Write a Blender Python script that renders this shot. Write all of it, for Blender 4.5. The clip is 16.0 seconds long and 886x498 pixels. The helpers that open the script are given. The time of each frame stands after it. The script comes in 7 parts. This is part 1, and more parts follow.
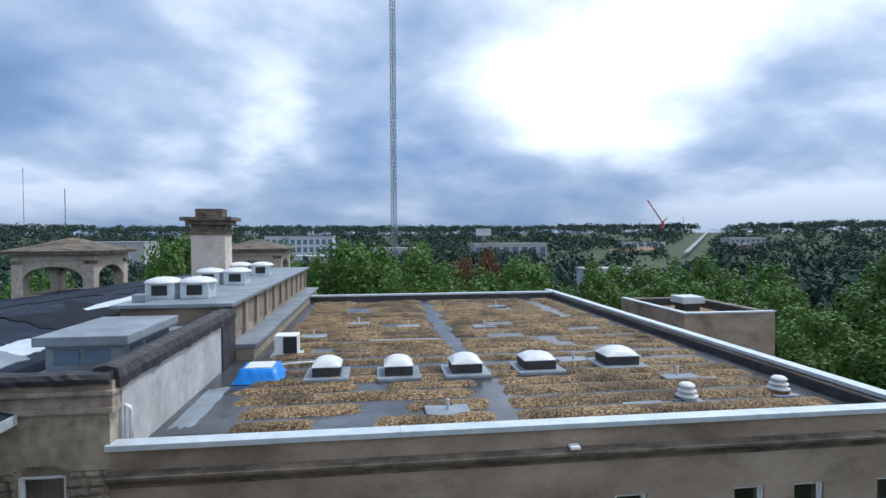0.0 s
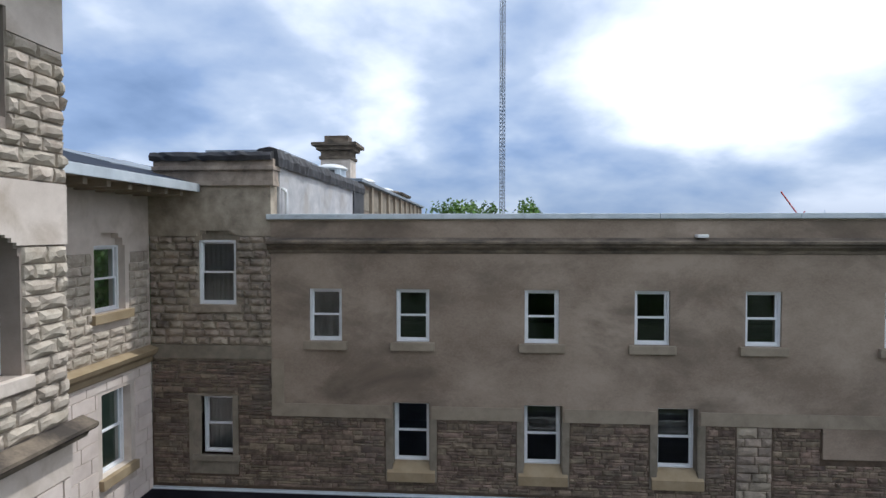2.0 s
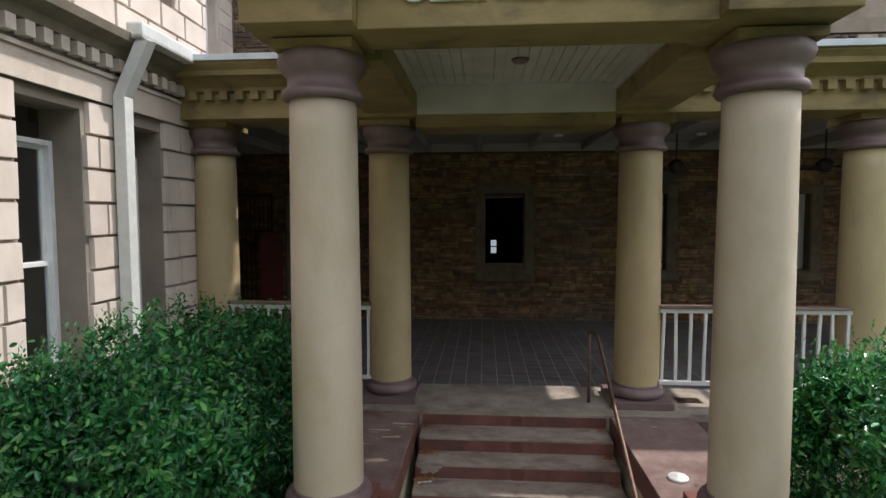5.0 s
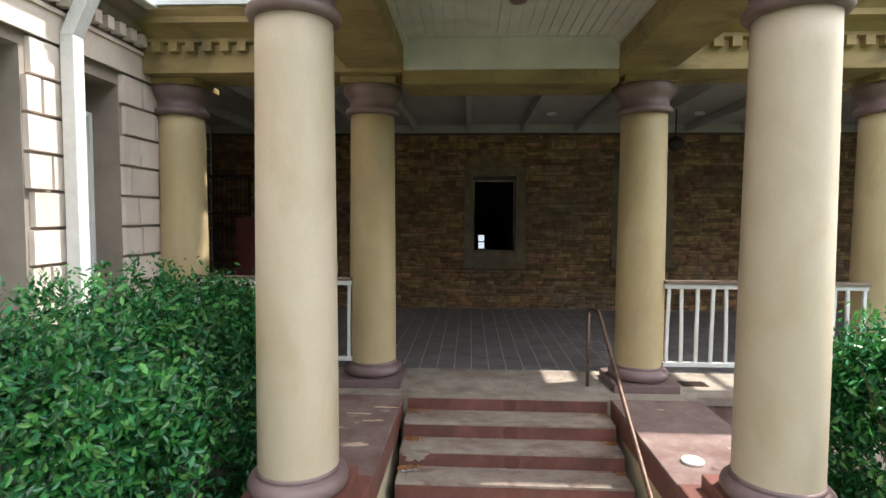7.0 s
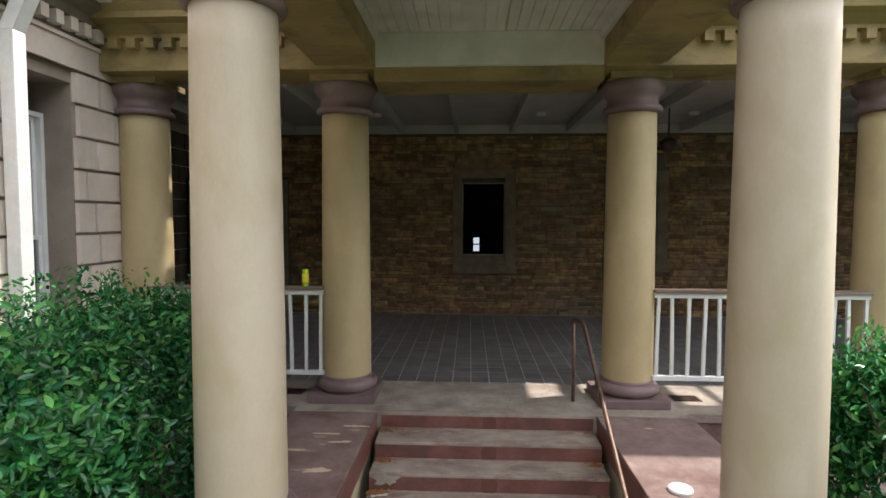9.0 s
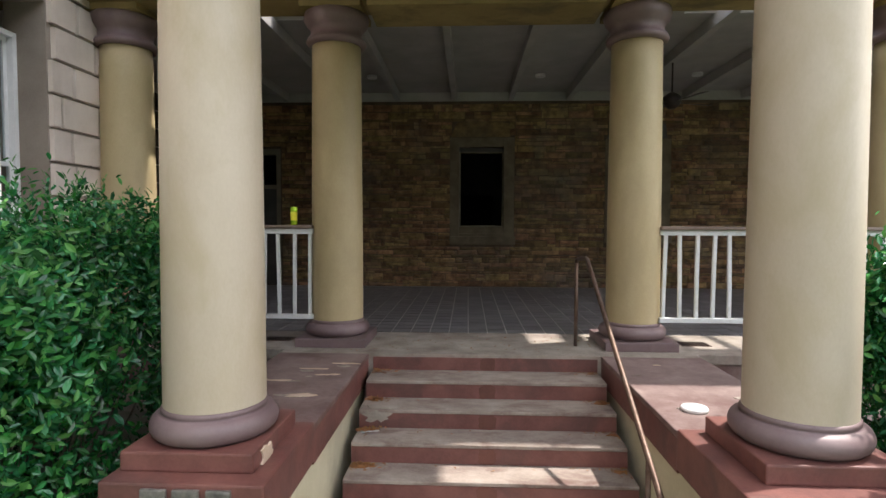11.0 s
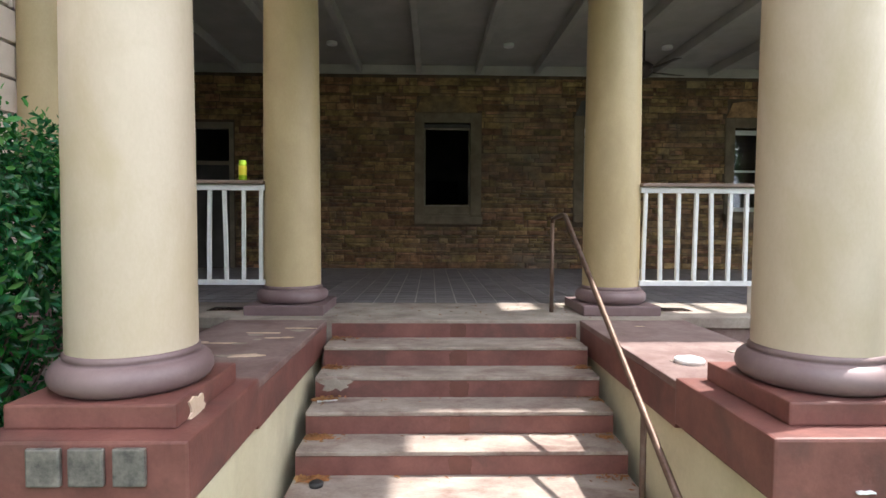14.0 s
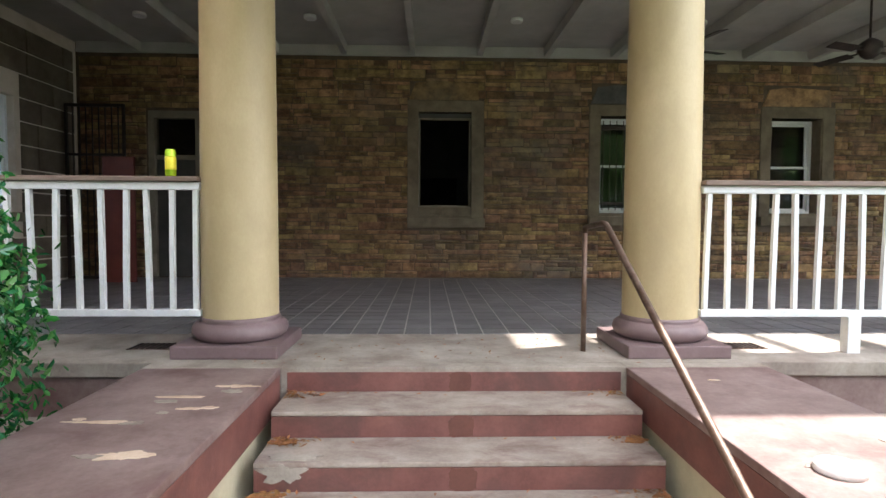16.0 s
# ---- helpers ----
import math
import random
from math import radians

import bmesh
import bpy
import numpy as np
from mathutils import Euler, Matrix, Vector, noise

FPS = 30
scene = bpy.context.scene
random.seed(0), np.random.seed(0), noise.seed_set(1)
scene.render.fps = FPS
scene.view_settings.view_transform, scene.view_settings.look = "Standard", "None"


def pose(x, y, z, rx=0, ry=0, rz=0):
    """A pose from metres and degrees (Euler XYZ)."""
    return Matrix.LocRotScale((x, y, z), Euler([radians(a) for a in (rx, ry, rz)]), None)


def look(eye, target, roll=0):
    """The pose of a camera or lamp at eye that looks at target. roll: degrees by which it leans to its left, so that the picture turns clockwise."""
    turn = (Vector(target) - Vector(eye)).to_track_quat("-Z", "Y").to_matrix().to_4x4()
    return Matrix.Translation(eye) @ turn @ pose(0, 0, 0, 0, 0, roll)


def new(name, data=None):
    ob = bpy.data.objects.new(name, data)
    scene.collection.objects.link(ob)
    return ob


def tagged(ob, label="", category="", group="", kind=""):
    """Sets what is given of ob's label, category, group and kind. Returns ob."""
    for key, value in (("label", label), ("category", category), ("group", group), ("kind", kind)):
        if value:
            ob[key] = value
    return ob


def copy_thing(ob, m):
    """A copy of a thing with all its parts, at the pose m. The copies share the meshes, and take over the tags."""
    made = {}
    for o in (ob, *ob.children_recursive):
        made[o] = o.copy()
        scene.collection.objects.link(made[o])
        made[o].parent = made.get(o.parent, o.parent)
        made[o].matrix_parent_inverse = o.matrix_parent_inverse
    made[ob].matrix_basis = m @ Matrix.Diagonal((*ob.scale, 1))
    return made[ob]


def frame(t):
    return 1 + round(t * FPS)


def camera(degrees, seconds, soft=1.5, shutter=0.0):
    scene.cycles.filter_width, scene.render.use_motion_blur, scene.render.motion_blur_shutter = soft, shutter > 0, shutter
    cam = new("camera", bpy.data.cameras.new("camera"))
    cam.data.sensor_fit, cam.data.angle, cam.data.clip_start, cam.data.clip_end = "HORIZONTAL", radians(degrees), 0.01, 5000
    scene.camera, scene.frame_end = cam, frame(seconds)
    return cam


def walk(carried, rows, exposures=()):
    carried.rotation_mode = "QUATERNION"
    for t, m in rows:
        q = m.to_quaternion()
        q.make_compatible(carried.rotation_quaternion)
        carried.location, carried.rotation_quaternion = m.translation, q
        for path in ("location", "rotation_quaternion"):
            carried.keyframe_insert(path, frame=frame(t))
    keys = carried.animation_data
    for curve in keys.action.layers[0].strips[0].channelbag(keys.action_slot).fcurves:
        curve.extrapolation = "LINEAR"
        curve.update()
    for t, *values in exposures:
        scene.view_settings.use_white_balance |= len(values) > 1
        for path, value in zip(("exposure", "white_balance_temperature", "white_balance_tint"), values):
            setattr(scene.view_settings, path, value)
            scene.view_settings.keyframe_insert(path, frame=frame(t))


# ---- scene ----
cam = camera(77.8, 16.0)
PATH = [
    (0, (2.28, -5.976, 16.769), (2.527, -3.992, 16.72), -0.3),
    (0.5, (2.123, -6.263, 16.157), (2.245, -4.267, 16.108), -0.2),
    (1, (2.133, -6.335, 15.123), (2.034, -4.338, 15.075), -0.3),
    (1.5, (2.026, -6.545, 13.712), (1.89, -4.551, 13.663), -0.3),
    (1.8, (1.87, -6.755, 12.692), (1.729, -4.761, 12.647), -0.2),
    (2, (1.836, -6.738, 12.026), (1.695, -4.744, 11.967), -0.0),
    (2.5, (1.137, -6.879, 10.011), (1.019, -4.883, 9.971), 0.1),
    (3, (0.668, -6.918, 8.444), (0.556, -4.922, 8.377), 0.2),
    (3.5, (0.28, -6.827, 7.284), (0.164, -4.835, 7.153), 0.1),
    (3.9, (0.16, -6.77, 5.924), (0.035, -4.777, 5.82), 0.3),
    (4, (0.034, -6.774, 5.766), (-0.1, -4.782, 5.65), -0.3),
    (4.5, (-0.268, -6.698, 4.279), (-0.419, -4.708, 4.148), -0.0),
    (6.8, (-0.547, -6.233, 3.25), (-0.648, -4.239, 3.146), -0.4),
    (7, (-0.43, -6.099, 3.312), (-0.527, -4.105, 3.197), 0.3),
    (7.5, (-0.217, -5.949, 3.368), (-0.317, -3.954, 3.271), 0.2),
    (8, (-0.156, -5.828, 3.491), (-0.256, -3.834, 3.389), 0.1),
    (8.5, (-0.186, -5.787, 3.44), (-0.284, -3.792, 3.329), 0.2),
    (10.8, (-0.16, -5.435, 2.732), (-0.257, -3.439, 2.637), -0.2),
    (11, (-0.172, -5.455, 2.595), (-0.262, -3.459, 2.508), 0.2),
    (11.5, (-0.203, -5.465, 2.262), (-0.222, -3.467, 2.175), 0.2),
    (12, (-0.233, -5.332, 2.167), (-0.227, -3.334, 2.081), 0.2),
    (12.5, (-0.268, -5.114, 2.136), (-0.239, -3.116, 2.051), 0.3),
    (13, (-0.275, -4.993, 2.151), (-0.238, -2.995, 2.067), 0.3),
    (13.5, (-0.238, -5.005, 2.166), (-0.2, -3.007, 2.081), 0.3),
    (14, (-0.222, -4.994, 2.159), (-0.177, -2.996, 2.075), 0.3),
    (14.5, (-0.222, -4.789, 2.174), (-0.172, -2.792, 2.087), 0.3),
    (15, (-0.22, -4.498, 2.193), (-0.168, -2.501, 2.105), 0.3),
    (15.5, (-0.228, -4.083, 2.223), (-0.176, -2.086, 2.135), 0.3),
    (16, (-0.188, -3.637, 2.258), (-0.133, -1.64, 2.167), 0.3),
]
EXPOSURES = [(0, -0.8, 5600, 8), (1.5, -0.85, 5750, 9), (2.5, -0.3, 5950, 10), (3.0, -0.1, 5950, 10), (3.5, 0.2, 6150, 10), (4.5, 0.0, 6300, 11), (5.8, 0.65, 6450, 11), (7, 1.2, 6500, 10), (7.5, 1.05, 6500, 10), (8.5, 0.9, 6500, 11), (11, 1.0, 6400, 12), (12.5, 1.1, 6350, 13), (14, 1.5, 6250, 12), (15, 1.75, 6200, 12), (15.5, 1.8, 6200, 12), (16, 2.1, 6250, 11)]
walk(cam, [(t, look(eye, target, roll)) for t, eye, target, roll in PATH], EXPOSURES)


# ---- light ----
SUN = Vector((0.52, 0.155, 1.0)).normalized()
sun = new("sun", bpy.data.lights.new("sun", "SUN"))
sun.data.energy, sun.data.angle, sun.data.color = 4.1, radians(1.2), (1.0, 0.95, 0.87)
sun.matrix_world = look(SUN * 60, (0, 0, 0))


def nodes_of(tree):
    def add(kind, **values):
        n = tree.nodes.new(kind)
        for k, v in values.items():
            if k == "inputs":
                for i, x in v.items():
                    n.inputs[i].default_value = x
            elif k == "operation":
                n.operation = v
            elif k == "data_type":
                n.data_type = v
            elif k == "blend_type":
                n.blend_type = v
        return n
    return add, tree.links.new


def make_world():
    world = bpy.data.worlds.new("cloudy_sky")
    world.use_nodes = True
    scene.world = world
    tree = world.node_tree
    tree.nodes.clear()
    add, link = nodes_of(tree)
    sky = add("ShaderNodeTexSky")
    sky.sky_type, sky.sun_disc = "NISHITA", False
    sky.sun_elevation, sky.sun_rotation = math.asin(SUN.z), math.atan2(SUN.x, SUN.y)
    soft = add("ShaderNodeVectorMath", operation="SCALE", inputs={"Scale": 0.11})
    link(sky.outputs["Color"], soft.inputs[0])
    co = add("ShaderNodeTexCoord")
    sep = add("ShaderNodeSeparateXYZ")
    link(co.outputs["Generated"], sep.inputs[0])
    height = add("ShaderNodeMath", operation="ADD", inputs={1: 0.36})
    up = add("ShaderNodeMath", operation="MAXIMUM", inputs={1: 0.0})
    link(sep.outputs["Z"], up.inputs[0])
    link(up.outputs[0], height.inputs[0])
    flat = []
    for axis in ("X", "Y"):
        d = add("ShaderNodeMath", operation="DIVIDE")
        link(sep.outputs[axis], d.inputs[0])
        link(height.outputs[0], d.inputs[1])
        flat.append(d)
    deck = add("ShaderNodeCombineXYZ")
    link(flat[0].outputs[0], deck.inputs[0])
    link(flat[1].outputs[0], deck.inputs[1])
    shift = add("ShaderNodeMapping", inputs={"Location": CLOUD_SHIFT})
    link(deck.outputs[0], shift.inputs["Vector"])
    big = add("ShaderNodeTexNoise", inputs={"Scale": 0.62, "Detail": 7.0, "Roughness": 0.47, "Distortion": 0.15})
    link(shift.outputs[0], big.inputs["Vector"])
    small = add("ShaderNodeTexNoise", inputs={"Scale": 2.0, "Detail": 8.0, "Roughness": 0.5, "Distortion": 0.1})
    link(shift.outputs[0], small.inputs["Vector"])
    both = add("ShaderNodeMix", data_type="FLOAT", inputs={"Factor": 0.38})
    link(big.outputs["Fac"], both.inputs["A"])
    link(small.outputs["Fac"], both.inputs["B"])
    ramp = add("ShaderNodeValToRGB")
    e = ramp.color_ramp.elements
    e[0].position, e[0].color = 0.36, (0.18, 0.31, 0.56, 1)
    e[1].position, e[1].color = 0.64, (2.3, 2.3, 2.35, 1)
    for at, c in ((0.44, (0.36, 0.53, 0.86, 1)), (0.50, (0.60, 0.80, 1.18, 1)), (0.56, (1.05, 1.20, 1.45, 1))):
        e.new(at).color = c
    # the cloud is thinner and brighter towards the sun's side
    side = add("ShaderNodeMath", operation="MULTIPLY_ADD", inputs={1: 0.075, 2: 0.10})
    link(sep.outputs["X"], side.inputs[0])
    front = add("ShaderNodeMath", operation="MULTIPLY_ADD", inputs={1: -0.035})
    link(sep.outputs["Y"], front.inputs[0])
    link(side.outputs[0], front.inputs[2])
    lit = add("ShaderNodeMath", operation="ADD")
    link(front.outputs[0], lit.inputs[0])
    link(both.outputs["Result"], lit.inputs[1])
    link(lit.outputs[0], ramp.inputs["Fac"])
    # pale blue haze low over the horizon
    low = add("ShaderNodeMapRange", inputs={"From Min": 0.0, "From Max": 0.16, "To Min": 0.75, "To Max": 0.0})
    link(up.outputs[0], low.inputs["Value"])
    hazy = add("ShaderNodeMix", data_type="RGBA", inputs={"B": (0.46, 0.62, 0.90, 1)})
    link(low.outputs[0], hazy.inputs["Factor"])
    link(ramp.outputs["Color"], hazy.inputs["A"])
    mix = add("ShaderNodeMix", data_type="RGBA", inputs={"Factor": 0.88})
    link(soft.outputs[0], mix.inputs["A"])
    link(hazy.outputs["Result"], mix.inputs["B"])
    bg = add("ShaderNodeBackground", inputs={"Strength": SKY})
    link(mix.outputs["Result"], bg.inputs["Color"])
    out = add("ShaderNodeOutputWorld")
    link(bg.outputs[0], out.inputs["Surface"])


CLOUD_SHIFT, SKY = (3.1, 1.7, 0.0), 0.95
make_world()


# ---- materials ----
def surface(name, c1, c2, scale=3.0, rough=0.7, bump=0.2, fine=60.0, stain=None, stain_scale=0.8, amount=0.5, metal=0.0,
            vary=0.0, stretch=(1, 1, 1), island=False, fine_mix=0.25, gloss=0.5, see=0.0, lo=0.35, hi=0.65):
    m = bpy.data.materials.new(name)
    m.use_nodes = True
    tree = m.node_tree
    tree.nodes.clear()
    add, link = nodes_of(tree)
    geo = add("ShaderNodeNewGeometry")
    mapping = add("ShaderNodeMapping", inputs={"Scale": stretch})
    link(geo.outputs["Position"], mapping.inputs["Vector"])
    n1 = add("ShaderNodeTexNoise", inputs={"Scale": scale, "Detail": 6.0, "Roughness": 0.6})
    n2 = add("ShaderNodeTexNoise", inputs={"Scale": fine, "Detail": 4.0, "Roughness": 0.65})
    link(mapping.outputs[0], n1.inputs["Vector"])
    link(mapping.outputs[0], n2.inputs["Vector"])
    f = add("ShaderNodeMix", data_type="FLOAT", inputs={"Factor": fine_mix})
    link(n1.outputs["Fac"], f.inputs["A"])
    link(n2.outputs["Fac"], f.inputs["B"])
    ramp = add("ShaderNodeValToRGB")
    e = ramp.color_ramp.elements
    e[0].position, e[0].color = lo, (*c1, 1)
    e[1].position, e[1].color = hi, (*c2, 1)
    link(f.outputs["Result"], ramp.inputs["Fac"])
    colour = ramp.outputs["Color"]
    if stain:
        n3 = add("ShaderNodeTexNoise", inputs={"Scale": stain_scale, "Detail": 7.0, "Roughness": 0.62, "Distortion": 0.4})
        link(mapping.outputs[0], n3.inputs["Vector"])
        cut = add("ShaderNodeMapRange", inputs={"From Min": 0.5, "From Max": 0.68, "To Min": 0.0, "To Max": amount})
        link(n3.outputs["Fac"], cut.inputs["Value"])
        mx = add("ShaderNodeMix", data_type="RGBA", inputs={"B": (*stain, 1)})
        link(cut.outputs[0], mx.inputs["Factor"])
        link(colour, mx.inputs["A"])
        colour = mx.outputs["Result"]
    if vary:
        source = geo.outputs["Random Per Island"] if island else add("ShaderNodeObjectInfo").outputs["Random"]
        spread = add("ShaderNodeMapRange", inputs={"From Min": 0.0, "From Max": 1.0, "To Min": 1 - vary, "To Max": 1 + vary})
        link(source, spread.inputs["Value"])
        turn = add("ShaderNodeMapRange", inputs={"From Min": 0.0, "From Max": 1.0, "To Min": 0.5 - vary * 0.05, "To Max": 0.5 + vary * 0.05})
        times = add("ShaderNodeMath", operation="MULTIPLY", inputs={1: 7.31})
        wrap = add("ShaderNodeMath", operation="FRACT")
        link(source, times.inputs[0])
        link(times.outputs[0], wrap.inputs[0])
        link(wrap.outputs[0], turn.inputs["Value"])
        hsv = add("ShaderNodeHueSaturation")
        link(spread.outputs[0], hsv.inputs["Value"])
        link(turn.outputs[0], hsv.inputs["Hue"])
        link(colour, hsv.inputs["Color"])
        colour = hsv.outputs["Color"]
    b = add("ShaderNodeBsdfPrincipled", inputs={"Roughness": rough, "Metallic": metal, "Specular IOR Level": gloss})
    link(colour, b.inputs["Base Color"])
    if bump:
        bp = add("ShaderNodeBump", inputs={"Strength": bump, "Distance": 0.02})
        link(f.outputs["Result"], bp.inputs["Height"])
        link(bp.outputs[0], b.inputs["Normal"])
    out = add("ShaderNodeOutputMaterial")
    if see:
        back = add("ShaderNodeBsdfTranslucent")
        link(colour, back.inputs["Color"])
        sh = add("ShaderNodeMixShader", inputs={0: see})
        link(b.outputs[0], sh.inputs[1])
        link(back.outputs[0], sh.inputs[2])
        link(sh.outputs[0], out.inputs["Surface"])
    else:
        link(b.outputs[0], out.inputs["Surface"])
    return m


def clear_glass(name, tint=(0.8, 0.88, 0.9), rough=0.02):
    m = bpy.data.materials.new(name)
    m.use_nodes = True
    b = m.node_tree.nodes["Principled BSDF"]
    b.inputs["Base Color"].default_value = (*tint, 1)
    b.inputs["Roughness"].default_value = rough
    b.inputs["Transmission Weight"].default_value = 1.0
    b.inputs["IOR"].default_value = 1.5
    return m


STUCCO = surface("weathered_stucco", (0.225, 0.172, 0.127), (0.375, 0.30, 0.232), 0.7, 0.9, 0.25, 25, (0.135, 0.105, 0.078), 0.55, 0.85, stretch=(0.8, 1, 1.25), lo=0.38, hi=0.62)
STUCCO_TRIM = surface("stucco_trim", (0.25, 0.205, 0.15), (0.34, 0.285, 0.215), 2.0, 0.9, 0.15, 30, (0.16, 0.13, 0.10), 1.5, 0.5)
DIRTY = surface("soot_stained_cornice", (0.07, 0.056, 0.044), (0.23, 0.185, 0.135), 2.6, 0.95, 0.4, 30, (0.03, 0.025, 0.022), 1.4, 0.85, stretch=(0.6, 1, 1.5))
RUBBLE = surface("rubble_stone", (0.095, 0.055, 0.028), (0.35, 0.215, 0.10), 7.0, 0.9, 0.6, 45, (0.115, 0.098, 0.08), 0.7, 0.75, vary=0.42)
RUBBLE_JOINED = surface("rubble_stone_small", (0.095, 0.055, 0.028), (0.35, 0.215, 0.10), 7.0, 0.9, 0.6, 45, (0.115, 0.098, 0.08), 0.7, 0.75, vary=0.42, island=True)
RUBBLE_GREY = surface("weathered_grey_rubble", (0.10, 0.074, 0.054), (0.27, 0.205, 0.15), 7.0, 0.9, 0.6, 45, (0.10, 0.088, 0.078), 0.9, 0.7, vary=0.36, island=True)
# pale ashlar darkened to brown: porch shade painted into the stone
SHADED_ASHLAR = surface("shade_brown_ashlar", (0.085, 0.066, 0.048), (0.17, 0.135, 0.10), 2.5, 0.9, 0.25, 50, (0.06, 0.046, 0.035), 1.2, 0.6, vary=0.12)
SLATE_LINTEL = surface("dark_slate_lintel", (0.055, 0.055, 0.055), (0.105, 0.10, 0.095), 6.0, 0.85, 0.4, 50)
LEAF_DUST = surface("orange_leaf_dust", (0.22, 0.085, 0.025), (0.40, 0.18, 0.06), 40.0, 0.9, 0.6, 120)
MORTAR = surface("old_mortar", (0.06, 0.043, 0.03), (0.14, 0.10, 0.068), 5.0, 0.95, 0.5, 50, (0.11, 0.09, 0.07), 2.0, 0.6)
GRANITE = surface("rock_faced_granite", (0.33, 0.28, 0.22), (0.52, 0.46, 0.38), 5.0, 0.9, 0.5, 60, (0.22, 0.185, 0.15), 1.2, 0.45, vary=0.14)
GRANITE_DARK = surface("sooty_granite", (0.20, 0.165, 0.13), (0.42, 0.35, 0.27), 3.0, 0.9, 0.5, 60, (0.09, 0.075, 0.06), 1.0, 0.7, vary=0.22)
ASHLAR = surface("pale_ashlar_block", (0.62, 0.53, 0.47), (0.74, 0.65, 0.585), 2.5, 0.85, 0.12, 60, (0.42, 0.34, 0.27), 1.0, 0.3, vary=0.05)
ASHLAR_JOINT = surface("ashlar_joint", (0.24, 0.20, 0.17), (0.32, 0.27, 0.23), 3.0, 0.95, 0.2)
PALE_TRIM = surface("pale_stone_trim", (0.54, 0.465, 0.40), (0.67, 0.59, 0.515), 2.5, 0.85, 0.15, 50, (0.30, 0.23, 0.15), 1.2, 0.45)
STONE_TRIM = surface("grey_stone_surround", (0.185, 0.16, 0.12), (0.28, 0.24, 0.185), 4.0, 0.9, 0.3, 60, (0.12, 0.10, 0.07), 1.6, 0.6)
WHITE_PAINT = surface("white_window_paint", (0.70, 0.72, 0.74), (0.80, 0.81, 0.82), 6.0, 0.45, 0.03, 60)
WORN_WHITE = surface("worn_white_paint", (0.60, 0.61, 0.60), (0.76, 0.77, 0.76), 5.0, 0.55, 0.08, 70, (0.40, 0.36, 0.30), 5.0, 0.3)
# white greyed below PORTICO_WHITE: shade under the porch roof is in the colour
BEADED = surface("shaded_white_boards", (0.34, 0.325, 0.31), (0.45, 0.435, 0.415), 2.0, 0.6, 0.1, 50, (0.40, 0.36, 0.31), 2.5, 0.4)
METAL_CAP = surface("galvanised_flashing", (0.50, 0.56, 0.60), (0.66, 0.71, 0.74), 2.0, 0.42, 0.05, 40, (0.38, 0.41, 0.42), 2.5, 0.4, metal=0.25)
GLASS = clear_glass("window_glass")
# near-black base: the dimness of unlit rooms is put into the colour
DARK_ROOM = surface("dark_room_shade", (0.05, 0.048, 0.045), (0.09, 0.085, 0.08), 2.0, 0.9, 0.1)
CURTAIN = surface("grey_curtain", (0.22, 0.20, 0.18), (0.33, 0.31, 0.29), 3.0, 0.9, 0.2, stretch=(8, 8, 0.3))
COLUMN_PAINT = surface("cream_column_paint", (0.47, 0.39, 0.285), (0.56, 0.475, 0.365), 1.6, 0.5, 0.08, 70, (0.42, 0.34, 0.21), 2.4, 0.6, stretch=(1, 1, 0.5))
OLIVE = surface("olive_yellow_paint", (0.225, 0.16, 0.06), (0.345, 0.255, 0.11), 2.6, 0.65, 0.25, 60, (0.10, 0.075, 0.04), 2.4, 0.75, stretch=(0.7, 1, 1.3))
OLIVE_BOARD = surface("flaking_olive_boards", (0.205, 0.145, 0.055), (0.31, 0.23, 0.095), 2.4, 0.7, 0.35, 50, (0.085, 0.06, 0.035), 3.2, 0.8, stretch=(0.5, 1, 2), vary=0.08)
PURPLE_PAINT = surface("mauve_brown_paint", (0.145, 0.095, 0.095), (0.205, 0.14, 0.14), 3.0, 0.5, 0.1, 60, (0.26, 0.20, 0.19), 3.0, 0.35)
OXBLOOD = surface("oxblood_floor_paint", (0.125, 0.045, 0.038), (0.21, 0.085, 0.068), 3.5, 0.5, 0.25, 50, (0.075, 0.04, 0.035), 2.2, 0.7)
TREAD = surface("worn_painted_tread", (0.20, 0.15, 0.125), (0.37, 0.31, 0.26), 3.0, 0.85, 0.35, 45, (0.12, 0.055, 0.045), 2.6, 0.7, stretch=(1, 1.6, 1))
DUSTY_OX = surface("dusty_worn_oxblood", (0.15, 0.09, 0.082), (0.265, 0.195, 0.175), 3.2, 0.7, 0.3, 45, (0.10, 0.04, 0.035), 2.0, 0.65)
CONCRETE = surface("worn_landing_concrete", (0.20, 0.165, 0.135), (0.38, 0.33, 0.28), 3.2, 0.85, 0.3, 45, (0.17, 0.105, 0.09), 1.4, 0.5)
PEEL = surface("bare_plaster_patch", (0.52, 0.38, 0.27), (0.66, 0.52, 0.40), 8.0, 0.9, 0.3)
BEIGE_WALL = surface("pale_yellow_render", (0.55, 0.49, 0.33), (0.66, 0.60, 0.43), 2.0, 0.85, 0.3, 35, (0.40, 0.35, 0.24), 1.6, 0.5)
TILE = surface("slate_blue_tile", (0.12, 0.11, 0.115), (0.20, 0.19, 0.195), 3.0, 0.42, 0.12, 40, (0.22, 0.19, 0.17), 1.5, 0.35, vary=0.18)
GROUT = surface("pale_grout", (0.46, 0.44, 0.41), (0.60, 0.58, 0.54), 6.0, 0.9, 0.2)
MEMBRANE = surface("dark_roof_membrane", (0.004, 0.0045, 0.008), (0.011, 0.0125, 0.02), 2.4, 0.7, 0.35, 40, (0.03, 0.032, 0.042), 1.1, 0.5, gloss=0.16)
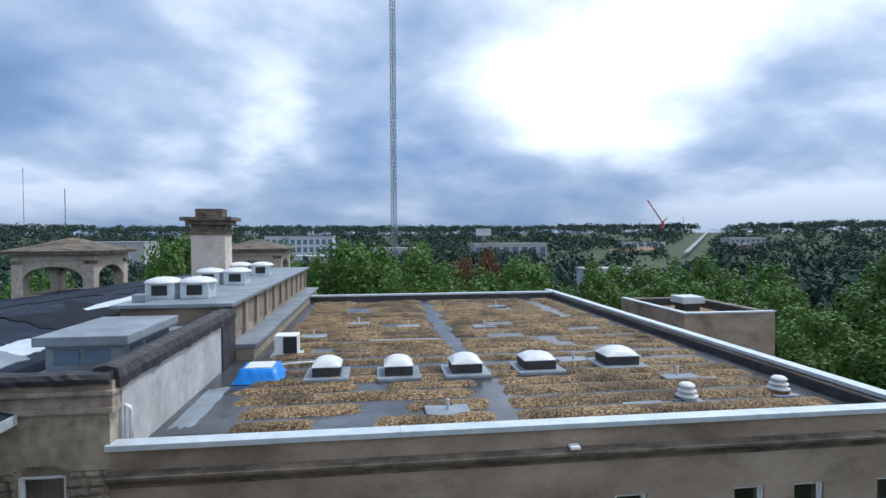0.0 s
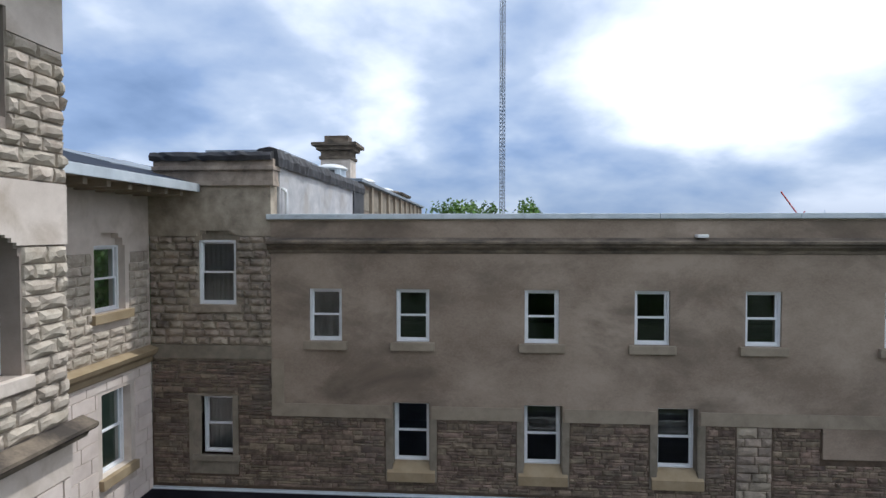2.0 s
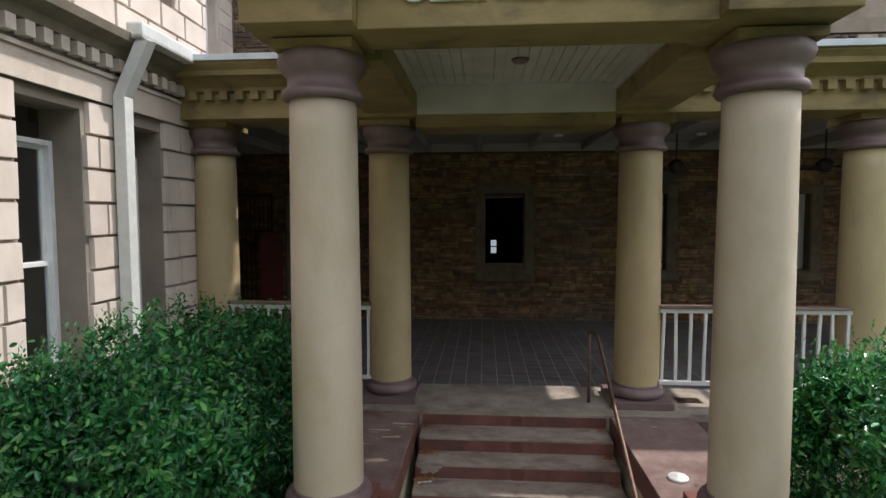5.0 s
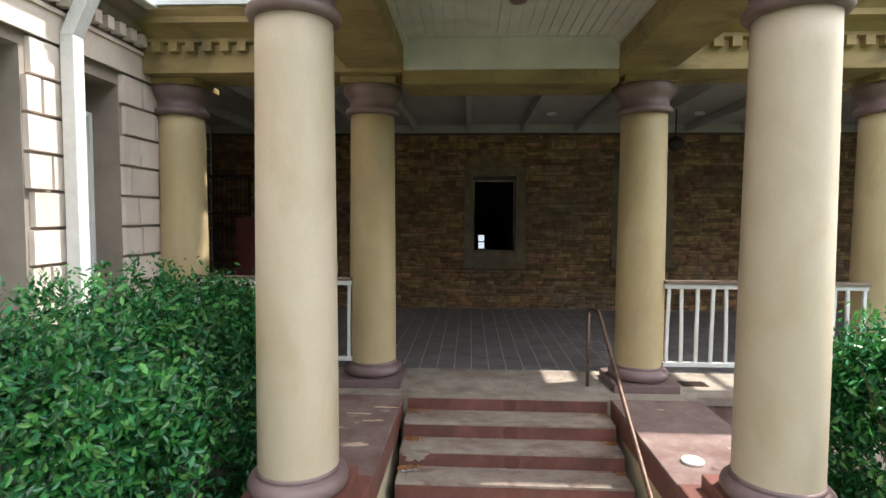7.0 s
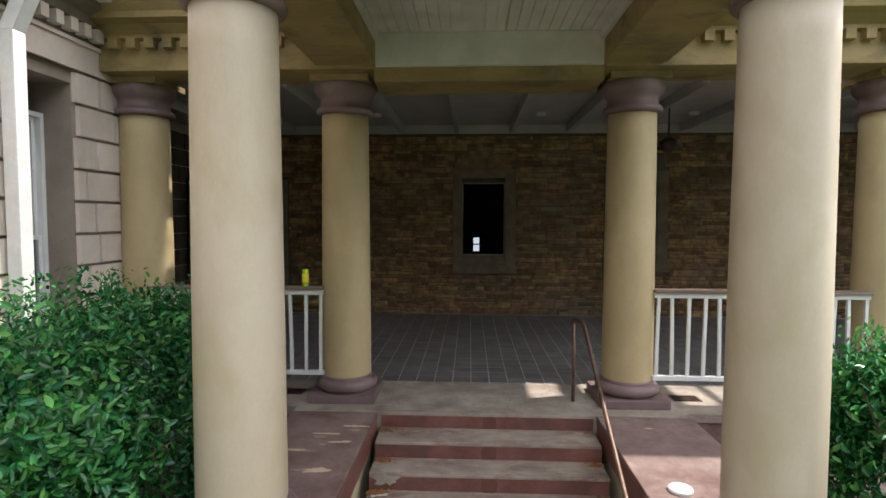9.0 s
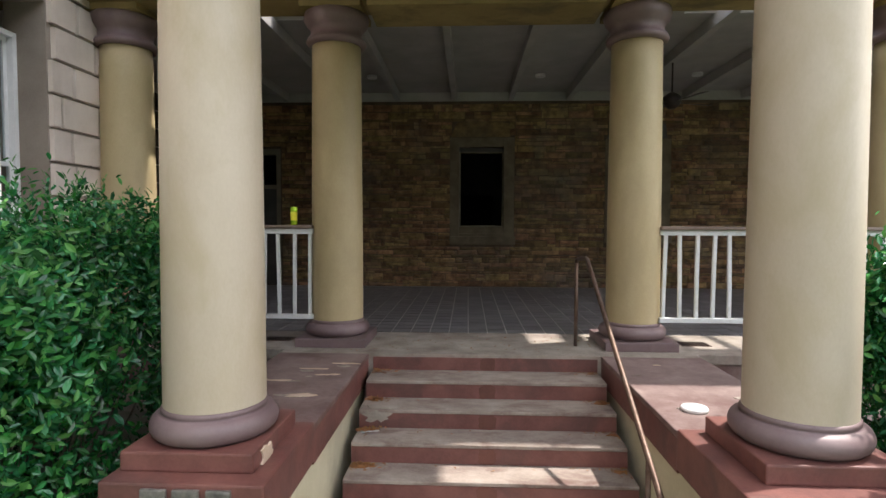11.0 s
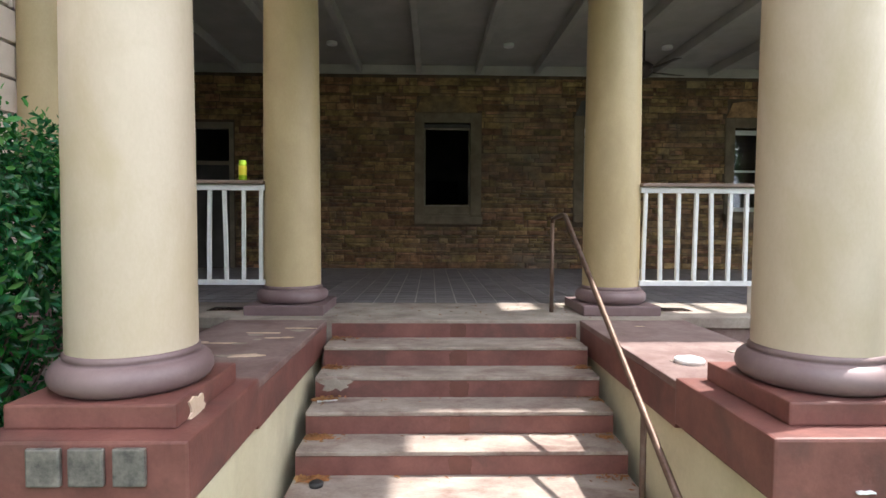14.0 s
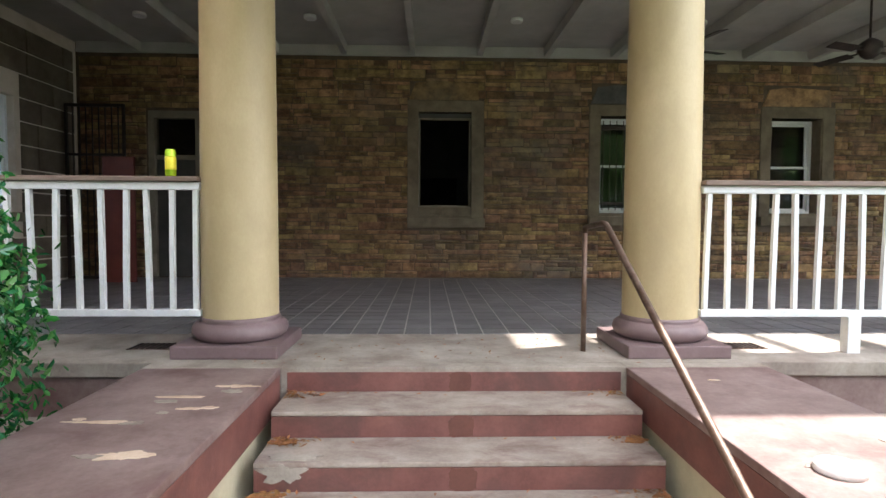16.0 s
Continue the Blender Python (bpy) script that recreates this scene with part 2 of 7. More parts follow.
MEMBRANE_BLUE = surface("slate_roll_roofing", (0.009, 0.014, 0.026), (0.022, 0.03, 0.05), 1.4, 0.75, 0.2, 120, (0.042, 0.05, 0.068), 0.8, 0.45, gloss=0.2)
SILVER_ROOF = surface("silver_coated_roofing", (0.15, 0.175, 0.20), (0.29, 0.325, 0.36), 0.9, 0.5, 0.15, 30, (0.13, 0.145, 0.165), 0.7, 0.6)
BLACK_FELT = surface("black_bitumen_felt", (0.018, 0.018, 0.02), (0.05, 0.048, 0.05), 2.5, 0.6, 0.4, 30, (0.11, 0.10, 0.095), 1.8, 0.4)
GRAVEL = surface("tan_roof_gravel", (0.11, 0.07, 0.035), (0.42, 0.29, 0.16), 26.0, 0.95, 0.9, 70, (0.085, 0.05, 0.035), 0.45, 0.75, fine_mix=0.5, lo=0.38, hi=0.62)
WHITEWASH = surface("stained_whitewash", (0.36, 0.36, 0.37), (0.56, 0.55, 0.54), 2.0, 0.85, 0.2, 40, (0.30, 0.26, 0.22), 1.0, 0.6)
LEAF = surface("glossy_holly_leaf", (0.011, 0.088, 0.024), (0.038, 0.215, 0.058), 9.0, 0.26, 0.0, 30, vary=0.55, island=True, see=0.28, gloss=0.6)
LEAF_LIGHT = surface("fresh_leaf", (0.045, 0.21, 0.045), (0.12, 0.34, 0.075), 9.0, 0.4, 0.0, 30, vary=0.3, island=True, see=0.3)
TREE_LEAF = surface("tree_foliage", (0.055, 0.12, 0.016), (0.12, 0.22, 0.035), 0.35, 0.6, 0.0, 3.0, vary=0.35, island=True, see=0.25)
RUST_LEAF = surface("rusty_foliage", (0.10, 0.05, 0.02), (0.17, 0.085, 0.035), 0.5, 0.6, 0.0, 3.0, vary=0.3, island=True, see=0.2)
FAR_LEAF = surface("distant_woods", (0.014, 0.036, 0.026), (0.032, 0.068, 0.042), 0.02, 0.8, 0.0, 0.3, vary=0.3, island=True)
BARK = surface("bark", (0.05, 0.038, 0.028), (0.11, 0.085, 0.06), 8.0, 0.9, 0.5, 30, stretch=(4, 4, 0.6))
GRASS = surface("rough_grass", (0.022, 0.042, 0.016), (0.055, 0.085, 0.03), 0.3, 0.9, 0.4, 6.0, (0.12, 0.09, 0.05), 0.15, 0.4)
ASPHALT = surface("asphalt", (0.04, 0.04, 0.042), (0.065, 0.064, 0.066), 0.5, 0.9, 0.2)
PALE_ROAD = surface("pale_concrete_road", (0.24, 0.25, 0.25), (0.34, 0.35, 0.35), 0.05, 0.8, 0.0, 1.0)
RED_EARTH = surface("bare_red_earth", (0.10, 0.10, 0.045), (0.36, 0.19, 0.11), 0.06, 0.95, 0.2, 0.6)
STEEL = surface("grey_lattice_steel", (0.20, 0.22, 0.25), (0.30, 0.32, 0.36), 1.0, 0.5, 0.0, metal=0.5)
CRANE_RED = surface("red_crane_paint", (0.50, 0.06, 0.06), (0.60, 0.10, 0.09), 1.0, 0.5, 0.0)
IRON = surface("rusty_brown_iron", (0.085, 0.05, 0.036), (0.17, 0.105, 0.075), 12.0, 0.5, 0.2, 60, (0.25, 0.20, 0.17), 8.0, 0.4, metal=0.5)
DARK_IRON = surface("dark_iron", (0.03, 0.024, 0.022), (0.06, 0.045, 0.04), 10.0, 0.5, 0.1, metal=0.6)
DOME = surface("frosted_skylight_dome", (0.60, 0.61, 0.60), (0.75, 0.76, 0.75), 3.0, 0.4, 0.05, 40, (0.45, 0.43, 0.38), 3.0, 0.35)
TARP = surface("bright_blue_tarp", (0.01, 0.14, 0.55), (0.03, 0.28, 0.78), 4.0, 0.4, 0.4, 12)
PLASTIC_WHITE = surface("white_plastic", (0.72, 0.72, 0.71), (0.82, 0.82, 0.81), 6.0, 0.4, 0.05, 60, (0.55, 0.52, 0.47), 4.0, 0.25)
CAN_GREEN = surface("lime_green_can", (0.36, 0.62, 0.02), (0.62, 0.80, 0.05), 14.0, 0.25, 0.0, metal=0.3)
CAN_YELLOW = surface("yellow_can_print", (0.75, 0.62, 0.02), (0.85, 0.75, 0.08), 10.0, 0.3, 0.0, metal=0.3)
LETTER = surface("white_sign_letter", (0.66, 0.72, 0.76), (0.78, 0.82, 0.84), 5.0, 0.5, 0.03, 60)
PEWTER = surface("tarnished_metal", (0.11, 0.105, 0.10), (0.30, 0.28, 0.25), 14.0, 0.5, 0.2, 60, metal=0.5)
OCHRE = surface("ochre_stained_ledge", (0.28, 0.21, 0.12), (0.38, 0.30, 0.19), 3.0, 0.9, 0.2, 50, (0.28, 0.22, 0.14), 1.5, 0.5)
WOOD_RAIL = surface("brown_painted_wood", (0.13, 0.085, 0.065), (0.22, 0.155, 0.12), 6.0, 0.6, 0.2, 60, (0.34, 0.28, 0.24), 5.0, 0.35, stretch=(0.3, 3, 3))
DRY_LEAF = surface("dry_brown_leaf", (0.20, 0.085, 0.03), (0.34, 0.16, 0.06), 20.0, 0.8, 0.1, vary=0.3, island=True)
BLACK = surface("black_rubber", (0.012, 0.012, 0.012), (0.03, 0.03, 0.03), 10.0, 0.6, 0.1)
FAR_WHITE = surface("white_cladding", (0.52, 0.55, 0.60), (0.62, 0.65, 0.70), 0.2, 0.7, 0.0)
FAR_BLUE = surface("blue_grey_glazing", (0.10, 0.15, 0.21), (0.17, 0.23, 0.30), 0.3, 0.25, 0.0)
FAR_BRICK = surface("far_red_brick", (0.25, 0.16, 0.13), (0.33, 0.22, 0.18), 0.4, 0.9, 0.0)
FAR_GREY = surface("far_concrete", (0.36, 0.36, 0.36), (0.46, 0.46, 0.46), 0.3, 0.9, 0.0)
SIGN_RED = surface("red_sign", (0.80, 0.03, 0.03), (0.90, 0.05, 0.05), 1.0, 0.5, 0.0)
ROOF_DECK = surface("wet_dark_roof_deck", (0.025, 0.027, 0.03), (0.10, 0.108, 0.125), 0.9, 0.26, 0.1, 30, (0.03, 0.032, 0.038), 0.6, 0.7)
WET_STAIN = surface("dark_rust_stain", (0.10, 0.035, 0.025), (0.15, 0.055, 0.04), 6.0, 0.6, 0.1)
OLD_PAINT = surface("orange_bare_timber", (0.32, 0.14, 0.04), (0.42, 0.20, 0.07), 6.0, 0.8, 0.2)


def pebbles(name):
    """Rounded pebbles of mixed browns, each cell of one tone."""
    m = bpy.data.materials.new(name)
    m.use_nodes = True
    tree = m.node_tree
    add, link = nodes_of(tree)
    b = tree.nodes["Principled BSDF"]
    b.inputs["Roughness"].default_value = 0.85
    geo = add("ShaderNodeNewGeometry")
    cell = add("ShaderNodeTexVoronoi", inputs={"Scale": 27.0, "Randomness": 1.0})
    link(geo.outputs["Position"], cell.inputs["Vector"])
    wide = add("ShaderNodeTexNoise", inputs={"Scale": 0.55, "Detail": 5.0, "Roughness": 0.6})
    link(geo.outputs["Position"], wide.inputs["Vector"])
    grey = add("ShaderNodeSeparateColor")
    link(cell.outputs["Color"], grey.inputs[0])
    ramp = add("ShaderNodeValToRGB")
    e = ramp.color_ramp.elements
    e[0].position, e[0].color = 0.0, (0.035, 0.02, 0.012, 1)
    e[1].position, e[1].color = 1.0, (0.60, 0.45, 0.25, 1)
    e.new(0.35).color = (0.115, 0.066, 0.03, 1)
    e.new(0.7).color = (0.35, 0.225, 0.09, 1)
    link(grey.outputs[0], ramp.inputs["Fac"])
    tone = add("ShaderNodeMapRange", inputs={"From Min": 0.38, "From Max": 0.62, "To Min": 0.34, "To Max": 1.0})
    link(wide.outputs["Fac"], tone.inputs["Value"])
    hsv = add("ShaderNodeHueSaturation")
    link(tone.outputs[0], hsv.inputs["Value"])
    link(ramp.outputs["Color"], hsv.inputs["Color"])
    link(hsv.outputs["Color"], b.inputs["Base Color"])
    bump = add("ShaderNodeBump", inputs={"Strength": 0.9, "Distance": 0.03})
    bump.invert = True
    link(cell.outputs["Distance"], bump.inputs["Height"])
    link(bump.outputs[0], b.inputs["Normal"])
    return m


PEBBLES = pebbles("mixed_roof_pebbles")
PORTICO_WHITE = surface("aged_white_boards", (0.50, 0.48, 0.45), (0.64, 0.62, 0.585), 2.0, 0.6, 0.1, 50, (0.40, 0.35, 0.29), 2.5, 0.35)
# browner and darker than STONE_TRIM, for the windows under the porch
PORCH_SURROUND = surface("brown_stone_surround", (0.12, 0.094, 0.063), (0.205, 0.165, 0.112), 4.0, 0.9, 0.35, 60, (0.085, 0.068, 0.045), 1.8, 0.65)
# COLUMN_PAINT turned ochre and darker to carry the shade on the rear columns
COLUMN_SHADED = surface("shaded_column_cream", (0.40, 0.31, 0.165), (0.50, 0.40, 0.23), 1.6, 0.5, 0.08, 70, (0.35, 0.27, 0.15), 2.4, 0.45, stretch=(1, 1, 0.5))


# ---- builders ----
ROOT = {}
Z0 = Vector((0, 0, 0))


def thing(name, label, category, at=(0, 0, 0), group="", kind="", turn=0.0, local=False):
    ob = new(name)
    ob.matrix_basis = pose(*at, 0, 0, turn)
    ROOT[ob] = Z0 if local else Vector(at)
    return tagged(ob, label, category, group, kind)


def part(name, bm, material, parent=None, label="", smooth=False, kind=""):
    me = bpy.data.meshes.new(name)
    if parent is not None and ROOT[parent].length > 0:
        bmesh.ops.translate(bm, verts=bm.verts, vec=-ROOT[parent])
    bm.to_mesh(me)
    bm.free()
    me.materials.append(material)
    if smooth:
        for p in me.polygons:
            p.use_smooth = True
    ob = new(name, me)
    if parent is not None:
        ob.parent = parent
        ROOT[ob] = ROOT[parent]
    else:
        ROOT[ob] = Z0
    return tagged(ob, label, kind=kind)


def structure(name, bm, material, label, smooth=False):
    if name.startswith("wall") or name.startswith("beam"):
        bmesh.ops.remove_doubles(bm, verts=bm.verts, dist=0.0005)
    return tagged(part(name, bm, material, smooth=smooth), label, name.split("_")[0], kind="structure")


FACES = ((0, 3, 2, 1), (4, 5, 6, 7), (0, 1, 5, 4), (1, 2, 6, 5), (2, 3, 7, 6), (3, 0, 4, 7))


def box(bm, x0, x1, y0, y1, z0, z1, m=None):
    vs = [Vector(c) for c in ((x0, y0, z0), (x1, y0, z0), (x1, y1, z0), (x0, y1, z0), (x0, y0, z1), (x1, y0, z1), (x1, y1, z1), (x0, y1, z1))]
    vs = [bm.verts.new(m @ v if m else v) for v in vs]
    for f in FACES:
        bm.faces.new([vs[i] for i in f])
    return bm


def boxes(*spans, m=None, bevel=0.0):
    bm = bmesh.new()
    for s in spans:
        box(bm, *s, m=m)
    if bevel:
        bmesh.ops.bevel(bm, geom=bm.edges[:], offset=bevel, segments=2, affect="EDGES", profile=0.6)
    return bm


def prism(bm, outline, y0, y1, m=None):
    """Extrudes an outline of (x, z) along y."""
    a = [bm.verts.new(m @ Vector((x, y0, z)) if m else (x, y0, z)) for x, z in outline]
    b = [bm.verts.new(m @ Vector((x, y1, z)) if m else (x, y1, z)) for x, z in outline]
    bm.faces.new(a)
    bm.faces.new(b[::-1])
    n = len(a)
    for i in range(n):
        bm.faces.new((a[i], b[i], b[(i + 1) % n], a[(i + 1) % n]))
    bmesh.ops.recalc_face_normals(bm, faces=bm.faces[:])
    return bm


def lathe(profile, seg=40, at=(0, 0, 0), bm=None):
    bm = bm or bmesh.new()
    rings = []
    for r, z in profile:
        rings.append([bm.verts.new((at[0] + r * math.cos(2 * math.pi * i / seg), at[1] + r * math.sin(2 * math.pi * i / seg), at[2] + z)) for i in range(seg)])
    for a, b in zip(rings, rings[1:]):
        for i in range(seg):
            bm.faces.new((a[i], a[(i + 1) % seg], b[(i + 1) % seg], b[i]))
    bm.faces.new(rings[0][::-1])
    bm.faces.new(rings[-1])
    return bm


def tube(points, r, seg=10, bm=None, taper=1.0):
    bm = bm or bmesh.new()
    pts = [Vector(p) for p in points]
    rings = []
    for i, p in enumerate(pts):
        d = (pts[min(i + 1, len(pts) - 1)] - pts[max(i - 1, 0)]).normalized()
        side = d.cross(Vector((0, 0, 1)) if abs(d.z) < 0.95 else Vector((0, 1, 0))).normalized()
        up = side.cross(d)
        rr = r * (1 + (taper - 1) * i / max(1, len(pts) - 1))
        rings.append([bm.verts.new(p + side * rr * math.cos(2 * math.pi * k / seg) + up * rr * math.sin(2 * math.pi * k / seg)) for k in range(seg)])
    for a, b in zip(rings, rings[1:]):
        for k in range(seg):
            bm.faces.new((a[k], a[(k + 1) % seg], b[(k + 1) % seg], b[k]))
    bm.faces.new(rings[0])
    bm.faces.new(rings[-1][::-1])
    bmesh.ops.recalc_face_normals(bm, faces=bm.faces[:])
    return bm


def pierced(u0, u1, z0, z1, v0, v1, openings, m=None, bm=None):
    """A wall slab from u0 to u1, z0 to z1 and v0 (front) to v1, with openings (ua, ub, za, zb)."""
    bm = bm or bmesh.new()
    zs = sorted({z0, z1, *[min(max(z, z0), z1) for o in openings for z in o[2:4]]})
    for za, zb in zip(zs, zs[1:]):
        zm = (za + zb) / 2
        spans = sorted((max(o[0], u0), min(o[1], u1)) for o in openings if o[2] < zm < o[3] and o[1] > u0 and o[0] < u1)
        u = u0
        for a, b in spans:
            if a > u:
                box(bm, u, a, v0, v1, za, zb, m)
            u = max(u, b)
        if u < u1:
            box(bm, u, u1, v0, v1, za, zb, m)
    return bm


def courses(u0, u1, z0, z1, openings, rng, hs, ws, gap, split=0.0):
    """Rows of stones as (ua, ub, za, zb) that leave out the openings."""
    out, z = [], z0
    while z < z1 - 0.04:
        h = min(rng.uniform(*hs), z1 - z)
        if z1 - (z + h) < hs[0] * 0.5:
            h = z1 - z
        u = u0 - rng.uniform(0, ws[0])
        while u < u1:
            w = rng.uniform(*ws)
            a, b = max(u, u0), min(u + w, u1)
            for o in openings:
                if z + h > o[2] + 0.02 and z < o[3] - 0.02:
                    if a < o[0] < b:
                        b = o[0]
                    elif a < o[1] < b:
                        a = o[1]
                    elif a >= o[0] and b <= o[1]:
                        b = a
            if b - a > 0.05:
                if split and h > 0.1 and rng.random() < split:
                    zs = z + h * rng.uniform(0.35, 0.65)
                    out.append((a + gap / 2, b - gap / 2, z + gap / 2, zs - gap / 2))
                    us = a + (b - a) * rng.uniform(0.3, 0.7) if b - a > 0.25 and rng.random() < 0.6 else b
                    out.append((a + gap / 2, us - gap / 2, zs + gap / 2, z + h - gap / 2))
                    if us < b:
                        out.append((us + gap / 2, b - gap / 2, zs + gap / 2, z + h - gap / 2))
                else:
                    out.append((a + gap / 2, b - gap / 2, z + gap / 2, z + h - gap / 2))
            u += w
        z += h
    return out


def stone_mesh(name, rng, material, bulge, grid=(2, 2), inset=0.06):
    """A unit stone: u and z from 0 to 1, front at v = -1, back at v = 0."""
    bm = bmesh.new()
    nu, nz = grid
    front = []
    for j in range(nz + 1):
        row = []
        for i in range(nu + 1):
            edge = i in (0, nu) or j in (0, nz)
            u, z = i / nu, j / nz
            if edge:
                u, z = inset + u * (1 - 2 * inset), inset + z * (1 - 2 * inset)
                u, z = u + rng.uniform(-0.5, 0.5) * inset, z + rng.uniform(-0.5, 0.5) * inset
                v = -1 + bulge * rng.uniform(0.55, 0.9)
            else:
                u, z = u + rng.uniform(-0.3, 0.3) / nu, z + rng.uniform(-0.3, 0.3) / nz
                v = -1 + bulge * rng.uniform(-0.3, 0.3)
            row.append(bm.verts.new((u, v, z)))
        front.append(row)
    for j in range(nz):
        for i in range(nu):
            bm.faces.new((front[j][i], front[j][i + 1], front[j + 1][i + 1], front[j + 1][i]))
    rim = front[0] + [front[j][nu] for j in range(1, nz + 1)] + front[nz][-2::-1] + [front[j][0] for j in range(nz - 1, 0, -1)]
    back = []
    for v in rim:
        u = 0.0 if v.co.x < inset * 2 else 1.0 if v.co.x > 1 - inset * 2 else v.co.x
        z = 0.0 if v.co.z < inset * 2 else 1.0 if v.co.z > 1 - inset * 2 else v.co.z
        back.append(bm.verts.new((u, 0, z)))
    n = len(rim)
    for i in range(n):
        bm.faces.new((back[i], back[(i + 1) % n], rim[(i + 1) % n], rim[i]))
    me = bpy.data.meshes.new(name)
    bm.to_mesh(me)
    bm.free()
    me.materials.append(material)
    return me


def lay(name, rects, m, meshes, parent, rng, depth, limit=300, rest=None, key=None, tilt=0.0):
    """Sets stones on a wall: the first ones as objects, the others joined into one mesh."""
    if key:
        rects = sorted(rects, key=key)
    verts, faces = [], []
    for k, (a, b, c, d) in enumerate(rects):
        me = rng.choice(meshes)
        lean = rng.uniform(-tilt, tilt) * min(1.0, (d - c) / (b - a) * 2.0)
        local = m @ Matrix.Translation((a, 0, c)) @ pose(0, 0, 0, 0, lean, 0) @ Matrix.Diagonal((b - a, rng.uniform(*depth), d - c, 1))
        if k < limit:
            ob = new(name, me)
            ob.parent = parent
            ob.matrix_basis = Matrix.Translation(-ROOT[parent]) @ local
        else:
            base = len(verts)
            verts += [local @ v.co for v in me.vertices]
            faces += [[base + i for i in p.vertices] for p in me.polygons]
    if verts:
        me = bpy.data.meshes.new("small_" + name + "s")
        me.from_pydata([v - ROOT[parent] for v in verts], [], faces)
        me.materials.append(rest or meshes[0].materials[0])
        ob = new("small_" + name + "s", me)
        ob.parent = parent
        tagged(ob, kind="stuff")


def grid_sheet(xs, ys, height, bm=None):
    bm = bm or bmesh.new()
    rows = [[bm.verts.new((x, y, height(x, y))) for x in xs] for y in ys]
    for a, b in zip(rows, rows[1:]):
        for i in range(len(xs) - 1):
            bm.faces.new((a[i], a[i + 1], b[i + 1], b[i]))
    return bm


def east(x):
    """Maps wall coordinates (u, depth, z) onto a wall that faces +x."""
    return pose(x, 0, 0, 0, 0, 90)


# ---- structure: ground ----
def ground_height(x, y):
    d = math.hypot(x, y)
    if d < 45:
        return 0.0
    return -min(d - 45, 120) * 0.035 + min(max(d - 420, 0), 700) * 0.036


xs = [-4500, -2500, -1400, -900, -600, -400, -280, -200, -140, -100, -70, -50, -30, -10, 10, 30, 50, 70, 100, 140, 200, 280, 400, 600, 900, 1400, 2500, 4500]
structure("ground", grid_sheet(xs, xs, ground_height), GRASS, "rough green ground round the old building")

# ---- structure: the stucco wing ----
W, FLOOR, ROOF = 6.1, 1.3, 12.0
UPPER = [(x, x + 0.79, 9.45, 10.70) for x in (-2.27, -0.18, 2.83, 5.33, 7.78, 10.77, 12.35, 14.6)]
MIDDLE = [(-0.28, 0.62, 6.40, 8.00), (2.82, 3.72, 6.40, 8.00), (5.87, 6.79, 6.40, 8.00), (11.6, 12.5, 6.4, 8.0)]
LOWER = [(-0.36, 0.57, 2.42, 4.22), (2.85, 3.77, 2.47, 4.18), (5.93, 6.87, 2.48, 4.17), (9.0, 9.94, 2.48, 4.17)]
SIDE_WIN = (-5.02, -4.09, 10.29, 11.85)
OLD_WIN = (-4.98, -4.20, 6.62, 8.05)
DOOR = (-5.05, -4.15, 1.3, 4.2)

structure("wall_stucco", pierced(-3.2, 16.0, 7.62, 12.30, W - 0.04, W + 0.36, UPPER + MIDDLE), STUCCO, "patchy weathered tan stucco wall with small windows")
wall_rubble = structure("wall_rubble", pierced(-6.25, 16.0, 0.0, 7.62, W, W + 0.36, MIDDLE + LOWER + [OLD_WIN, DOOR]), MORTAR, "brown coursed rubble stone wall with old mortar")
structure("wall_east", boxes((15.64, 16.0, W + 0.36, 35.0, 0, 12.30)), STUCCO, "weathered stucco end wall")
structure("wall_back", boxes((-3.2, 15.64, 34.64, 35.0, 0, 12.30)), STUCCO, "weathered stucco rear wall")
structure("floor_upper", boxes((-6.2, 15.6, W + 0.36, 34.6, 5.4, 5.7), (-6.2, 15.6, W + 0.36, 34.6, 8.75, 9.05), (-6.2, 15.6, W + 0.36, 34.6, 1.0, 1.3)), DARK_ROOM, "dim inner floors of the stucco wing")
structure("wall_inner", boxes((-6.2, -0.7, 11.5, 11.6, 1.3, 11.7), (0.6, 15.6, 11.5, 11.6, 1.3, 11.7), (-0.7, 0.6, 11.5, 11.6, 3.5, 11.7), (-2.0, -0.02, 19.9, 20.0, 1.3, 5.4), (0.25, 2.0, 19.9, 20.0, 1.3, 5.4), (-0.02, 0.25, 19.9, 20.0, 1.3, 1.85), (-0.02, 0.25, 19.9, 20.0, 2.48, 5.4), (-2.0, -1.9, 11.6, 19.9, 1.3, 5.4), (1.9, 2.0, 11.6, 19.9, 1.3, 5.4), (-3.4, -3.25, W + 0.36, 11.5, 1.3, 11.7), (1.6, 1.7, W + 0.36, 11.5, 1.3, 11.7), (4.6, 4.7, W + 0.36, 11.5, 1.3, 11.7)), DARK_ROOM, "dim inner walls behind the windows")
structure("trim_stucco", boxes((-3.2, -2.9, W - 0.06, W - 0.037, 7.62, 9.0), (-2.9, -0.32, W - 0.06, W - 0.037, 7.62, 7.93), (0.66, 2.78, W - 0.06, W - 0.037, 7.62, 7.93),
          (3.76, 5.83, W - 0.06, W - 0.037, 7.62, 7.93), (6.83, 11.5, W - 0.06, W - 0.037, 7.62, 7.93), (12.6, 16.0, W - 0.06, W - 0.037, 7.62, 7.93)), STUCCO_TRIM, "flat stucco border along the lower edge")
structure("trim_patch", boxes((9.5, 11.5, W - 0.055, W - 0.0, 6.92, 7.616), bevel=0.01), STUCCO, "square stucco patch over the rubble")
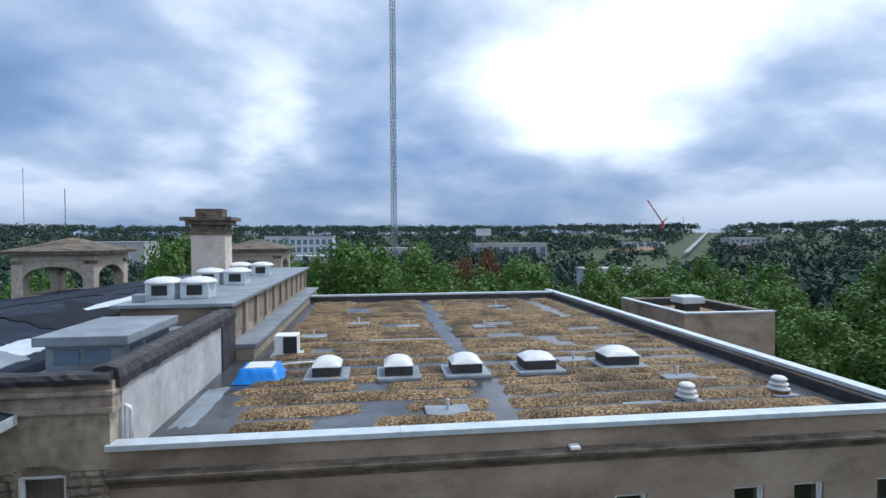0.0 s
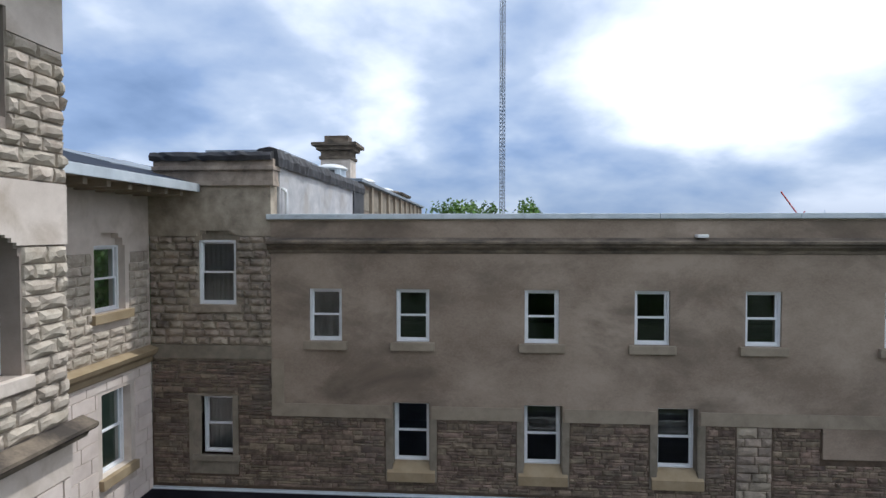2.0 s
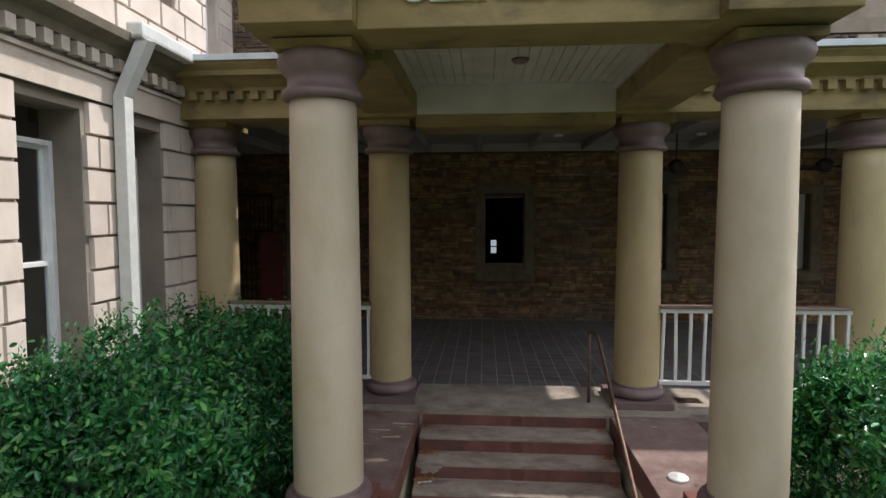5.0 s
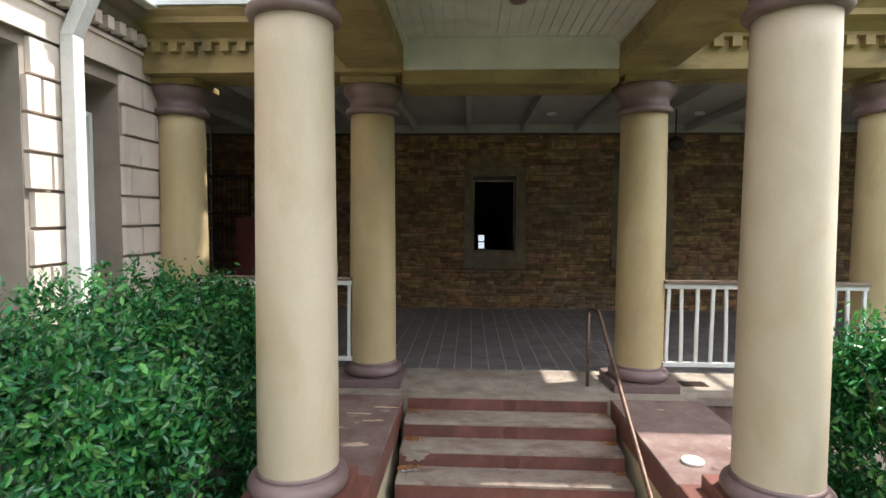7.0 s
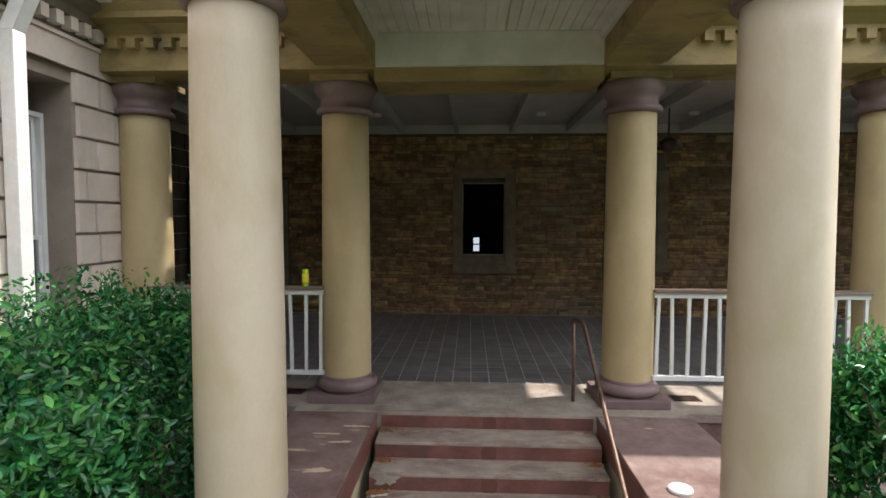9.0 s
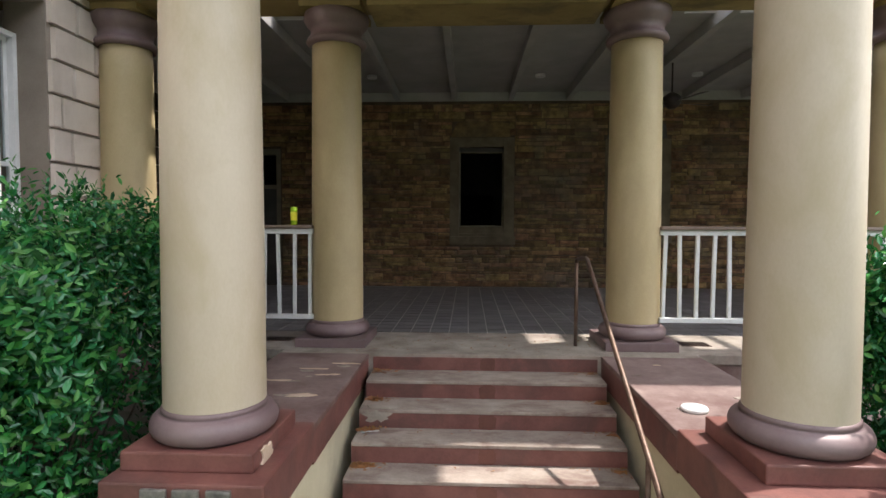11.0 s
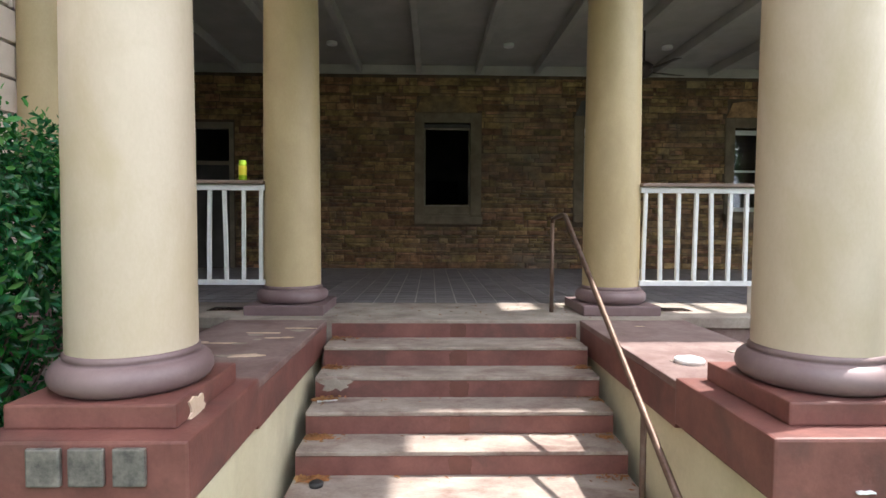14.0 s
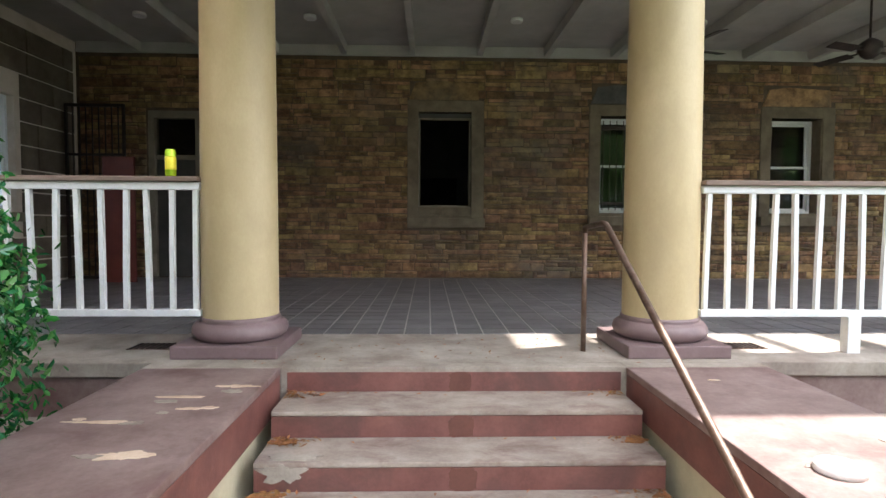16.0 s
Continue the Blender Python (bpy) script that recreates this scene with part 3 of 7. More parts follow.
# cornice: sooty drip ledge below the parapet
bm = bmesh.new()
prism(bm, [(W - 0.04, 11.54), (W - 0.07, 11.55), (W - 0.09, 11.62), (W - 0.17, 11.69), (W - 0.19, 11.74), (W - 0.24, 11.77), (W - 0.24, 11.83), (W - 0.04, 11.91)], -16.0, 3.24, pose(0, 0, 0, 0, 0, 90))
structure("trim_cornice", bm, DIRTY, "sooty moulded drip ledge on the stucco wall")
bm = boxes((-3.26, 16.0, W - 0.06, W + 0.26, 12.304, 12.34))
structure("trim_parapet", bm, STUCCO_TRIM, "stucco parapet edge under the metal cap")
cap = thing("parapet_cap", "pale galvanised metal cap on the roof parapet", "roof cap", (6, W, 12.34), kind="structure")
x = -3.28
while x < 16.1:
    part("cap_sheet", boxes((x, min(x + 3.04, 16.16), W - 0.12, W + 0.30, 12.344, 12.47), bevel=0.012), METAL_CAP, cap)
    x += 3.046
y = W + 0.31
while y < 34.6:
    part("cap_sheet", boxes((15.72, 16.16, y, y + 3.0, 12.344, 12.47), bevel=0.012), METAL_CAP, cap)
    y += 3.006
x = -3.2
while x < 15.7:
    part("cap_sheet", boxes((x, min(x + 3.0, 15.7), 34.55, 35.02, 12.344, 12.47), bevel=0.012), METAL_CAP, cap)
    x += 3.006
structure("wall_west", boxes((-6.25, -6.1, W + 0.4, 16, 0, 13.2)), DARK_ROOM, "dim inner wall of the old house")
# roof deck, gravel and upstands
structure("roof_deck", boxes((-3.2, 15.64, W + 0.36, 34.64, 11.75, 11.98)), ROOF_DECK, "dark wet flat roof deck with bare seams")
structure("roof_upstand", boxes((15.60, 15.64, W + 0.4, 34.6, 11.98, 12.26), (-3.2, 15.6, 34.60, 34.64, 11.98, 12.30), (-3.2, 15.6, W + 0.36, W + 0.40, 11.98, 12.30)), BLACK_FELT, "black felt upstand round the flat roof")


def gravel_strip(x0, x1, y0, y1, rng):
    nx, ny = max(6, int((x1 - x0) / 0.22)), 7
    phase = rng.uniform(0, 50)

    def height(x, y):
        v = (y - y0) / (y1 - y0)
        end = min(1, (x - x0) / 0.35, (x1 - x) / 0.35)
        ridge = max(0.0, math.sin(math.pi * v)) ** 0.5 * max(0, end) ** 0.5
        return 11.965 + ridge * (0.135 + 0.06 * noise.noise(Vector((x * 1.4, y * 1.4, phase))) + 0.012 * noise.noise(Vector((x * 7, y * 7, phase))))
    ex = [x0 + (x1 - x0) * i / nx for i in range(nx + 1)]
    ey = [y0 + (y1 - y0) * i / ny for i in range(ny + 1)]
    bm = grid_sheet(ex, ey, height)
    for v in bm.verts:
        if v.co.y - y0 < 0.02 or y1 - v.co.y < 0.02:
            v.co.y += 0.14 * noise.noise(Vector((v.co.x * 1.3, v.co.y, phase)))
        if v.co.x - x0 < 0.02 or x1 - v.co.x < 0.02:
            v.co.x += 0.25 * noise.noise(Vector((v.co.x, v.co.y * 2.0, phase)))
    return bm


rng = random.Random(4)
ballast = thing("roof_gravel", "tan pebble ballast lying in ridged strips on the roof", "gravel", (6, 20, 11.98), kind="stuff")
y = 6.75
while y < 33.9:
    w = rng.uniform(0.7, 0.95)
    left = -2.0 + (0.6 if y < 9.0 else 0) + (2.2 if y < 7.5 else 0)
    for a, b in ((left, 5.55), (5.95, 13.2 if y > 24 else 15.25)):
        if rng.random() < 0.22:
            c = rng.uniform(a + 1.5, b - 2.5)
            d = c + rng.uniform(0.6, 1.6)
            part("gravel_strip", gravel_strip(a, c, y, y + w, rng), PEBBLES, ballast, smooth=True)
            part("gravel_strip", gravel_strip(d, b, y, y + w, rng), PEBBLES, ballast, smooth=True)
        else:
            part("gravel_strip", gravel_strip(a + rng.uniform(0, 0.3), b - rng.uniform(0, 0.4), y, y + w, rng), PEBBLES, ballast, smooth=True)
    if y > 24:
        part("gravel_strip", gravel_strip(13.7, 15.2, y, y + w, rng), PEBBLES, ballast, smooth=True)
    y += w + rng.uniform(0.16, 0.34) + (0.35 if rng.random() < 0.15 else 0)

# ---- structure: stone corner bay between the wing and the tower ----
wall_bay = structure("wall_bay", pierced(-6.25, -3.2, 7.622, 13.2, W + 0.03, W + 0.40, [SIDE_WIN, OLD_WIN, (-4.95, -4.16, 11.85, 12.0), (-4.85, -4.26, 12.0, 12.10)]), GRANITE_DARK, "sooty rock-faced stone bay with an arched window")
structure("trim_bay_band", boxes((-6.25, -3.2, W - 0.05, W + 0.03, 8.98, 9.30), bevel=0.008), STONE_TRIM, "plain stone string course")
structure("trim_bay_smooth", pierced(-6.25, -3.2, 11.95, 13.15, W - 0.02, W + 0.03, [(-5.04, -4.07, 11.9, 12.0), (-4.95, -4.16, 12.0, 12.08)]), GRANITE_DARK, "plain stained stone frieze over the arched window")
structure("trim_bay_parapet", boxes((-6.1, -3.1, W - 0.10, W + 0.3, 13.15, 13.27), (-6.1, -3.12, W - 0.05, W + 0.3, 13.27, 13.52), (-6.1, -3.08, W - 0.12, W + 0.34, 13.52, 13.62), (-6.1, -3.12, W - 0.04, W + 0.3, 13.62, 13.80), bevel=0.015), GRANITE_DARK, "stepped stone parapet stained black")
structure("wall_bay_side", boxes((-3.5, -3.14, W + 0.42, 16.0, 11.9, 13.72)), WHITEWASH, "stained whitewashed side wall over the flat roof")
def felt_roll(points, wide, tall, seed, bm):
    """Crumpled felt folded over a wall top along a line."""
    a, b = Vector(points[0]), Vector(points[1])
    along = (b - a).normalized()
    side = along.cross(Vector((0, 0, 1)))
    n = int((b - a).length / 0.16)
    rows = []
    for i in range(n + 1):
        p = a + (b - a) * (i / n)
        q = 1 + 0.22 * noise.noise(Vector((i * 0.35, seed, 0)))
        row = []
        for k, (u, v) in enumerate(((-1.0, -0.9), (-1.12, 0.1), (-0.85, 0.85), (0.0, 1.05), (0.85, 0.8), (1.1, 0.0), (1.0, -0.9))):
            w = 0.035 * noise.noise(Vector((i * 0.8, k * 1.3, seed)))
            row.append(bm.verts.new(p + side * (u * wide * q + w) + Vector((0, 0, v * tall * q + w))))
        rows.append(row)
    for ra, rb in zip(rows, rows[1:]):
        for k in range(6):
            bm.faces.new((ra[k], ra[k + 1], rb[k + 1], rb[k]))
    bm.faces.new(rows[0])
    bm.faces.new(rows[-1][::-1])
    return bm


bm = boxes((-3.52, -3.08, 14.2, 16.0, 11.98, 13.75), bevel=0.03)
felt_roll([(-6.15, W + 0.1, 13.86), (-3.15, W + 0.1, 13.86)], 0.21, 0.12, 2.0, bm)
felt_roll([(-3.32, W + 0.1, 13.84), (-3.32, 16.0, 13.84)], 0.27, 0.24, 5.0, bm)
bmesh.ops.recalc_face_normals(bm, faces=bm.faces[:])
structure("trim_bay_felt", bm, BLACK_FELT, "black felt folded over the parapet top")

overflow = thing("overflow_pipe", "white plastic pipe bent over the roof edge", "pipe", (-3.1, W + 0.5, 12.0))
part("pipe", tube([(-3.02, W + 0.55, 11.98), (-3.02, W + 0.55, 13.0), (-3.04, W + 0.55, 13.08), (-3.14, W + 0.55, 13.12)], 0.045, 10), PLASTIC_WHITE, overflow, smooth=True)
structure("roof_bay", boxes((-6.2, -3.5, W + 0.35, 16.0, 13.25, 13.45), (-8.0, -3.5, 15.6, 16.0, 9, 13.25)), SILVER_ROOF, "silver coated flat roof behind the stone parapet")

structure("trim_bay_arch", boxes((-5.0, -4.11, W + 0.07, W + 0.16, 11.80, 12.14)), STONE_TRIM, "plain stone panel in the flat arch")

# ---- structure: set-back wall of the old house ----
XB = -6.25
SB_UP, SB_LOW = (4.18, 5.18, 10.30, 11.75), (4.33, 5.30, 6.75, 8.55)
wall_setback = structure("wall_setback", pierced(0.3, W, 0.0, 13.1, 0.0, 0.4, [SB_UP, SB_LOW, (3.795, 4.645, 2.4, 4.1), (4.26, 5.10, 11.75, 11.92), (4.40, 4.96, 11.92, 12.02)], east(XB)), PALE_TRIM, "pale stone wall set back beside the tower")
structure("trim_setback_arch", boxes((4.2, 5.16, 0.17, 0.3, 11.72, 12.05), m=east(XB)), PALE_TRIM, "plain stone panel in the arch")
bm = bmesh.new()
prism(bm, [(XB, 8.86), (XB + 0.06, 8.9), (XB + 0.08, 9.02), (XB + 0.2, 9.12), (XB + 0.24, 9.22), (XB, 9.30)], 0.8, W)
structure("trim_setback_ledge", bm, OCHRE, "ochre stained moulded stone ledge")
structure("trim_eave", boxes((-20.0, -4.95, 0.9, W - 0.1, 13.02, 13.14)), STUCCO_TRIM, "wide plain eave soffit over the set-back wall")
structure("trim_eave_flashing", boxes((-4.95, -4.90, 0.9, W - 0.1, 13.0, 13.20), (-5.3, -4.95, 0.9, W - 0.1, 13.144, 13.20), bevel=0.01), METAL_CAP, "pale metal drip edge on the eave")
brackets = thing("eave_brackets", "row of plain brackets under the eave", "bracket", (-5.6, 3.5, 12.9), kind="structure")
for i in range(8):
    part("bracket", boxes((-6.25, -5.1, 1.15 + i * 0.62, 1.27 + i * 0.62, 12.88, 13.02), bevel=0.015), STUCCO_TRIM, brackets)


def main_roof(x, y):
    slope = min(-4.95 - x, y - 0.9, 40 - y, 4.4)
    return 13.2 + max(0.0, slope) * 0.25 - max(0.0, -9.5 - x) * 0.13


structure("roof_membrane", grid_sheet([-26 + i * (21.05 / 40) for i in range(41)], [0.9 + i * 0.98 for i in range(41)], lambda x, y: main_roof(x, y) + 0.03 * noise.noise(Vector((x, y, 0)))), MEMBRANE_BLUE, "slate blue membrane roof with torn dark patches")

# ---- structure: tower ----
XT, YT = -4.2, 0.85
T_UP = [(-0.68, 0.06, 10.14, 11.72), (-2.5, -1.75, 10.14, 11.72)]
T_ARCH = [(a + d, b - d, z0, z1) for a, b, _, _ in T_UP for d, z0, z1 in ((0.03, 11.72, 11.82), (0.09, 11.82, 11.90), (0.17, 11.90, 11.96), (0.26, 11.96, 12.0))]
T_TOP = [(-1.05, -0.1, 13.5, 14.9)]
T_MID = [(-0.70, 0.04, 6.62, 8.45), (-2.05, -1.22, 6.62, 8.45), (-3.6, -2.77, 6.62, 8.45)]
T_LOW = [(-0.90, -0.28, 1.9, 4.72), (-2.35, -1.58, 2.1, 4.75), (-3.9, -3.1, 2.1, 4.75)]
wall_tower = structure("wall_tower", pierced(-9.0, YT, 0.0, 15.7, 0.03, 0.45, T_UP + T_ARCH + T_TOP + T_MID + T_LOW, east(XT)), ASHLAR_JOINT, "tall pale stone tower wall with deep windows")
structure("trim_tower_arch", boxes(*[(a - 0.02, b + 0.02, 0.34, 0.43, 11.70, 12.04) for a, b, _, _ in T_UP], m=east(XT)), PALE_TRIM, "plain stone panels in the arches")
structure("wall_tower_end", boxes((-9.5, XT - 0.45, YT - 0.4, YT, 0, 15.7), (-9.5, XT - 0.45, -9.0, -8.6, 0, 15.7)), GRANITE, "stone return walls of the tower")
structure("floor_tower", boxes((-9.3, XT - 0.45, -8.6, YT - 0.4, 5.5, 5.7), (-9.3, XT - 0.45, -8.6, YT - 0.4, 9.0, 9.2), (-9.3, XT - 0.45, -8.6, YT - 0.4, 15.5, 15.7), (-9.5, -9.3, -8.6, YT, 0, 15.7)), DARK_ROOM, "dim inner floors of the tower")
structure("trim_tower_frieze", pierced(-9.0, YT + 0.02, 8.46, 8.95, -0.02, 0.03, [], east(XT)), PALE_TRIM, "plain pale frieze on the tower")
structure("trim_tower_band", pierced(-9.0, YT, 11.86, 12.72, -0.02, 0.03, T_UP + T_ARCH, east(XT)), PALE_TRIM, "plain pale stone band on the tower")
structure("trim_tower_top", pierced(-9.0, YT, 14.6, 15.7, -0.01, 0.03, T_TOP, east(XT)), PALE_TRIM, "plain pale wall below the tower eave")
bm = bmesh.new()
prism(bm, [(XT, 8.93), (XT + 0.07, 8.95), (XT + 0.10, 9.03), (XT + 0.22, 9.08), (XT + 0.26, 9.12), (XT + 0.26, 9.17), (XT, 9.27)], -9.0, YT + 0.26)
structure("trim_tower_cornice", bm, DIRTY, "weathered stone cornice round the tower", )
bm = bmesh.new()
prism(bm, [(XT, 5.32), (XT + 0.10, 5.34), (XT + 0.14, 5.42), (XT + 0.28, 5.48), (XT + 0.30, 5.56), (XT, 5.64)], -9.0, YT - 0.05)
structure("trim_tower_ledge", bm, STONE_TRIM, "stained lower cornice of the tower")
structure("trim_tower_frieze_low", boxes((XT, XT + 0.035, -9.0, YT - 0.05, 4.86, 5.12), (XT, XT + 0.06, -9.0, YT - 0.05, 5.12, 5.16)), PALE_TRIM, "plain pale frieze above the lower windows")
teeth = thing("tower_dentils", "row of square stone dentils under the ledge", "dentil", (XT, -3, 5.2), kind="structure")
for i in range(48):
    part("dentil", boxes((XT + 0.03, XT + 0.13, 0.50 - i * 0.19, 0.60 - i * 0.19, 5.20, 5.325)), PALE_TRIM, teeth)
structure("roof_tower", boxes((-10, XT + 0.75, -9.5, YT + 0.85, 15.78, 15.90), (-10, XT + 0.80, -9.5, YT + 0.90, 15.90, 15.98), bevel=0.02), DIRTY, "dark weathered wooden eave of the tower roof")
bm = bmesh.new()
prism(bm, [(-10, 15.98), (XT + 0.80, 15.98), (XT + 0.80, 16.02), (-8.4, 17.2), (-10, 17.2)], -9.5, YT + 0.9)
structure("roof_tower_slope", bm, MEMBRANE, "dark tower roof slope")
brackets = thing("tower_eave_brackets", "row of weathered rafter ends under the tower eave", "bracket", (XT, -3, 15.6), kind="structure")
for i in range(9):
    part("bracket", boxes((XT, XT + 0.62, 0.35 - i * 0.95, 0.55 - i * 0.95, 15.60, 15.78), bevel=0.02), DIRTY, brackets)

# ---- structure: porch ----
structure("floor_porch", boxes((-6.25, 16.0, 1.12, W, 1.0, 1.2955)), GROUT, "grouted base of the tiled porch floor")
structure("floor_landing", boxes((-6.25, 16.0, 0.12, 1.12, 1.2, 1.30), (-1.165, 1.155, 0.0, 0.12, 0.9, 1.30), (-2.07, -1.165, 0.0, 0.12, 0.9, 1.30), (1.155, 2.13, 0.0, 0.12, 0.9, 1.30), bevel=0.008), CONCRETE, "worn bare concrete landing strip along the porch edge")
structure("wall_porch_base", boxes((-6.25, 16.0, 0.145, 0.5, 0, 1.2)), DUSTY_OX, "brown painted base wall under the porch edge")
for s, x0, x1 in ((-1, -2.07, -1.165), (1, 1.155, 2.13)):
    n = "left" if s < 0 else "right"
    structure("wall_cheek_" + n, boxes((x0 + 0.05, x1 - 0.05, -2.80, -0.0, 0, 1.05), bevel=0.01), BEIGE_WALL, "peeling pale yellow stair side wall")
    structure("trim_cheek_" + n, boxes((x0, x1, -1.979, -0.003, 1.25, 1.298), bevel=0.01), DUSTY_OX, "worn oxblood painted top of the stair side wall")
    structure("trim_pedestal_" + n, boxes((x0 + 0.07 if s < 0 else x0 - 0.004, x1 + 0.004 if s < 0 else x1 - 0.07, -2.87, -1.98, 1.055, 1.318), bevel=0.014), OXBLOOD, "worn oxblood pedestal block below the column")
    structure("trim_cheek_side_" + n, boxes((x0 + 0.004, x1 - 0.004, -1.979, -0.003, 1.03, 1.249)), OXBLOOD, "oxblood painted band on the stair side wall")
NOSE = (0.0, -0.38, -0.72, -1.06, -1.37, -1.69, -2.02, -2.35)
stair = thing("stair", "worn oxblood painted concrete steps up to the porch", "stairs", (0, -1.2, 0), kind="structure")
for i, y in enumerate(NOSE):
    z = FLOOR - 0.1625 * i
    nxt = NOSE[i + 1] if i + 1 < len(NOSE) else y - 0.33
    if i:
        part("tread", boxes((-1.12, 1.12, y - 0.012, NOSE[i - 1] + 0.002, z - 0.03, z), bevel=0.008), TREAD, stair)
    part("riser", boxes((-1.12, 1.12, y - 0.006, y + 0.3, z - 0.1625, z - 0.032), bevel=0.004), OXBLOOD, stair)
structure("wall_pit", boxes((-4.2, -2.075, -0.75, 0.14, 0.0, 0.93), (2.135, 6.0, -0.75, 0.14, 0, 0.93), bevel=0.02), CONCRETE, "concrete footing beside the porch")

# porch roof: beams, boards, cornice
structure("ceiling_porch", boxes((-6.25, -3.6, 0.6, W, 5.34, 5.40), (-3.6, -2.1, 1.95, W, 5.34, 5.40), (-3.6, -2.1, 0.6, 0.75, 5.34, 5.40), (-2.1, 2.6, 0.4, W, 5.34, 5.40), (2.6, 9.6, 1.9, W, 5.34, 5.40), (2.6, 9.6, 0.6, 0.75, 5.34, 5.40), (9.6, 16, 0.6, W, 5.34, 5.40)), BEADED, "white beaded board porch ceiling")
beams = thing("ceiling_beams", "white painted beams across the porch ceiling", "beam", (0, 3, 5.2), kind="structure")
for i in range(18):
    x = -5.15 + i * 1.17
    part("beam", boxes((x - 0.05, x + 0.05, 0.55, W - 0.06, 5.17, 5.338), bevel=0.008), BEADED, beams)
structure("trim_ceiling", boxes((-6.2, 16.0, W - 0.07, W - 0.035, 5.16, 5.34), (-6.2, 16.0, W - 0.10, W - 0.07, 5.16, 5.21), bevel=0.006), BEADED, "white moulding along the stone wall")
YF = 0.08
structure("beam_porch", boxes((-6.2, -1.2, YF, 0.74, 4.93, 5.335), (1.2, 16.0, YF, 0.74, 4.93, 5.335), (-1.2, 1.2, 0.12, 0.74, 4.80, 5.335), bevel=0.01), OLIVE, "olive yellow painted porch beam")
bm = bmesh.new()
for a, b in ((-6.2, -2.12), (2.12, 16.0)):
    prism(bm, [(YF, 5.24), (YF - 0.05, 5.26), (YF - 0.05, 5.30), (YF - 0.14, 5.38), (YF - 0.26, 5.40), (YF - 0.27, 5.46), (YF - 0.33, 5.52), (YF - 0.33, 5.56), (YF + 0.2, 5.58), (YF + 0.2, 5.41), (YF, 5.41)], -b, -a, pose(0, 0, 0, 0, 0, 90))
structure("trim_porch_cornice", bm, OLIVE, "olive painted moulded porch cornice")
teeth = thing("porch_dentils", "row of square olive dentils under the porch cornice", "dentil", (0, YF, 5.2), kind="structure")
for i in range(70):
    for s, x0 in ((-1, -2.2), (1, 2.2)):
        x = x0 + s * i * 0.195
        if -4.1 < x < 15.8:
            part("dentil", boxes((x - 0.05, x + 0.05, YF - 0.09, YF + 0.01, 5.15, 5.255)), OLIVE, teeth)


def porch_roof(x, y):
    return 5.60 + (y + 0.25) * 0.028 + 0.012 * noise.noise(Vector((x * 0.8, y * 0.8, 3)))


HOLES = [(-3.55, -2.14, 0.80, 1.86), (2.6, 9.55, 0.80, 1.86)]
bm = bmesh.new()
for x0, x1, y0, y1 in ((-6.2, -3.55, -0.26, W), (-3.55, -2.14, -0.26, 0.8), (-3.55, -2.14, 1.86, W), (-2.14, 2.6, -0.26, W), (2.6, 9.55, -0.26, 0.8), (2.6, 9.55, 1.86, W), (9.55, 16, -0.26, W)):
    nx, ny = max(2, int((x1 - x0) / 0.4)), max(2, int((y1 - y0) / 0.3))
    grid_sheet([x0 + (x1 - x0) * i / nx for i in range(nx + 1)], [y0 + (y1 - y0) * i / ny for i in range(ny + 1)], porch_roof, bm)
structure("roof_porch", bm, MEMBRANE, "dark patched membrane on the low porch roof", smooth=True)
structure("trim_roof_edge", boxes((-6.0, -2.2, -0.29, -0.25, 5.55, 5.62), (2.2, 16, -0.29, -0.25, 5.55, 5.62)), METAL_CAP, "pale metal drip edge of the porch roof")
structure("trim_flashing", boxes((-6.2, 16, W - 0.06, W - 0.045, 5.74, 5.82), (-6.2, 16, W - 0.14, W - 0.045, 5.775, 5.785)), METAL_CAP, "pale metal flashing where roof meets wall")
for k, (x0, x1, y0, y1) in enumerate(HOLES):
    sky_open = thing("roof_skylight", "open white wooden skylight frame in the porch roof", "skylight", (x0, y0, 5.6), group="porch roof skylights")
    part("frame", boxes((x0 - 0.06, x0 + 0.05, y0 - 0.06, y1 + 0.06, 5.38, 5.72), (x1 - 0.05, x1 + 0.06, y0 - 0.06, y1 + 0.06, 5.38, 5.72), (x0 + 0.05, x1 - 0.05, y0 - 0.06, y0 + 0.04, 5.38, 5.72), (x0 + 0.05, x1 - 0.05, y1 - 0.04, y1 + 0.06, 5.38, 5.74), bevel=0.008), WORN_WHITE, sky_open)
    n = max(1, round((x1 - x0) / 0.78) - 1)
    for i in range(n):
        x = x0 + (x1 - x0) * (i + 1) / (n + 1)
        part("glazing_bar", boxes((x - 0.04, x + 0.04, y0 + 0.04, y1 - 0.04, 5.60, 5.70), bevel=0.008), WORN_WHITE, sky_open)

# portico roof with gable front
RX, AP, EV, YG, YB = 2.09, 7.02, 5.62, -3.42, 2.1
GX = -0.03
rake = (AP - EV) / RX
bm = bmesh.new()
prism(bm, [(0, AP), (RX, EV), (RX, EV - 0.05), (0, AP - 0.06), (-RX, EV - 0.05), (-RX, EV)], YG, YB - 0.6)
a = [bm.verts.new(c) for c in ((0, YB - 0.6, AP - 0.002), (RX, YB - 0.6, EV), (RX, YB + 0.1, EV - 0.02), (0, YB + 2.2, AP - 1.25), (-RX, YB + 0.1, EV - 0.02), (-RX, YB - 0.6, EV))]
bm.faces.new((a[0], a[1], a[2], a[3]))
bm.faces.new((a[0], a[3], a[4], a[5]))
bmesh.ops.translate(bm, verts=bm.verts, vec=(GX, 0, 0))
structure("roof_portico", bm, MEMBRANE_BLUE, "slate blue roll roofing on the gabled portico")
bm = bmesh.new()
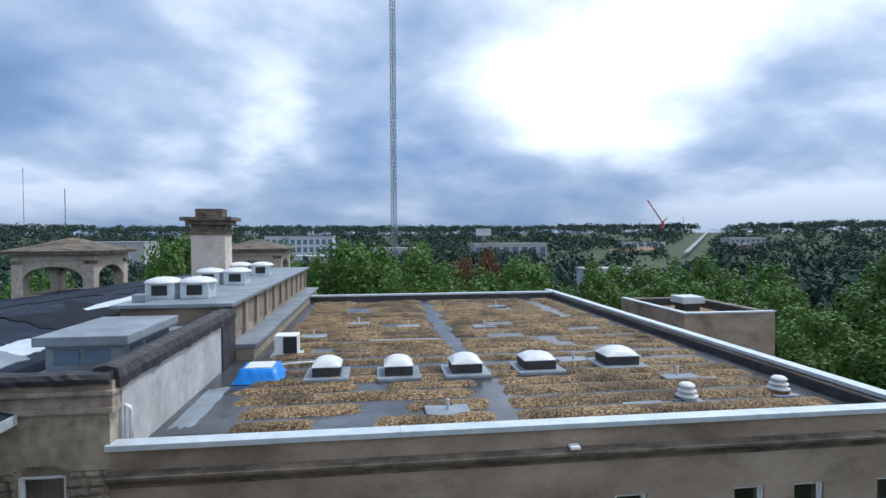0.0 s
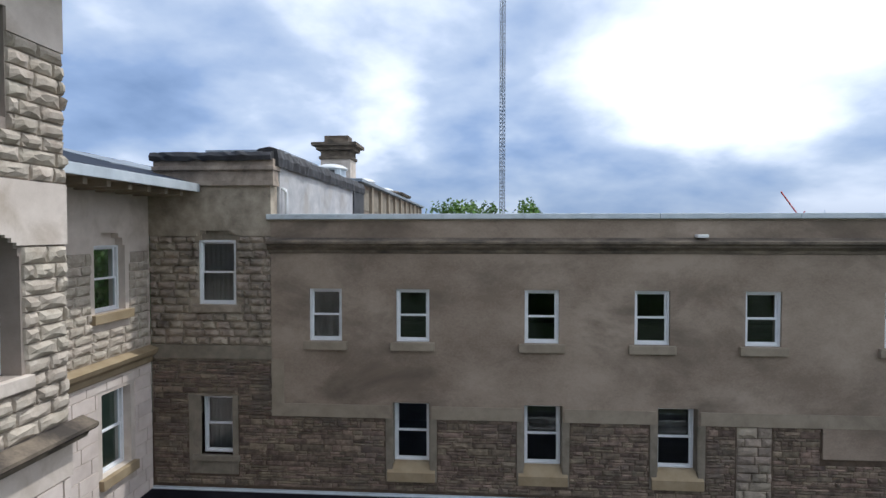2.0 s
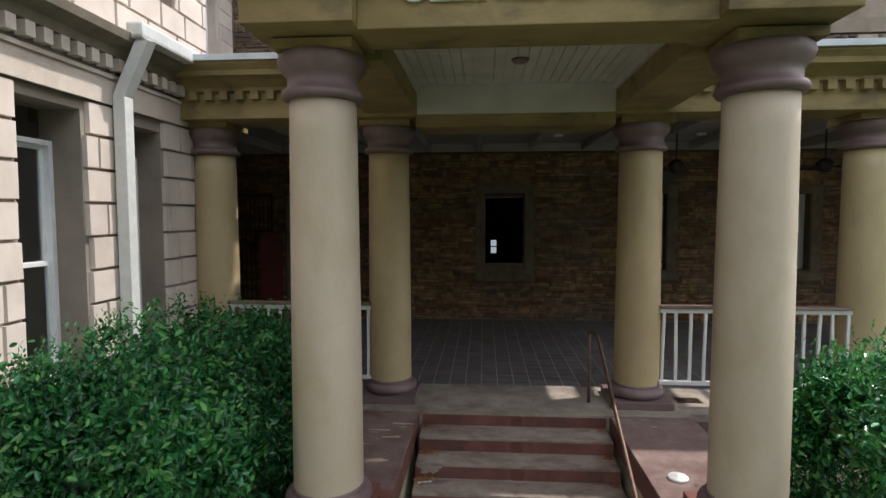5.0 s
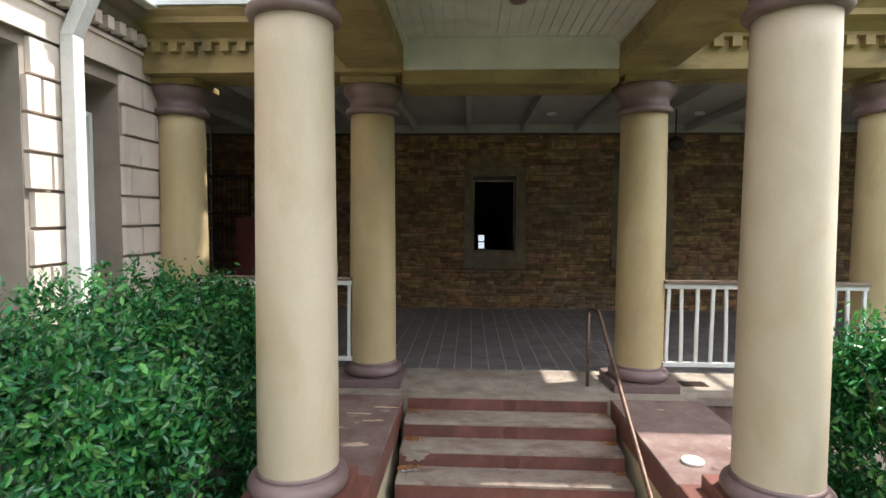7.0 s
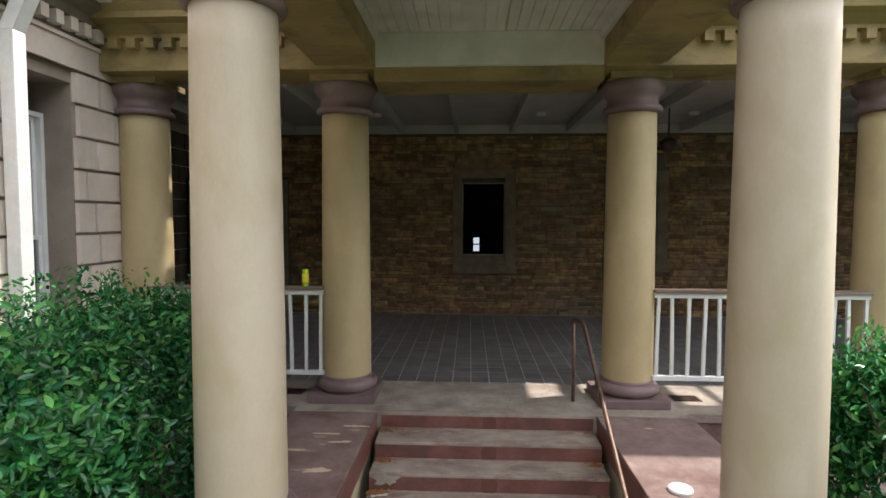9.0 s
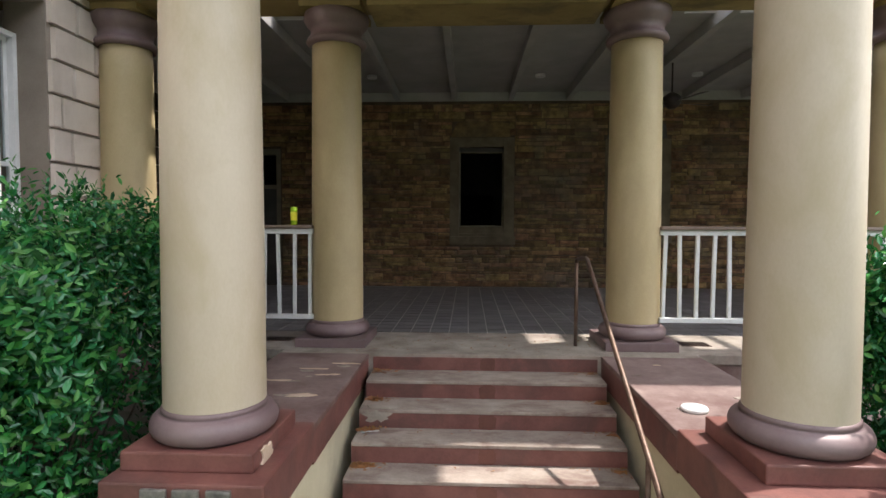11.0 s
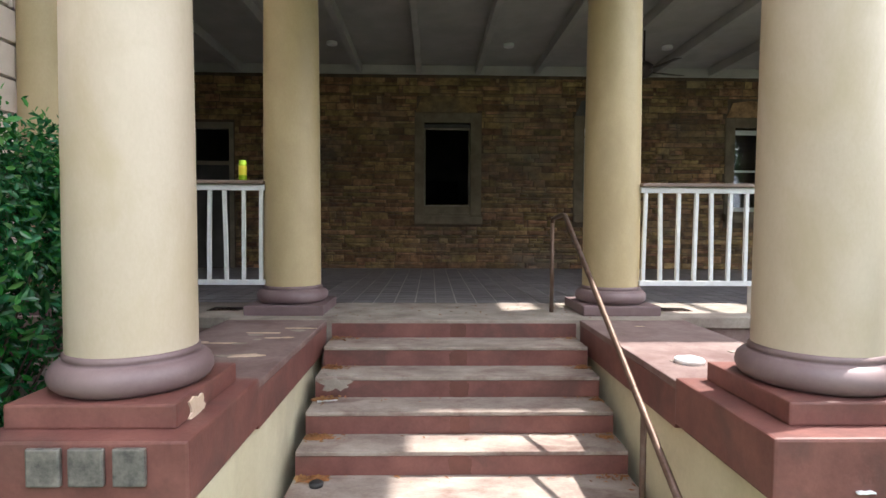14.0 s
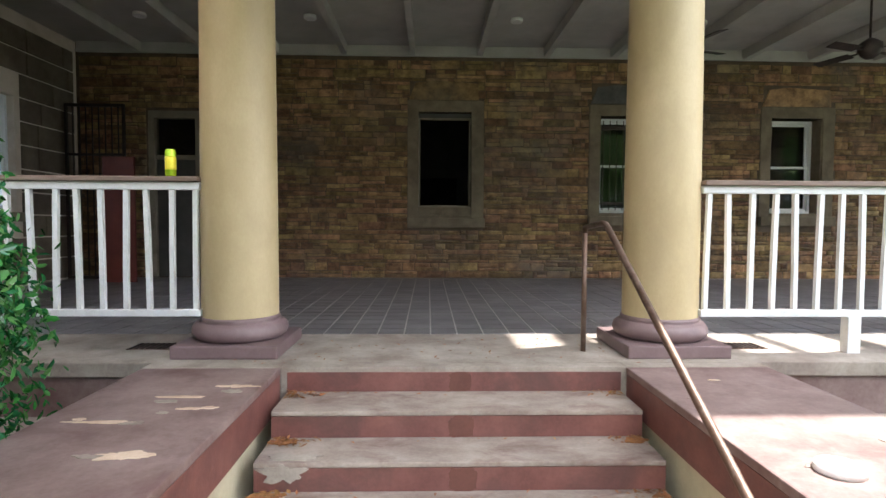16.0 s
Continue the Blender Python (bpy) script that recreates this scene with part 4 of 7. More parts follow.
for s in (1, -1):
    prism(bm, [(0, AP + 0.016), (s * (RX + 0.03), EV + 0.012), (s * (RX + 0.03), EV - 0.05), (0, AP - 0.045)], YG - 0.03, YG + 0.02)
    prism(bm, [(0, AP + 0.03), (s * (RX + 0.03), EV + 0.025), (s * (RX + 0.03), EV + 0.004), (0, AP + 0.008)], YG + 0.02, YG + 0.06)
for s in (1, -1):
    box(bm, min(s * RX, s * (RX + 0.16)), max(s * RX, s * (RX + 0.16)), YG - 0.02, YG + 0.10, EV - 0.045, EV + 0.015)
bmesh.ops.translate(bm, verts=bm.verts, vec=(GX, 0, 0))
structure("trim_rake_flashing", bm, METAL_CAP, "pale metal edging along the gable slopes")
bm = bmesh.new()
for s in (1, -1):
    for y0, y1, a0, a1, e in ((YG - 0.012, -2.80, 0.045, 0.125, RX - 0.0), (YG + 0.07, -2.80, 0.125, 0.15, RX - 0.03), (YG + 0.13, -2.80, 0.15, 0.215, RX - 0.06), (YG + 0.30, -2.80, 0.215, 0.245, RX - 0.14), (YG + 0.36, -2.80, 0.245, 0.31, RX - 0.18)):
        prism(bm, [(0, AP - a0), (s * e, AP - a0 - rake * e), (s * e, AP - a1 - rake * e), (0, AP - a1)], y0, y1)
bmesh.ops.translate(bm, verts=bm.verts, vec=(GX, 0, 0))
structure("trim_rake", bm, OLIVE, "olive moulded raking cornice of the gable")
bm = bmesh.new()
gable = thing("gable_boards", "horizontal olive boards with flaking paint in the gable", "boarding", (0, -2.85, 5.6), kind="structure")
z = 5.60
while z < 6.66:
    h = min(0.165, 6.68 - z)
    half0, half1 = (AP - 0.30 - z) / rake, max(0.02, (AP - 0.30 - z - h) / rake)
    bm = bmesh.new()
    prism(bm, [(-half0, z), (half0, z), (half1, z + h - 0.008), (-half1, z + h - 0.008)], -2.86, -2.82)
    bmesh.ops.translate(bm, verts=bm.verts, vec=(GX, 0, 0))
    part("board", bm, OLIVE_BOARD, gable)
    z += h
structure("wall_gable_back", prism(bmesh.new(), [(-RX + 0.2 + GX, 5.5), (RX - 0.2 + GX, 5.5), (GX, AP - 0.15)], -2.815, -2.78), OLIVE, "back of the gable")
girders = thing("portico_beams", "olive painted portico beams over the columns", "beam", (0, -1.2, 5.2), kind="structure")
for span in ((-1.24, 1.16, -2.86, -2.36, 5.0, 5.58), (-2.02, -1.24, -2.98, -2.2, 5.02, 5.30), (1.16, 1.98, -2.98, -2.2, 5.02, 5.30), (-1.82, -1.18, -2.2, 0.1, 4.97, 5.42), (1.18, 1.82, -2.2, 0.1, 4.97, 5.42), (-2.0, -1.82, -2.2, 0.0, 5.2, 5.6), (1.82, 2.0, -2.2, 0.0, 5.2, 5.6)):
    part("beam", boxes(span, bevel=0.012), OLIVE, girders)
bm = bmesh.new()
for x0, x1 in ((-2.15, -0.86), (0.80, 2.12)):
    xa, xb = (x0, x1 + 0.0) if x0 < 0 else (x0, x1)
    inner0, inner1 = (xa, -1.06) if x0 < 0 else (1.0, xb)
    for d, z0, z1 in ((0.02, 5.36, 5.42), (0.12, 5.42, 5.46), (0.22, 5.46, 5.53), (0.30, 5.53, 5.585)):
        lo = inner0 - (d * 0.3 if x0 < 0 else d * 0.75)
        hi = inner1 + (d * 0.75 if x0 < 0 else d * 0.3)
        box(bm, lo, hi, -2.98 - d, -2.3, z0, z1)
structure("trim_return_cornice", bm, OLIVE, "olive moulded cornice returns beside the name board")
bm = boxes((-2.2, -0.84, -3.30, -2.5, 5.588, 5.615), (0.78, 2.16, -3.30, -2.5, 5.588, 5.615), bevel=0.006)
structure("trim_return_top", bm, BLACK_FELT, "rotted dark felt on the cornice returns")
teeth = thing("portico_dentils", "square olive dentil blocks over the portico columns", "dentil", (0, -3, 5.3), kind="structure")
for x0 in (-2.0, 1.20):
    for i in range(4):
        x = x0 + i * 0.228
        part("dentil", boxes((x - 0.05, x + 0.05, -3.10, -2.97, 5.25, 5.37), bevel=0.006), OLIVE, teeth)
structure("ceiling_portico", boxes((-1.2, 1.2, -2.3, 0.13, 5.30, 5.34)), PORTICO_WHITE, "white beaded board ceiling of the portico")
structure("trim_portico_ceiling", boxes((-1.18, 1.18, 0.06, 0.118, 4.95, 5.30), (-1.18, -1.14, -2.36, 0.06, 5.2, 5.30), (1.14, 1.18, -2.36, 0.06, 5.2, 5.30)), PORTICO_WHITE, "white trim boards round the portico ceiling")
strips = thing("portico_boards", "narrow white beaded ceiling boards with open joints", "boarding", (0, -1.1, 5.29), kind="structure")
for i in range(21):
    part("board", boxes((-1.13 + i * 0.1085, -1.13 + i * 0.1085 + 0.10, -2.34, 0.05, 5.285, 5.298)), PORTICO_WHITE, strips)


# bright sky seen through a far window inside
glow = bpy.data.materials.new("daylight_backdrop")
glow.use_nodes = True
glow.node_tree.nodes["Principled BSDF"].inputs["Emission Color"].default_value = (0.8, 0.9, 1.0, 1)
glow.node_tree.nodes["Principled BSDF"].inputs["Emission Strength"].default_value = 0.4
structure("backdrop_daylight", boxes((-0.2, 0.45, 20.4, 20.44, 1.75, 2.6)), glow, "pale daylight outside a far inner window")
structure("trim_far_window", boxes((-0.02, 0.25, 19.93, 19.97, 2.14, 2.20)), DARK_ROOM, "dark meeting rail of a far inner window")

# ---- windows ----
COUNT = [0]


def sash_window(w, h, at, turn=0.0, sill=None, sill_mat=STUCCO_TRIM, curtain=False, depth=0.12, label="white painted sash window with dark glass"):
    """A double-hung window whose opening is w by h; at: the middle of its foot in the wall face."""
    COUNT[0] += 1
    win = thing("window_%d" % COUNT[0], label, "window", at, kind="structure", turn=turn, local=True)
    x = w / 2
    d = depth
    part("frame", boxes((-x, -x + 0.05, d, d + 0.11, 0, h), (x - 0.05, x, d, d + 0.11, 0, h), (-x + 0.05, x - 0.05, d, d + 0.11, h - 0.05, h), (-x + 0.05, x - 0.05, d, d + 0.11, 0, 0.05), bevel=0.006), WHITE_PAINT, win)
    for z0, z1, dd in ((0.05, h / 2 + 0.02, d + 0.03), (h / 2 - 0.02, h - 0.05, d + 0.065)):
        sash = part("sash", boxes((-x + 0.05, -x + 0.09, dd, dd + 0.03, z0, z1), (x - 0.09, x - 0.05, dd, dd + 0.03, z0, z1), (-x + 0.09, x - 0.09, dd, dd + 0.03, z0, z0 + 0.045), (-x + 0.09, x - 0.09, dd, dd + 0.03, z1 - 0.04, z1)), WHITE_PAINT, win)
        pane = part("pane", boxes((-x + 0.085, x - 0.085, dd + 0.012, dd + 0.018, z0 + 0.04, z1 - 0.035)), GLASS, sash)
        pane.visible_shadow = False
    if curtain:
        bm = bmesh.new()
        n = 24
        top = [bm.verts.new((-x + 0.02 + (2 * x - 0.04) * i / n, d + 0.2 + 0.03 * math.sin(i * 1.9), h)) for i in range(n + 1)]
        foot = [bm.verts.new((-x + 0.02 + (2 * x - 0.04) * i / n, d + 0.2 + 0.03 * math.sin(i * 1.9 + 0.5), 0.0)) for i in range(n + 1)]
        for i in range(n):
            bm.faces.new((top[i], top[i + 1], foot[i + 1], foot[i]))
        bmesh.ops.solidify(bm, geom=bm.faces[:], thickness=0.006)
        part("curtain", bm, CURTAIN, win, "drawn grey curtain", smooth=True)
    if sill:
        over, hh, out = sill
        part("sill", boxes((-x - over, x + over, -out, d + 0.02, -hh, -0.002), bevel=0.012), sill_mat, win)
    return win


def surround(x0, x1, z0, z1, opening, y, name="trim_surround", mat_=STONE_TRIM):
    a, b, c, d = opening
    bm = boxes((x0, a, y - 0.02, y + 0.2, z0, z1), (b, x1, y - 0.02, y + 0.2, z0, z1), (a, b, y - 0.02, y + 0.2, d, z1), (a, b, y - 0.02, y + 0.2, z0, c), bevel=0.012)
    return structure(name, bm, mat_, "plain grey stone window surround")


for i, (a, b, c, d) in enumerate(UPPER):
    sash_window(b - a, d - c, ((a + b) / 2, W - 0.04, c), sill=(0.13, 0.2, 0.09), depth=0.06, curtain=i == 0)
for i, (a, b, c, d) in enumerate(MIDDLE):
    structure("trim_middle_reveal_%d" % (i + 1), boxes((a, a + 0.018, W - 0.02, W + 0.35, 6.52, 8.0), (b - 0.018, b, W - 0.02, W + 0.35, 6.52, 8.0)), STONE_TRIM, "plain stone window reveals")
    sash_window(b - a - 0.04, 1.46, ((a + b) / 2, W, 6.52), depth=0.22, label="white sash window deep in the rubble wall")
    structure("trim_middle_%d" % (i + 1), boxes((a - 0.16, a, W - 0.03, W + 0.14, 6.1, 7.62), (b, b + 0.16, W - 0.03, W + 0.14, 6.1, 7.62), bevel=0.01), STONE_TRIM, "plain grey stone window jambs")
    bm = bmesh.new()
    prism(bm, [(W - 0.09, 6.12), (W + 0.3, 6.12), (W + 0.3, 6.54), (W + 0.12, 6.52), (W - 0.09, 6.34)], -(b + 0.12), -(a - 0.12), pose(0, 0, 0, 0, 0, 90))
    structure("trim_middle_sill_%d" % (i + 1), bm, OCHRE, "sloping ochre stained stone sill")
for i, (a, b, c, d) in enumerate(LOWER):
    if i == 0:
        COUNT[0] += 1
        win = thing("window_%d" % COUNT[0], "dark wooden framed opening without glass in the stone wall", "window", ((a + b) / 2, W, c), kind="structure", local=True)
        x, h = (b - a) / 2, d - c
        part("frame", boxes((-x, -x + 0.03, 0.12, 0.20, 0.14, h - 0.08), (x - 0.03, x, 0.12, 0.20, 0.14, h - 0.08), (-x + 0.03, x - 0.03, 0.12, 0.20, h - 0.11, h - 0.08), (-x + 0.03, x - 0.03, 0.12, 0.20, 0.14, 0.17), bevel=0.005), STONE_TRIM, win, "weathered grey wooden frame")
        # dark strip drawn in for the shadow gap above the frame
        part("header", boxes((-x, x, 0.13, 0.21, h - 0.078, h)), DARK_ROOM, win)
        part("inner_sill", boxes((-x, x, 0.02, 0.30, 0.0, 0.138), bevel=0.01), PORCH_SURROUND, win, "brown stone inner sill")
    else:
        structure("trim_porch_reveal_%d" % (i + 1), boxes((a, a + 0.018, W + 0.0, W + 0.35, c, d), (b - 0.018, b, W + 0.0, W + 0.35, c, d)), PORCH_SURROUND, "brown stone window reveals")
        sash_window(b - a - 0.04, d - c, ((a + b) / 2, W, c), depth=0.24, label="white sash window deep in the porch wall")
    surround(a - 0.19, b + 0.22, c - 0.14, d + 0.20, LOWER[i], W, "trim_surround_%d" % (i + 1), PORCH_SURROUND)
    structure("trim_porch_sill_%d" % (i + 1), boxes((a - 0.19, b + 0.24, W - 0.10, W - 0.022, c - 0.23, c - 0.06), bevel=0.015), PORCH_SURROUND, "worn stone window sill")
    lintel = bmesh.new()
    prism(lintel, [(a - 0.17, d + 0.21), (b + 0.13, d + 0.21), (b + 0.10, d + 0.50), (a + 0.30, d + 0.54), (a - 0.05, d + 0.50)], W - 0.028, W + 0.1)
    structure("trim_lintel_%d" % (i + 1), lintel, RUBBLE if i % 2 == 0 else SLATE_LINTEL, "large rough stone lintel over the window")
# iron bars on the second porch window
bars = thing("window_bars", "dark iron bars over a porch window", "window bars", (3.28, W - 0.02, 2.5))
for i in range(7):
    x = 2.92 + i * 0.12
    part("bar", tube([(x, W + 0.02, 2.52), (x, W + 0.02, 4.1)], 0.009, 6), DARK_IRON, bars)
for z in (2.62, 3.95):
    part("cross_bar", boxes((2.85, 3.71, W + 0.03, W + 0.04, z, z + 0.04)), DARK_IRON, bars)

sash_window(0.93, 1.56, (-4.555, W, 10.29), sill=(0.14, 0.18, 0.07), sill_mat=GRANITE_DARK, curtain=True, depth=0.06, label="white sash window with drawn curtain under a flat arch")
surround(-5.30, -4.06, 6.14, 8.07, OLD_WIN, W, "trim_old_window")
sash_window(0.78, 1.43, (-4.59, W, 6.62), sill=(0.2, 0.14, 0.10), sill_mat=STONE_TRIM, curtain=True, depth=0.14, label="white sash window in a plain stone surround")
sash_window(1.0, 1.45, (XB, 4.68, 10.30), 90, sill=(0.14, 0.20, 0.12), sill_mat=OCHRE, depth=0.16, label="tall white sash window in an arched stone opening")
sash_window(0.97, 1.80, (XB, 4.815, 6.75), 90, sill=(0.12, 0.22, 0.12), sill_mat=OCHRE, depth=0.18)
for a, b, c, d in T_UP:
    sash_window(b - a, d - c, (XT, (a + b) / 2, c), 90, sill=(0.1, 0.18, 0.08), sill_mat=PALE_TRIM, depth=0.32, label="tall white sash window deep in the tower")
for a, b, c, d in T_TOP:
    sash_window(b - a, d - c, (XT, (a + b) / 2, c), 90, depth=0.32)
for a, b, c, d in T_MID:
    sash_window(b - a, d - c, (XT, (a + b) / 2, c), 90, sill=(0.06, 0.16, 0.10), sill_mat=PALE_TRIM, depth=0.32, label="tall white sash window deep in pale ashlar")
for a, b, c, d in T_LOW:
    sash_window(b - a, d - c - 0.3, (XT, (a + b) / 2, c), 90, sill=(0.06, 0.16, 0.12), sill_mat=OCHRE, depth=0.32, label="tall white sash window deep in pale ashlar")

sash_window(0.85, 1.7, (XB + 0.02, 4.22, 2.4), 90, sill=(0.1, 0.14, 0.06), sill_mat=STONE_TRIM, depth=0.12, label="white sash window in the side wall of the porch")
# side door into the old house, with an iron gate beside it
door = thing("door_1", "dark wooden door with glass in the porch wall", "door", (-4.6, W, 1.3), kind="structure")
part("frame", boxes((-5.05, -4.95, W + 0.02, W + 0.2, 1.3, 4.2), (-4.25, -4.15, W + 0.02, W + 0.2, 1.3, 4.2), (-4.95, -4.25, W + 0.02, W + 0.2, 4.08, 4.2), (-4.95, -4.25, W + 0.06, W + 0.16, 3.36, 3.44)), STONE_TRIM, door)
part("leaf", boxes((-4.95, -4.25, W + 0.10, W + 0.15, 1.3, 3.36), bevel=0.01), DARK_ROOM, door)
part("pane", boxes((-4.95, -4.25, W + 0.12, W + 0.126, 3.44, 4.08)), GLASS, door)
gate = thing("iron_gate", "dark red iron security gate standing open", "gate", (-5.9, 5.9, 1.3))
part("gate_frame", boxes((-6.15, -6.11, 5.6, 5.64, 1.32, 4.2), (-5.22, -5.18, 5.6, 5.64, 1.32, 4.2), (-6.11, -5.22, 5.6, 5.64, 4.15, 4.2), (-6.11, -5.22, 5.6, 5.64, 3.35, 3.39), (-6.11, -5.22, 5.6, 5.64, 1.32, 1.37)), DARK_IRON, gate)
for i in range(8):
    part("bar", boxes((-6.03 + i * 0.105, -6.015 + i * 0.105, 5.61, 5.63, 1.37, 4.15)), DARK_IRON, gate)
panel = thing("leaning_board", "dark red board leaning by the porch door", "board", (-5.1, 5.4, 1.3))
part("panel", boxes((-5.35, -4.85, 5.25, 5.29, 1.29, 3.3), bevel=0.01), surface("dark_red_paint", (0.12, 0.025, 0.02), (0.18, 0.04, 0.03), 5.0, 0.6, 0.1), panel)

# ---- columns ----
def column(name, label, base, h, r0, r1, group, ph):
    c = thing(name, label, "column", (0, 0, 0), group=group, local=True)
    part("plinth", boxes((-base, base, -base, base, 0, ph), bevel=0.012), PURPLE_PAINT if base > 0.355 else OXBLOOD, c)
    k = r0 / 0.275
    torus = [(0.30 * k, ph)] + [(k * (0.278 + 0.066 * math.sin(math.pi * i / 10)), ph + 0.135 * (0.5 - 0.5 * math.cos(math.pi * i / 10))) for i in range(11)] + [(r0 * 1.04, ph + 0.143), (r0 * 1.04, ph + 0.16), (r0, ph + 0.17)]
    part("base_ring", lathe(torus), PURPLE_PAINT, c, "mauve brown rounded base", smooth=True)
    zt = h - 0.40
    part("shaft", lathe([(r0, ph + 0.155)] + [(r0 + (r1 - r0) * (i / 12) ** 1.6, ph + 0.165 + (zt - ph - 0.165) * i / 12) for i in range(13)], 56), COLUMN_SHADED if base > 0.355 else COLUMN_PAINT, c, "cream painted shaft, ochre from porch shade" if base > 0.355 else "cream painted shaft", smooth=True)
    part("neck_ring", lathe([(r1, zt - 0.01), (r1 * 1.18, zt + 0.0), (r1 * 1.24, zt + 0.03), (r1 * 1.18, zt + 0.065), (r1 * 1.05, zt + 0.07), (r1 * 1.05, zt + 0.16), (r1 * 1.12, zt + 0.18), (r1 * 1.26, zt + 0.22), (r1 * 1.34, zt + 0.28), (r1 * 1.30, zt + 0.31), (r1 * 1.30, zt + 0.33)]), PURPLE_PAINT, c, "mauve brown moulded neck", smooth=True)
    part("abacus", boxes((-base * 0.86, base * 0.86, -base * 0.86, base * 0.86, h - 0.072, h), bevel=0.008), OLIVE, c, "olive square block")
    return c


porch_col = column("porch_column", "cream round column, ochre from porch shade, with mauve base on the porch edge", 0.375, 3.63, 0.28, 0.262, "porch columns", 0.095)
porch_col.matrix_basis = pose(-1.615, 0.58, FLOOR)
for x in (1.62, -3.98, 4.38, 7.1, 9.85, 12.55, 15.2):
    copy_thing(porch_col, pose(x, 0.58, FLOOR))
front_col = column("portico_column", "cream round portico column with mauve base on an oxblood block", 0.35, 3.69, 0.277, 0.255, "portico columns", 0.105)
front_col.matrix_basis = pose(-1.612, -2.40, FLOOR + 0.018)
copy_thing(front_col, pose(1.65, -2.385, FLOOR + 0.018))

# ---- balustrades ----
def balustrade(x0, x1):
    b = thing("balustrade", "white painted wooden balustrade with a worn brown top rail", "railing", ((x0 + x1) / 2, 0.40, FLOOR), group="porch balustrades")
    part("top_rail", boxes((x0, x1, 0.35, 0.47, 2.553, 2.59), bevel=0.008), WOOD_RAIL, b, "worn brown top rail")
    part("upper_rail", boxes((x0, x1, 0.385, 0.435, 2.495, 2.551), bevel=0.005), WORN_WHITE, b)
    part("bottom_rail", boxes((x0, x1, 0.38, 0.44, 1.575, 1.625), bevel=0.005), WORN_WHITE, b)
    n = round((x1 - x0) / 0.178) + 1
    for i in range(n):
        x = x0 + 0.04 + (x1 - x0 - 0.08) * i / (n - 1)
        lean = 0.016 * math.sin(i * 2.3 + x0)
        bm = bmesh.new()
        prism(bm, [(x - 0.017, 1.623), (x + 0.017, 1.623), (x + 0.017 + lean * 0.2, 1.95), (x + 0.017 + lean, 2.497), (x - 0.017 + lean, 2.497), (x - 0.017 + lean * 0.2, 1.95)], 0.392, 0.426)
        part("baluster", bm, WORN_WHITE, b)
    m = (x0 + x1) / 2 + 0.02
    if x0 > 0:
        part("foot", boxes((m - 0.05, m + 0.05, 0.37, 0.45, FLOOR, 1.577), bevel=0.005), WORN_WHITE, b)


balustrade(-3.76, -1.84)
balustrade(1.85, 4.15)
for a, b in ((4.61, 6.87), (7.33, 9.62), (10.08, 12.3)):
    balustrade(a, b)
# iron hand rail of the steps
rail = thing("hand_rail", "slim rusty brown iron hand rail down the steps", "hand rail", (1.0, 0.45, FLOOR))
part("rail", tube([(0.992, 0.46, 2.20), (0.993, 0.45, 2.235), (1.0, 0.40, 2.245), (1.008, 0.10, 2.268), (1.01, 0.03, 2.26), (1.01, -0.05, 2.215), (0.99, -2.2, 0.955), (0.988, -2.6, 0.72)], 0.021, 12), IRON, rail, smooth=True)
part("post", tube([(0.992, 0.46, FLOOR), (0.992, 0.46, 2.21)], 0.02, 12), IRON, rail, smooth=True)
part("post", tube([(0.99, -1.95, 0.16), (0.99, -1.95, 1.095)], 0.018, 12), IRON, rail, smooth=True)

# ---- name board letters ----
def ribbon(points, widths):
    """Outlines of the pieces of a pen stroke that swells from point to point."""
    out = []
    pts = [Vector((x, y)) for x, y in points]
    sides = []
    for i, p in enumerate(pts):
        d = (pts[min(i + 1, len(pts) - 1)] - pts[max(i - 1, 0)]).normalized()
        n = Vector((-d.y, d.x)) * widths[i] / 2
        sides.append((p + n, p - n))
    for (a, b), (c, d) in zip(sides, sides[1:]):
        out.append([tuple(a), tuple(b), tuple(d), tuple(c)])
    return out


def rect(x0, x1, y0, y1):
    return [(x0, y0), (x1, y0), (x1, y1), (x0, y1)]


def round_stroke(a0, a1, rx, thick, thin, n=22):
    pts, ws = [], []
    for i in range(n + 1):
        a = radians(a0 + (a1 - a0) * i / n)
        pts.append((rx + (rx - thick / 2) * math.cos(a), 0.5 + 0.475 * math.sin(a)))
        ws.append(thin + (thick - thin) * max(0.0, -math.cos(a)) ** 1.3)
    return ribbon(pts, ws)


